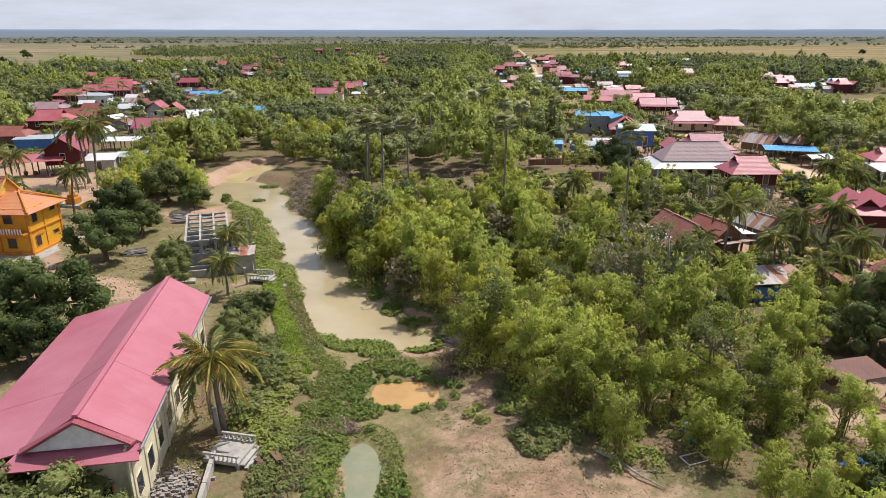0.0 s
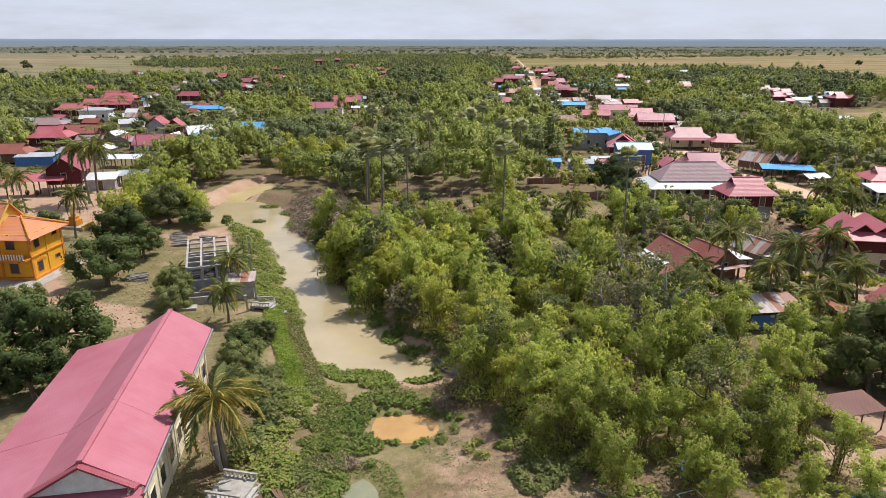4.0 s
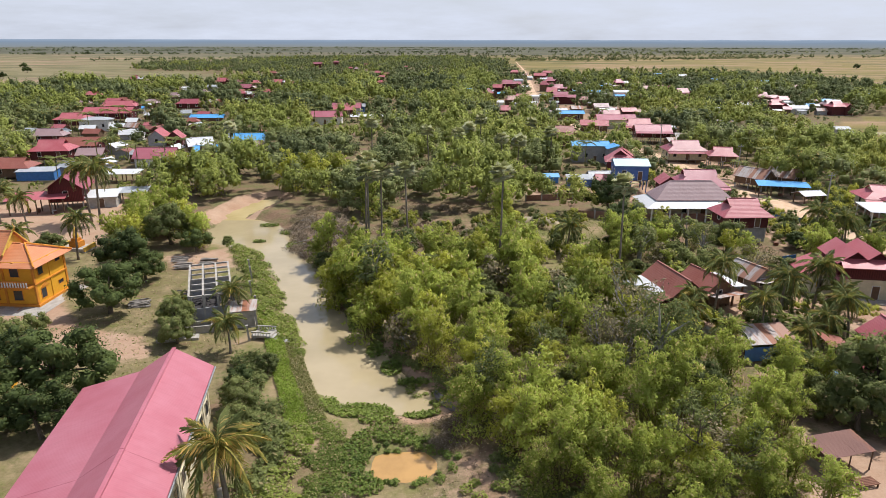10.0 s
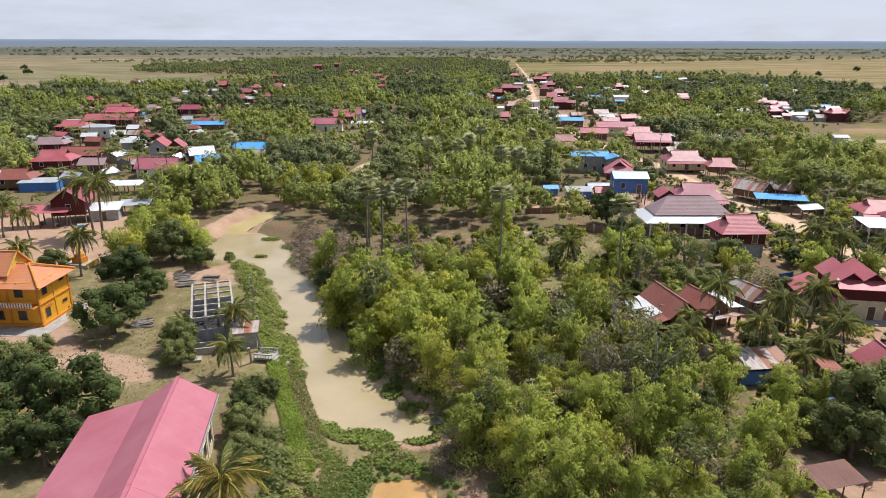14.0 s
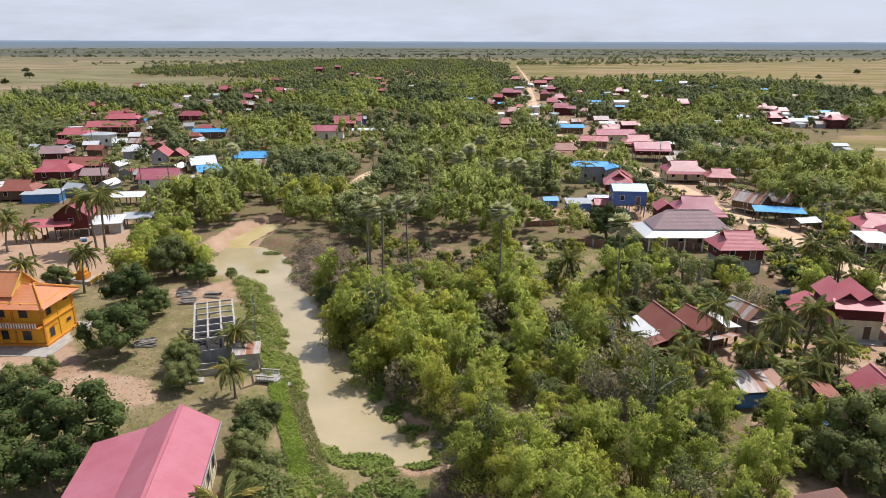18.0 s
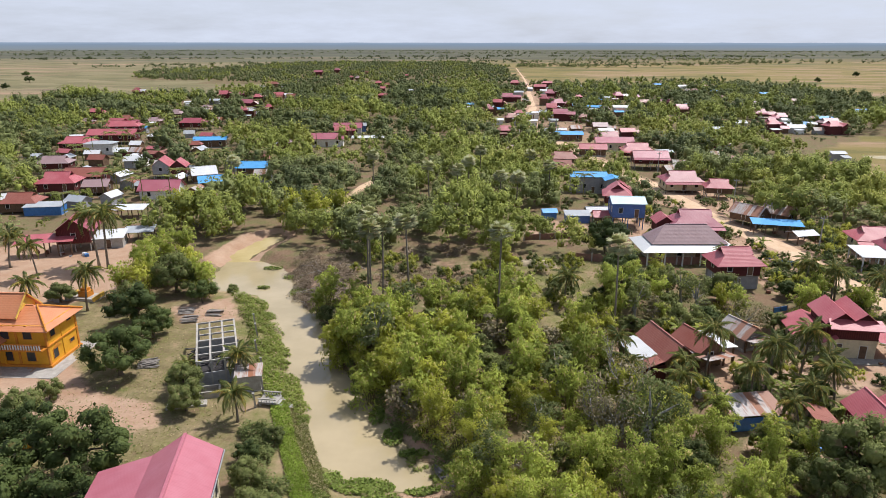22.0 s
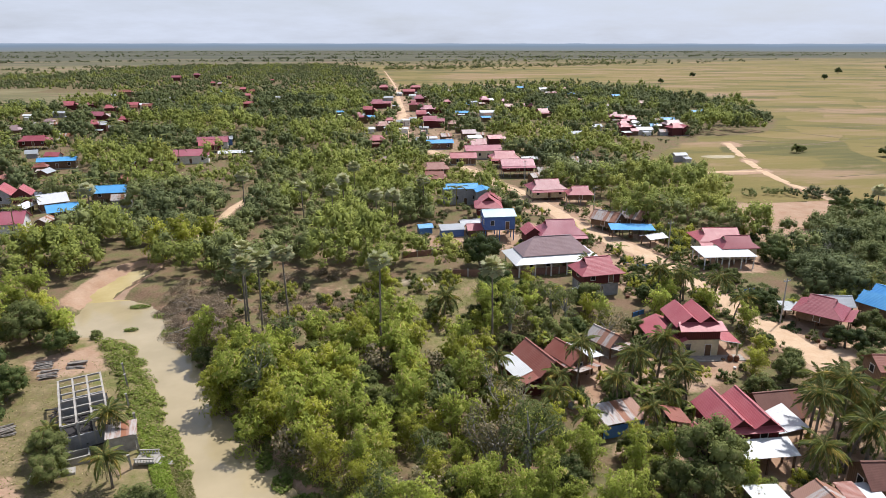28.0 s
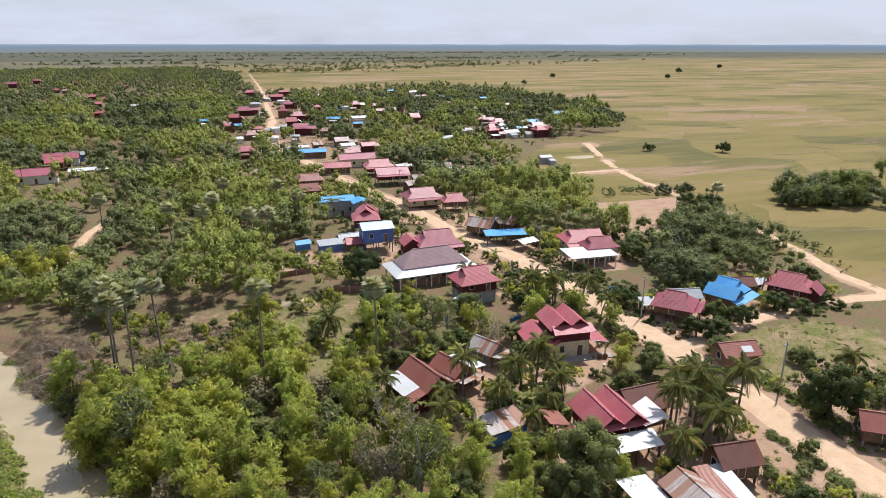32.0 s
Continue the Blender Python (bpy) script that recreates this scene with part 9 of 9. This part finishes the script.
# banana plants
def banana_leaf(ln, seed):
    r = np.random.default_rng(seed)
    q = []
    n = 7
    for k in range(n):
        u0, u1 = k / n, (k + 1) / n
        p0 = np.array([ln * u0, 0, ln * (0.75 * u0 - 0.75 * u0 * u0)])
        p1 = np.array([ln * u1, 0, ln * (0.75 * u1 - 0.75 * u1 * u1)])
        w0, w1 = 0.32 * math.sin(math.pi * min(1, u0 * 0.9 + 0.08)), 0.32 * math.sin(math.pi * min(1, u1 * 0.9 + 0.08))
        for s in (-1, 1):
            q.append([p0, p1, p1 + np.array([0, s * w1, -0.1]), p0 + np.array([0, s * w0, -0.1])])
    return quads_mesh("leaf", q, LEAF_VINE)


BLEAF = [banana_leaf(2.2, 1), banana_leaf(1.9, 2)]
BSTEM = Geo().tube([(0, 0, -0.2), (0, 0, 1.0), (0.05, 0, 2.0)], [0.16, 0.13, 0.09], 7).mesh("stem", LEAF_VINE, True)
for x, y in ((42.4, 72.2), (43.3, 71.4), (41.3, 71.6), (45.6, 73.5), (28, 76), (47.5, 66.5), (39, 88), (40.5, 90), (36, 89.5), (63, 99), (60.5, 98), (52, 118), (46, 81), (70, 134)):
    t = thing("banana_plant", pose(x, y, 0, 0, 0, tr_rand.uniform(0, 360)), "banana plant with broad arching green leaves", "banana plant", "banana plants")
    part("stem", BSTEM, None, t)
    for k in range(7):
        part("leaf", BLEAF[k % 2], None, t, m=pose(0.05, 0, 1.95, 0, -25 + 5 * k, k * 137))
# clutter in the yards: jars, crates and pots
jar_g = Geo().tube([(0, 0, 0), (0, 0, 0.25), (0, 0, 0.6), (0, 0, 0.8), (0, 0, 0.9)], [0.25, 0.4, 0.45, 0.3, 0.33], 10).mesh("body", RUST_IRON, True)
cr = random.Random(9)
for x, y in ((62.5, 80.5), (63.4, 80.2), (26.5, 77.5), (56, 67), (84, 85.5), (85, 85), (98, 86), (61, 146), (40, 152), (33, 44), (-84, 131), (-86, 131), (52, 125)):
    t = thing("water_jar", pose(x, y, float(ground_z(x, y)), 0, 0, 0), "large brown clay water jar", "jar", "water jars")
    part("body", jar_g, None, t, smooth=False)
for k in range(26):
    x, y = cr.choice(((58, 79), (30, 75), (54, 66), (84, 84), (78, 149), (40, 150), (-78, 128), (62, 110), (40, 62)))
    x, y = x + cr.uniform(-4, 4), y + cr.uniform(-3, 3)
    s = cr.uniform(0.3, 0.8)
    t = thing("crate", pose(x, y, float(ground_z(x, y)), 0, 0, cr.uniform(0, 90)), "small box of household clutter in the yard", "crate", "yard clutter")
    part("box", Geo().box(-s / 2, -s / 2, -0.05, s / 2, s / 2, s * 0.7).box(-s / 2 - 0.03, -s / 2 - 0.03, s * 0.7, s / 2 + 0.03, s / 2 + 0.03, s * 0.7 + 0.05), cr.choice((WOOD, TARP_WHITE, TARP_BLUE, METAL_GREY, RUST_IRON)), t)

# low earth bunds and worn edges of the rice plots
bund_mat = plain("bund_soil", (0.19, 0.15, 0.085), 0.95, var=0.4)
for x0, y0, x1, y1 in ((262, 330, 300, 250), (215, 300, 275, 262), (215, 272, 330, 296), (300, 260, 420, 300), (246, 232, 300, 222), (190, 205, 330, 214), (330, 214, 352, 190), (260, 330, 480, 360), (200, 190, 300, 180),
                       (220, 120, 150, 92), (150, 130, 245, 84), (360, 420, 620, 460), (300, 250, 318, 180), (420, 300, 700, 330), (500, 560, 800, 610), (240, 400, 420, 440), (-330, 380, -270, 420), (-420, 470, -330, 500), (-480, 620, -330, 640)):
    mx, my = (x0 + x1) / 2 + rr7.uniform(-4, 4), (y0 + y1) / 2 + rr7.uniform(-4, 4)
    strip("field_bund", [(x0, y0, 0.5), (mx, my, rr7.uniform(0.5, 0.9)), (x1, y1, 0.4)], bund_mat, "low earth bund between rice plots", 0.04)


# a shallow pond beside the field track
g = Geo()
edge = [(176 + 7.5 * math.cos(a) * (1 + 0.15 * math.sin(3 * a)), 254 + 5.0 * math.sin(a) * (1 + 0.2 * math.cos(2 * a)), 0.06) for a in [k * 2 * math.pi / 28 for k in range(28)]]
g.add(edge + [(176, 254, 0.06)], [(k, (k + 1) % 28, 28) for k in range(28)])
tagged(part("water", g, WATER_SAND), "small shallow pond beside the field track", "pond", kind="structure")
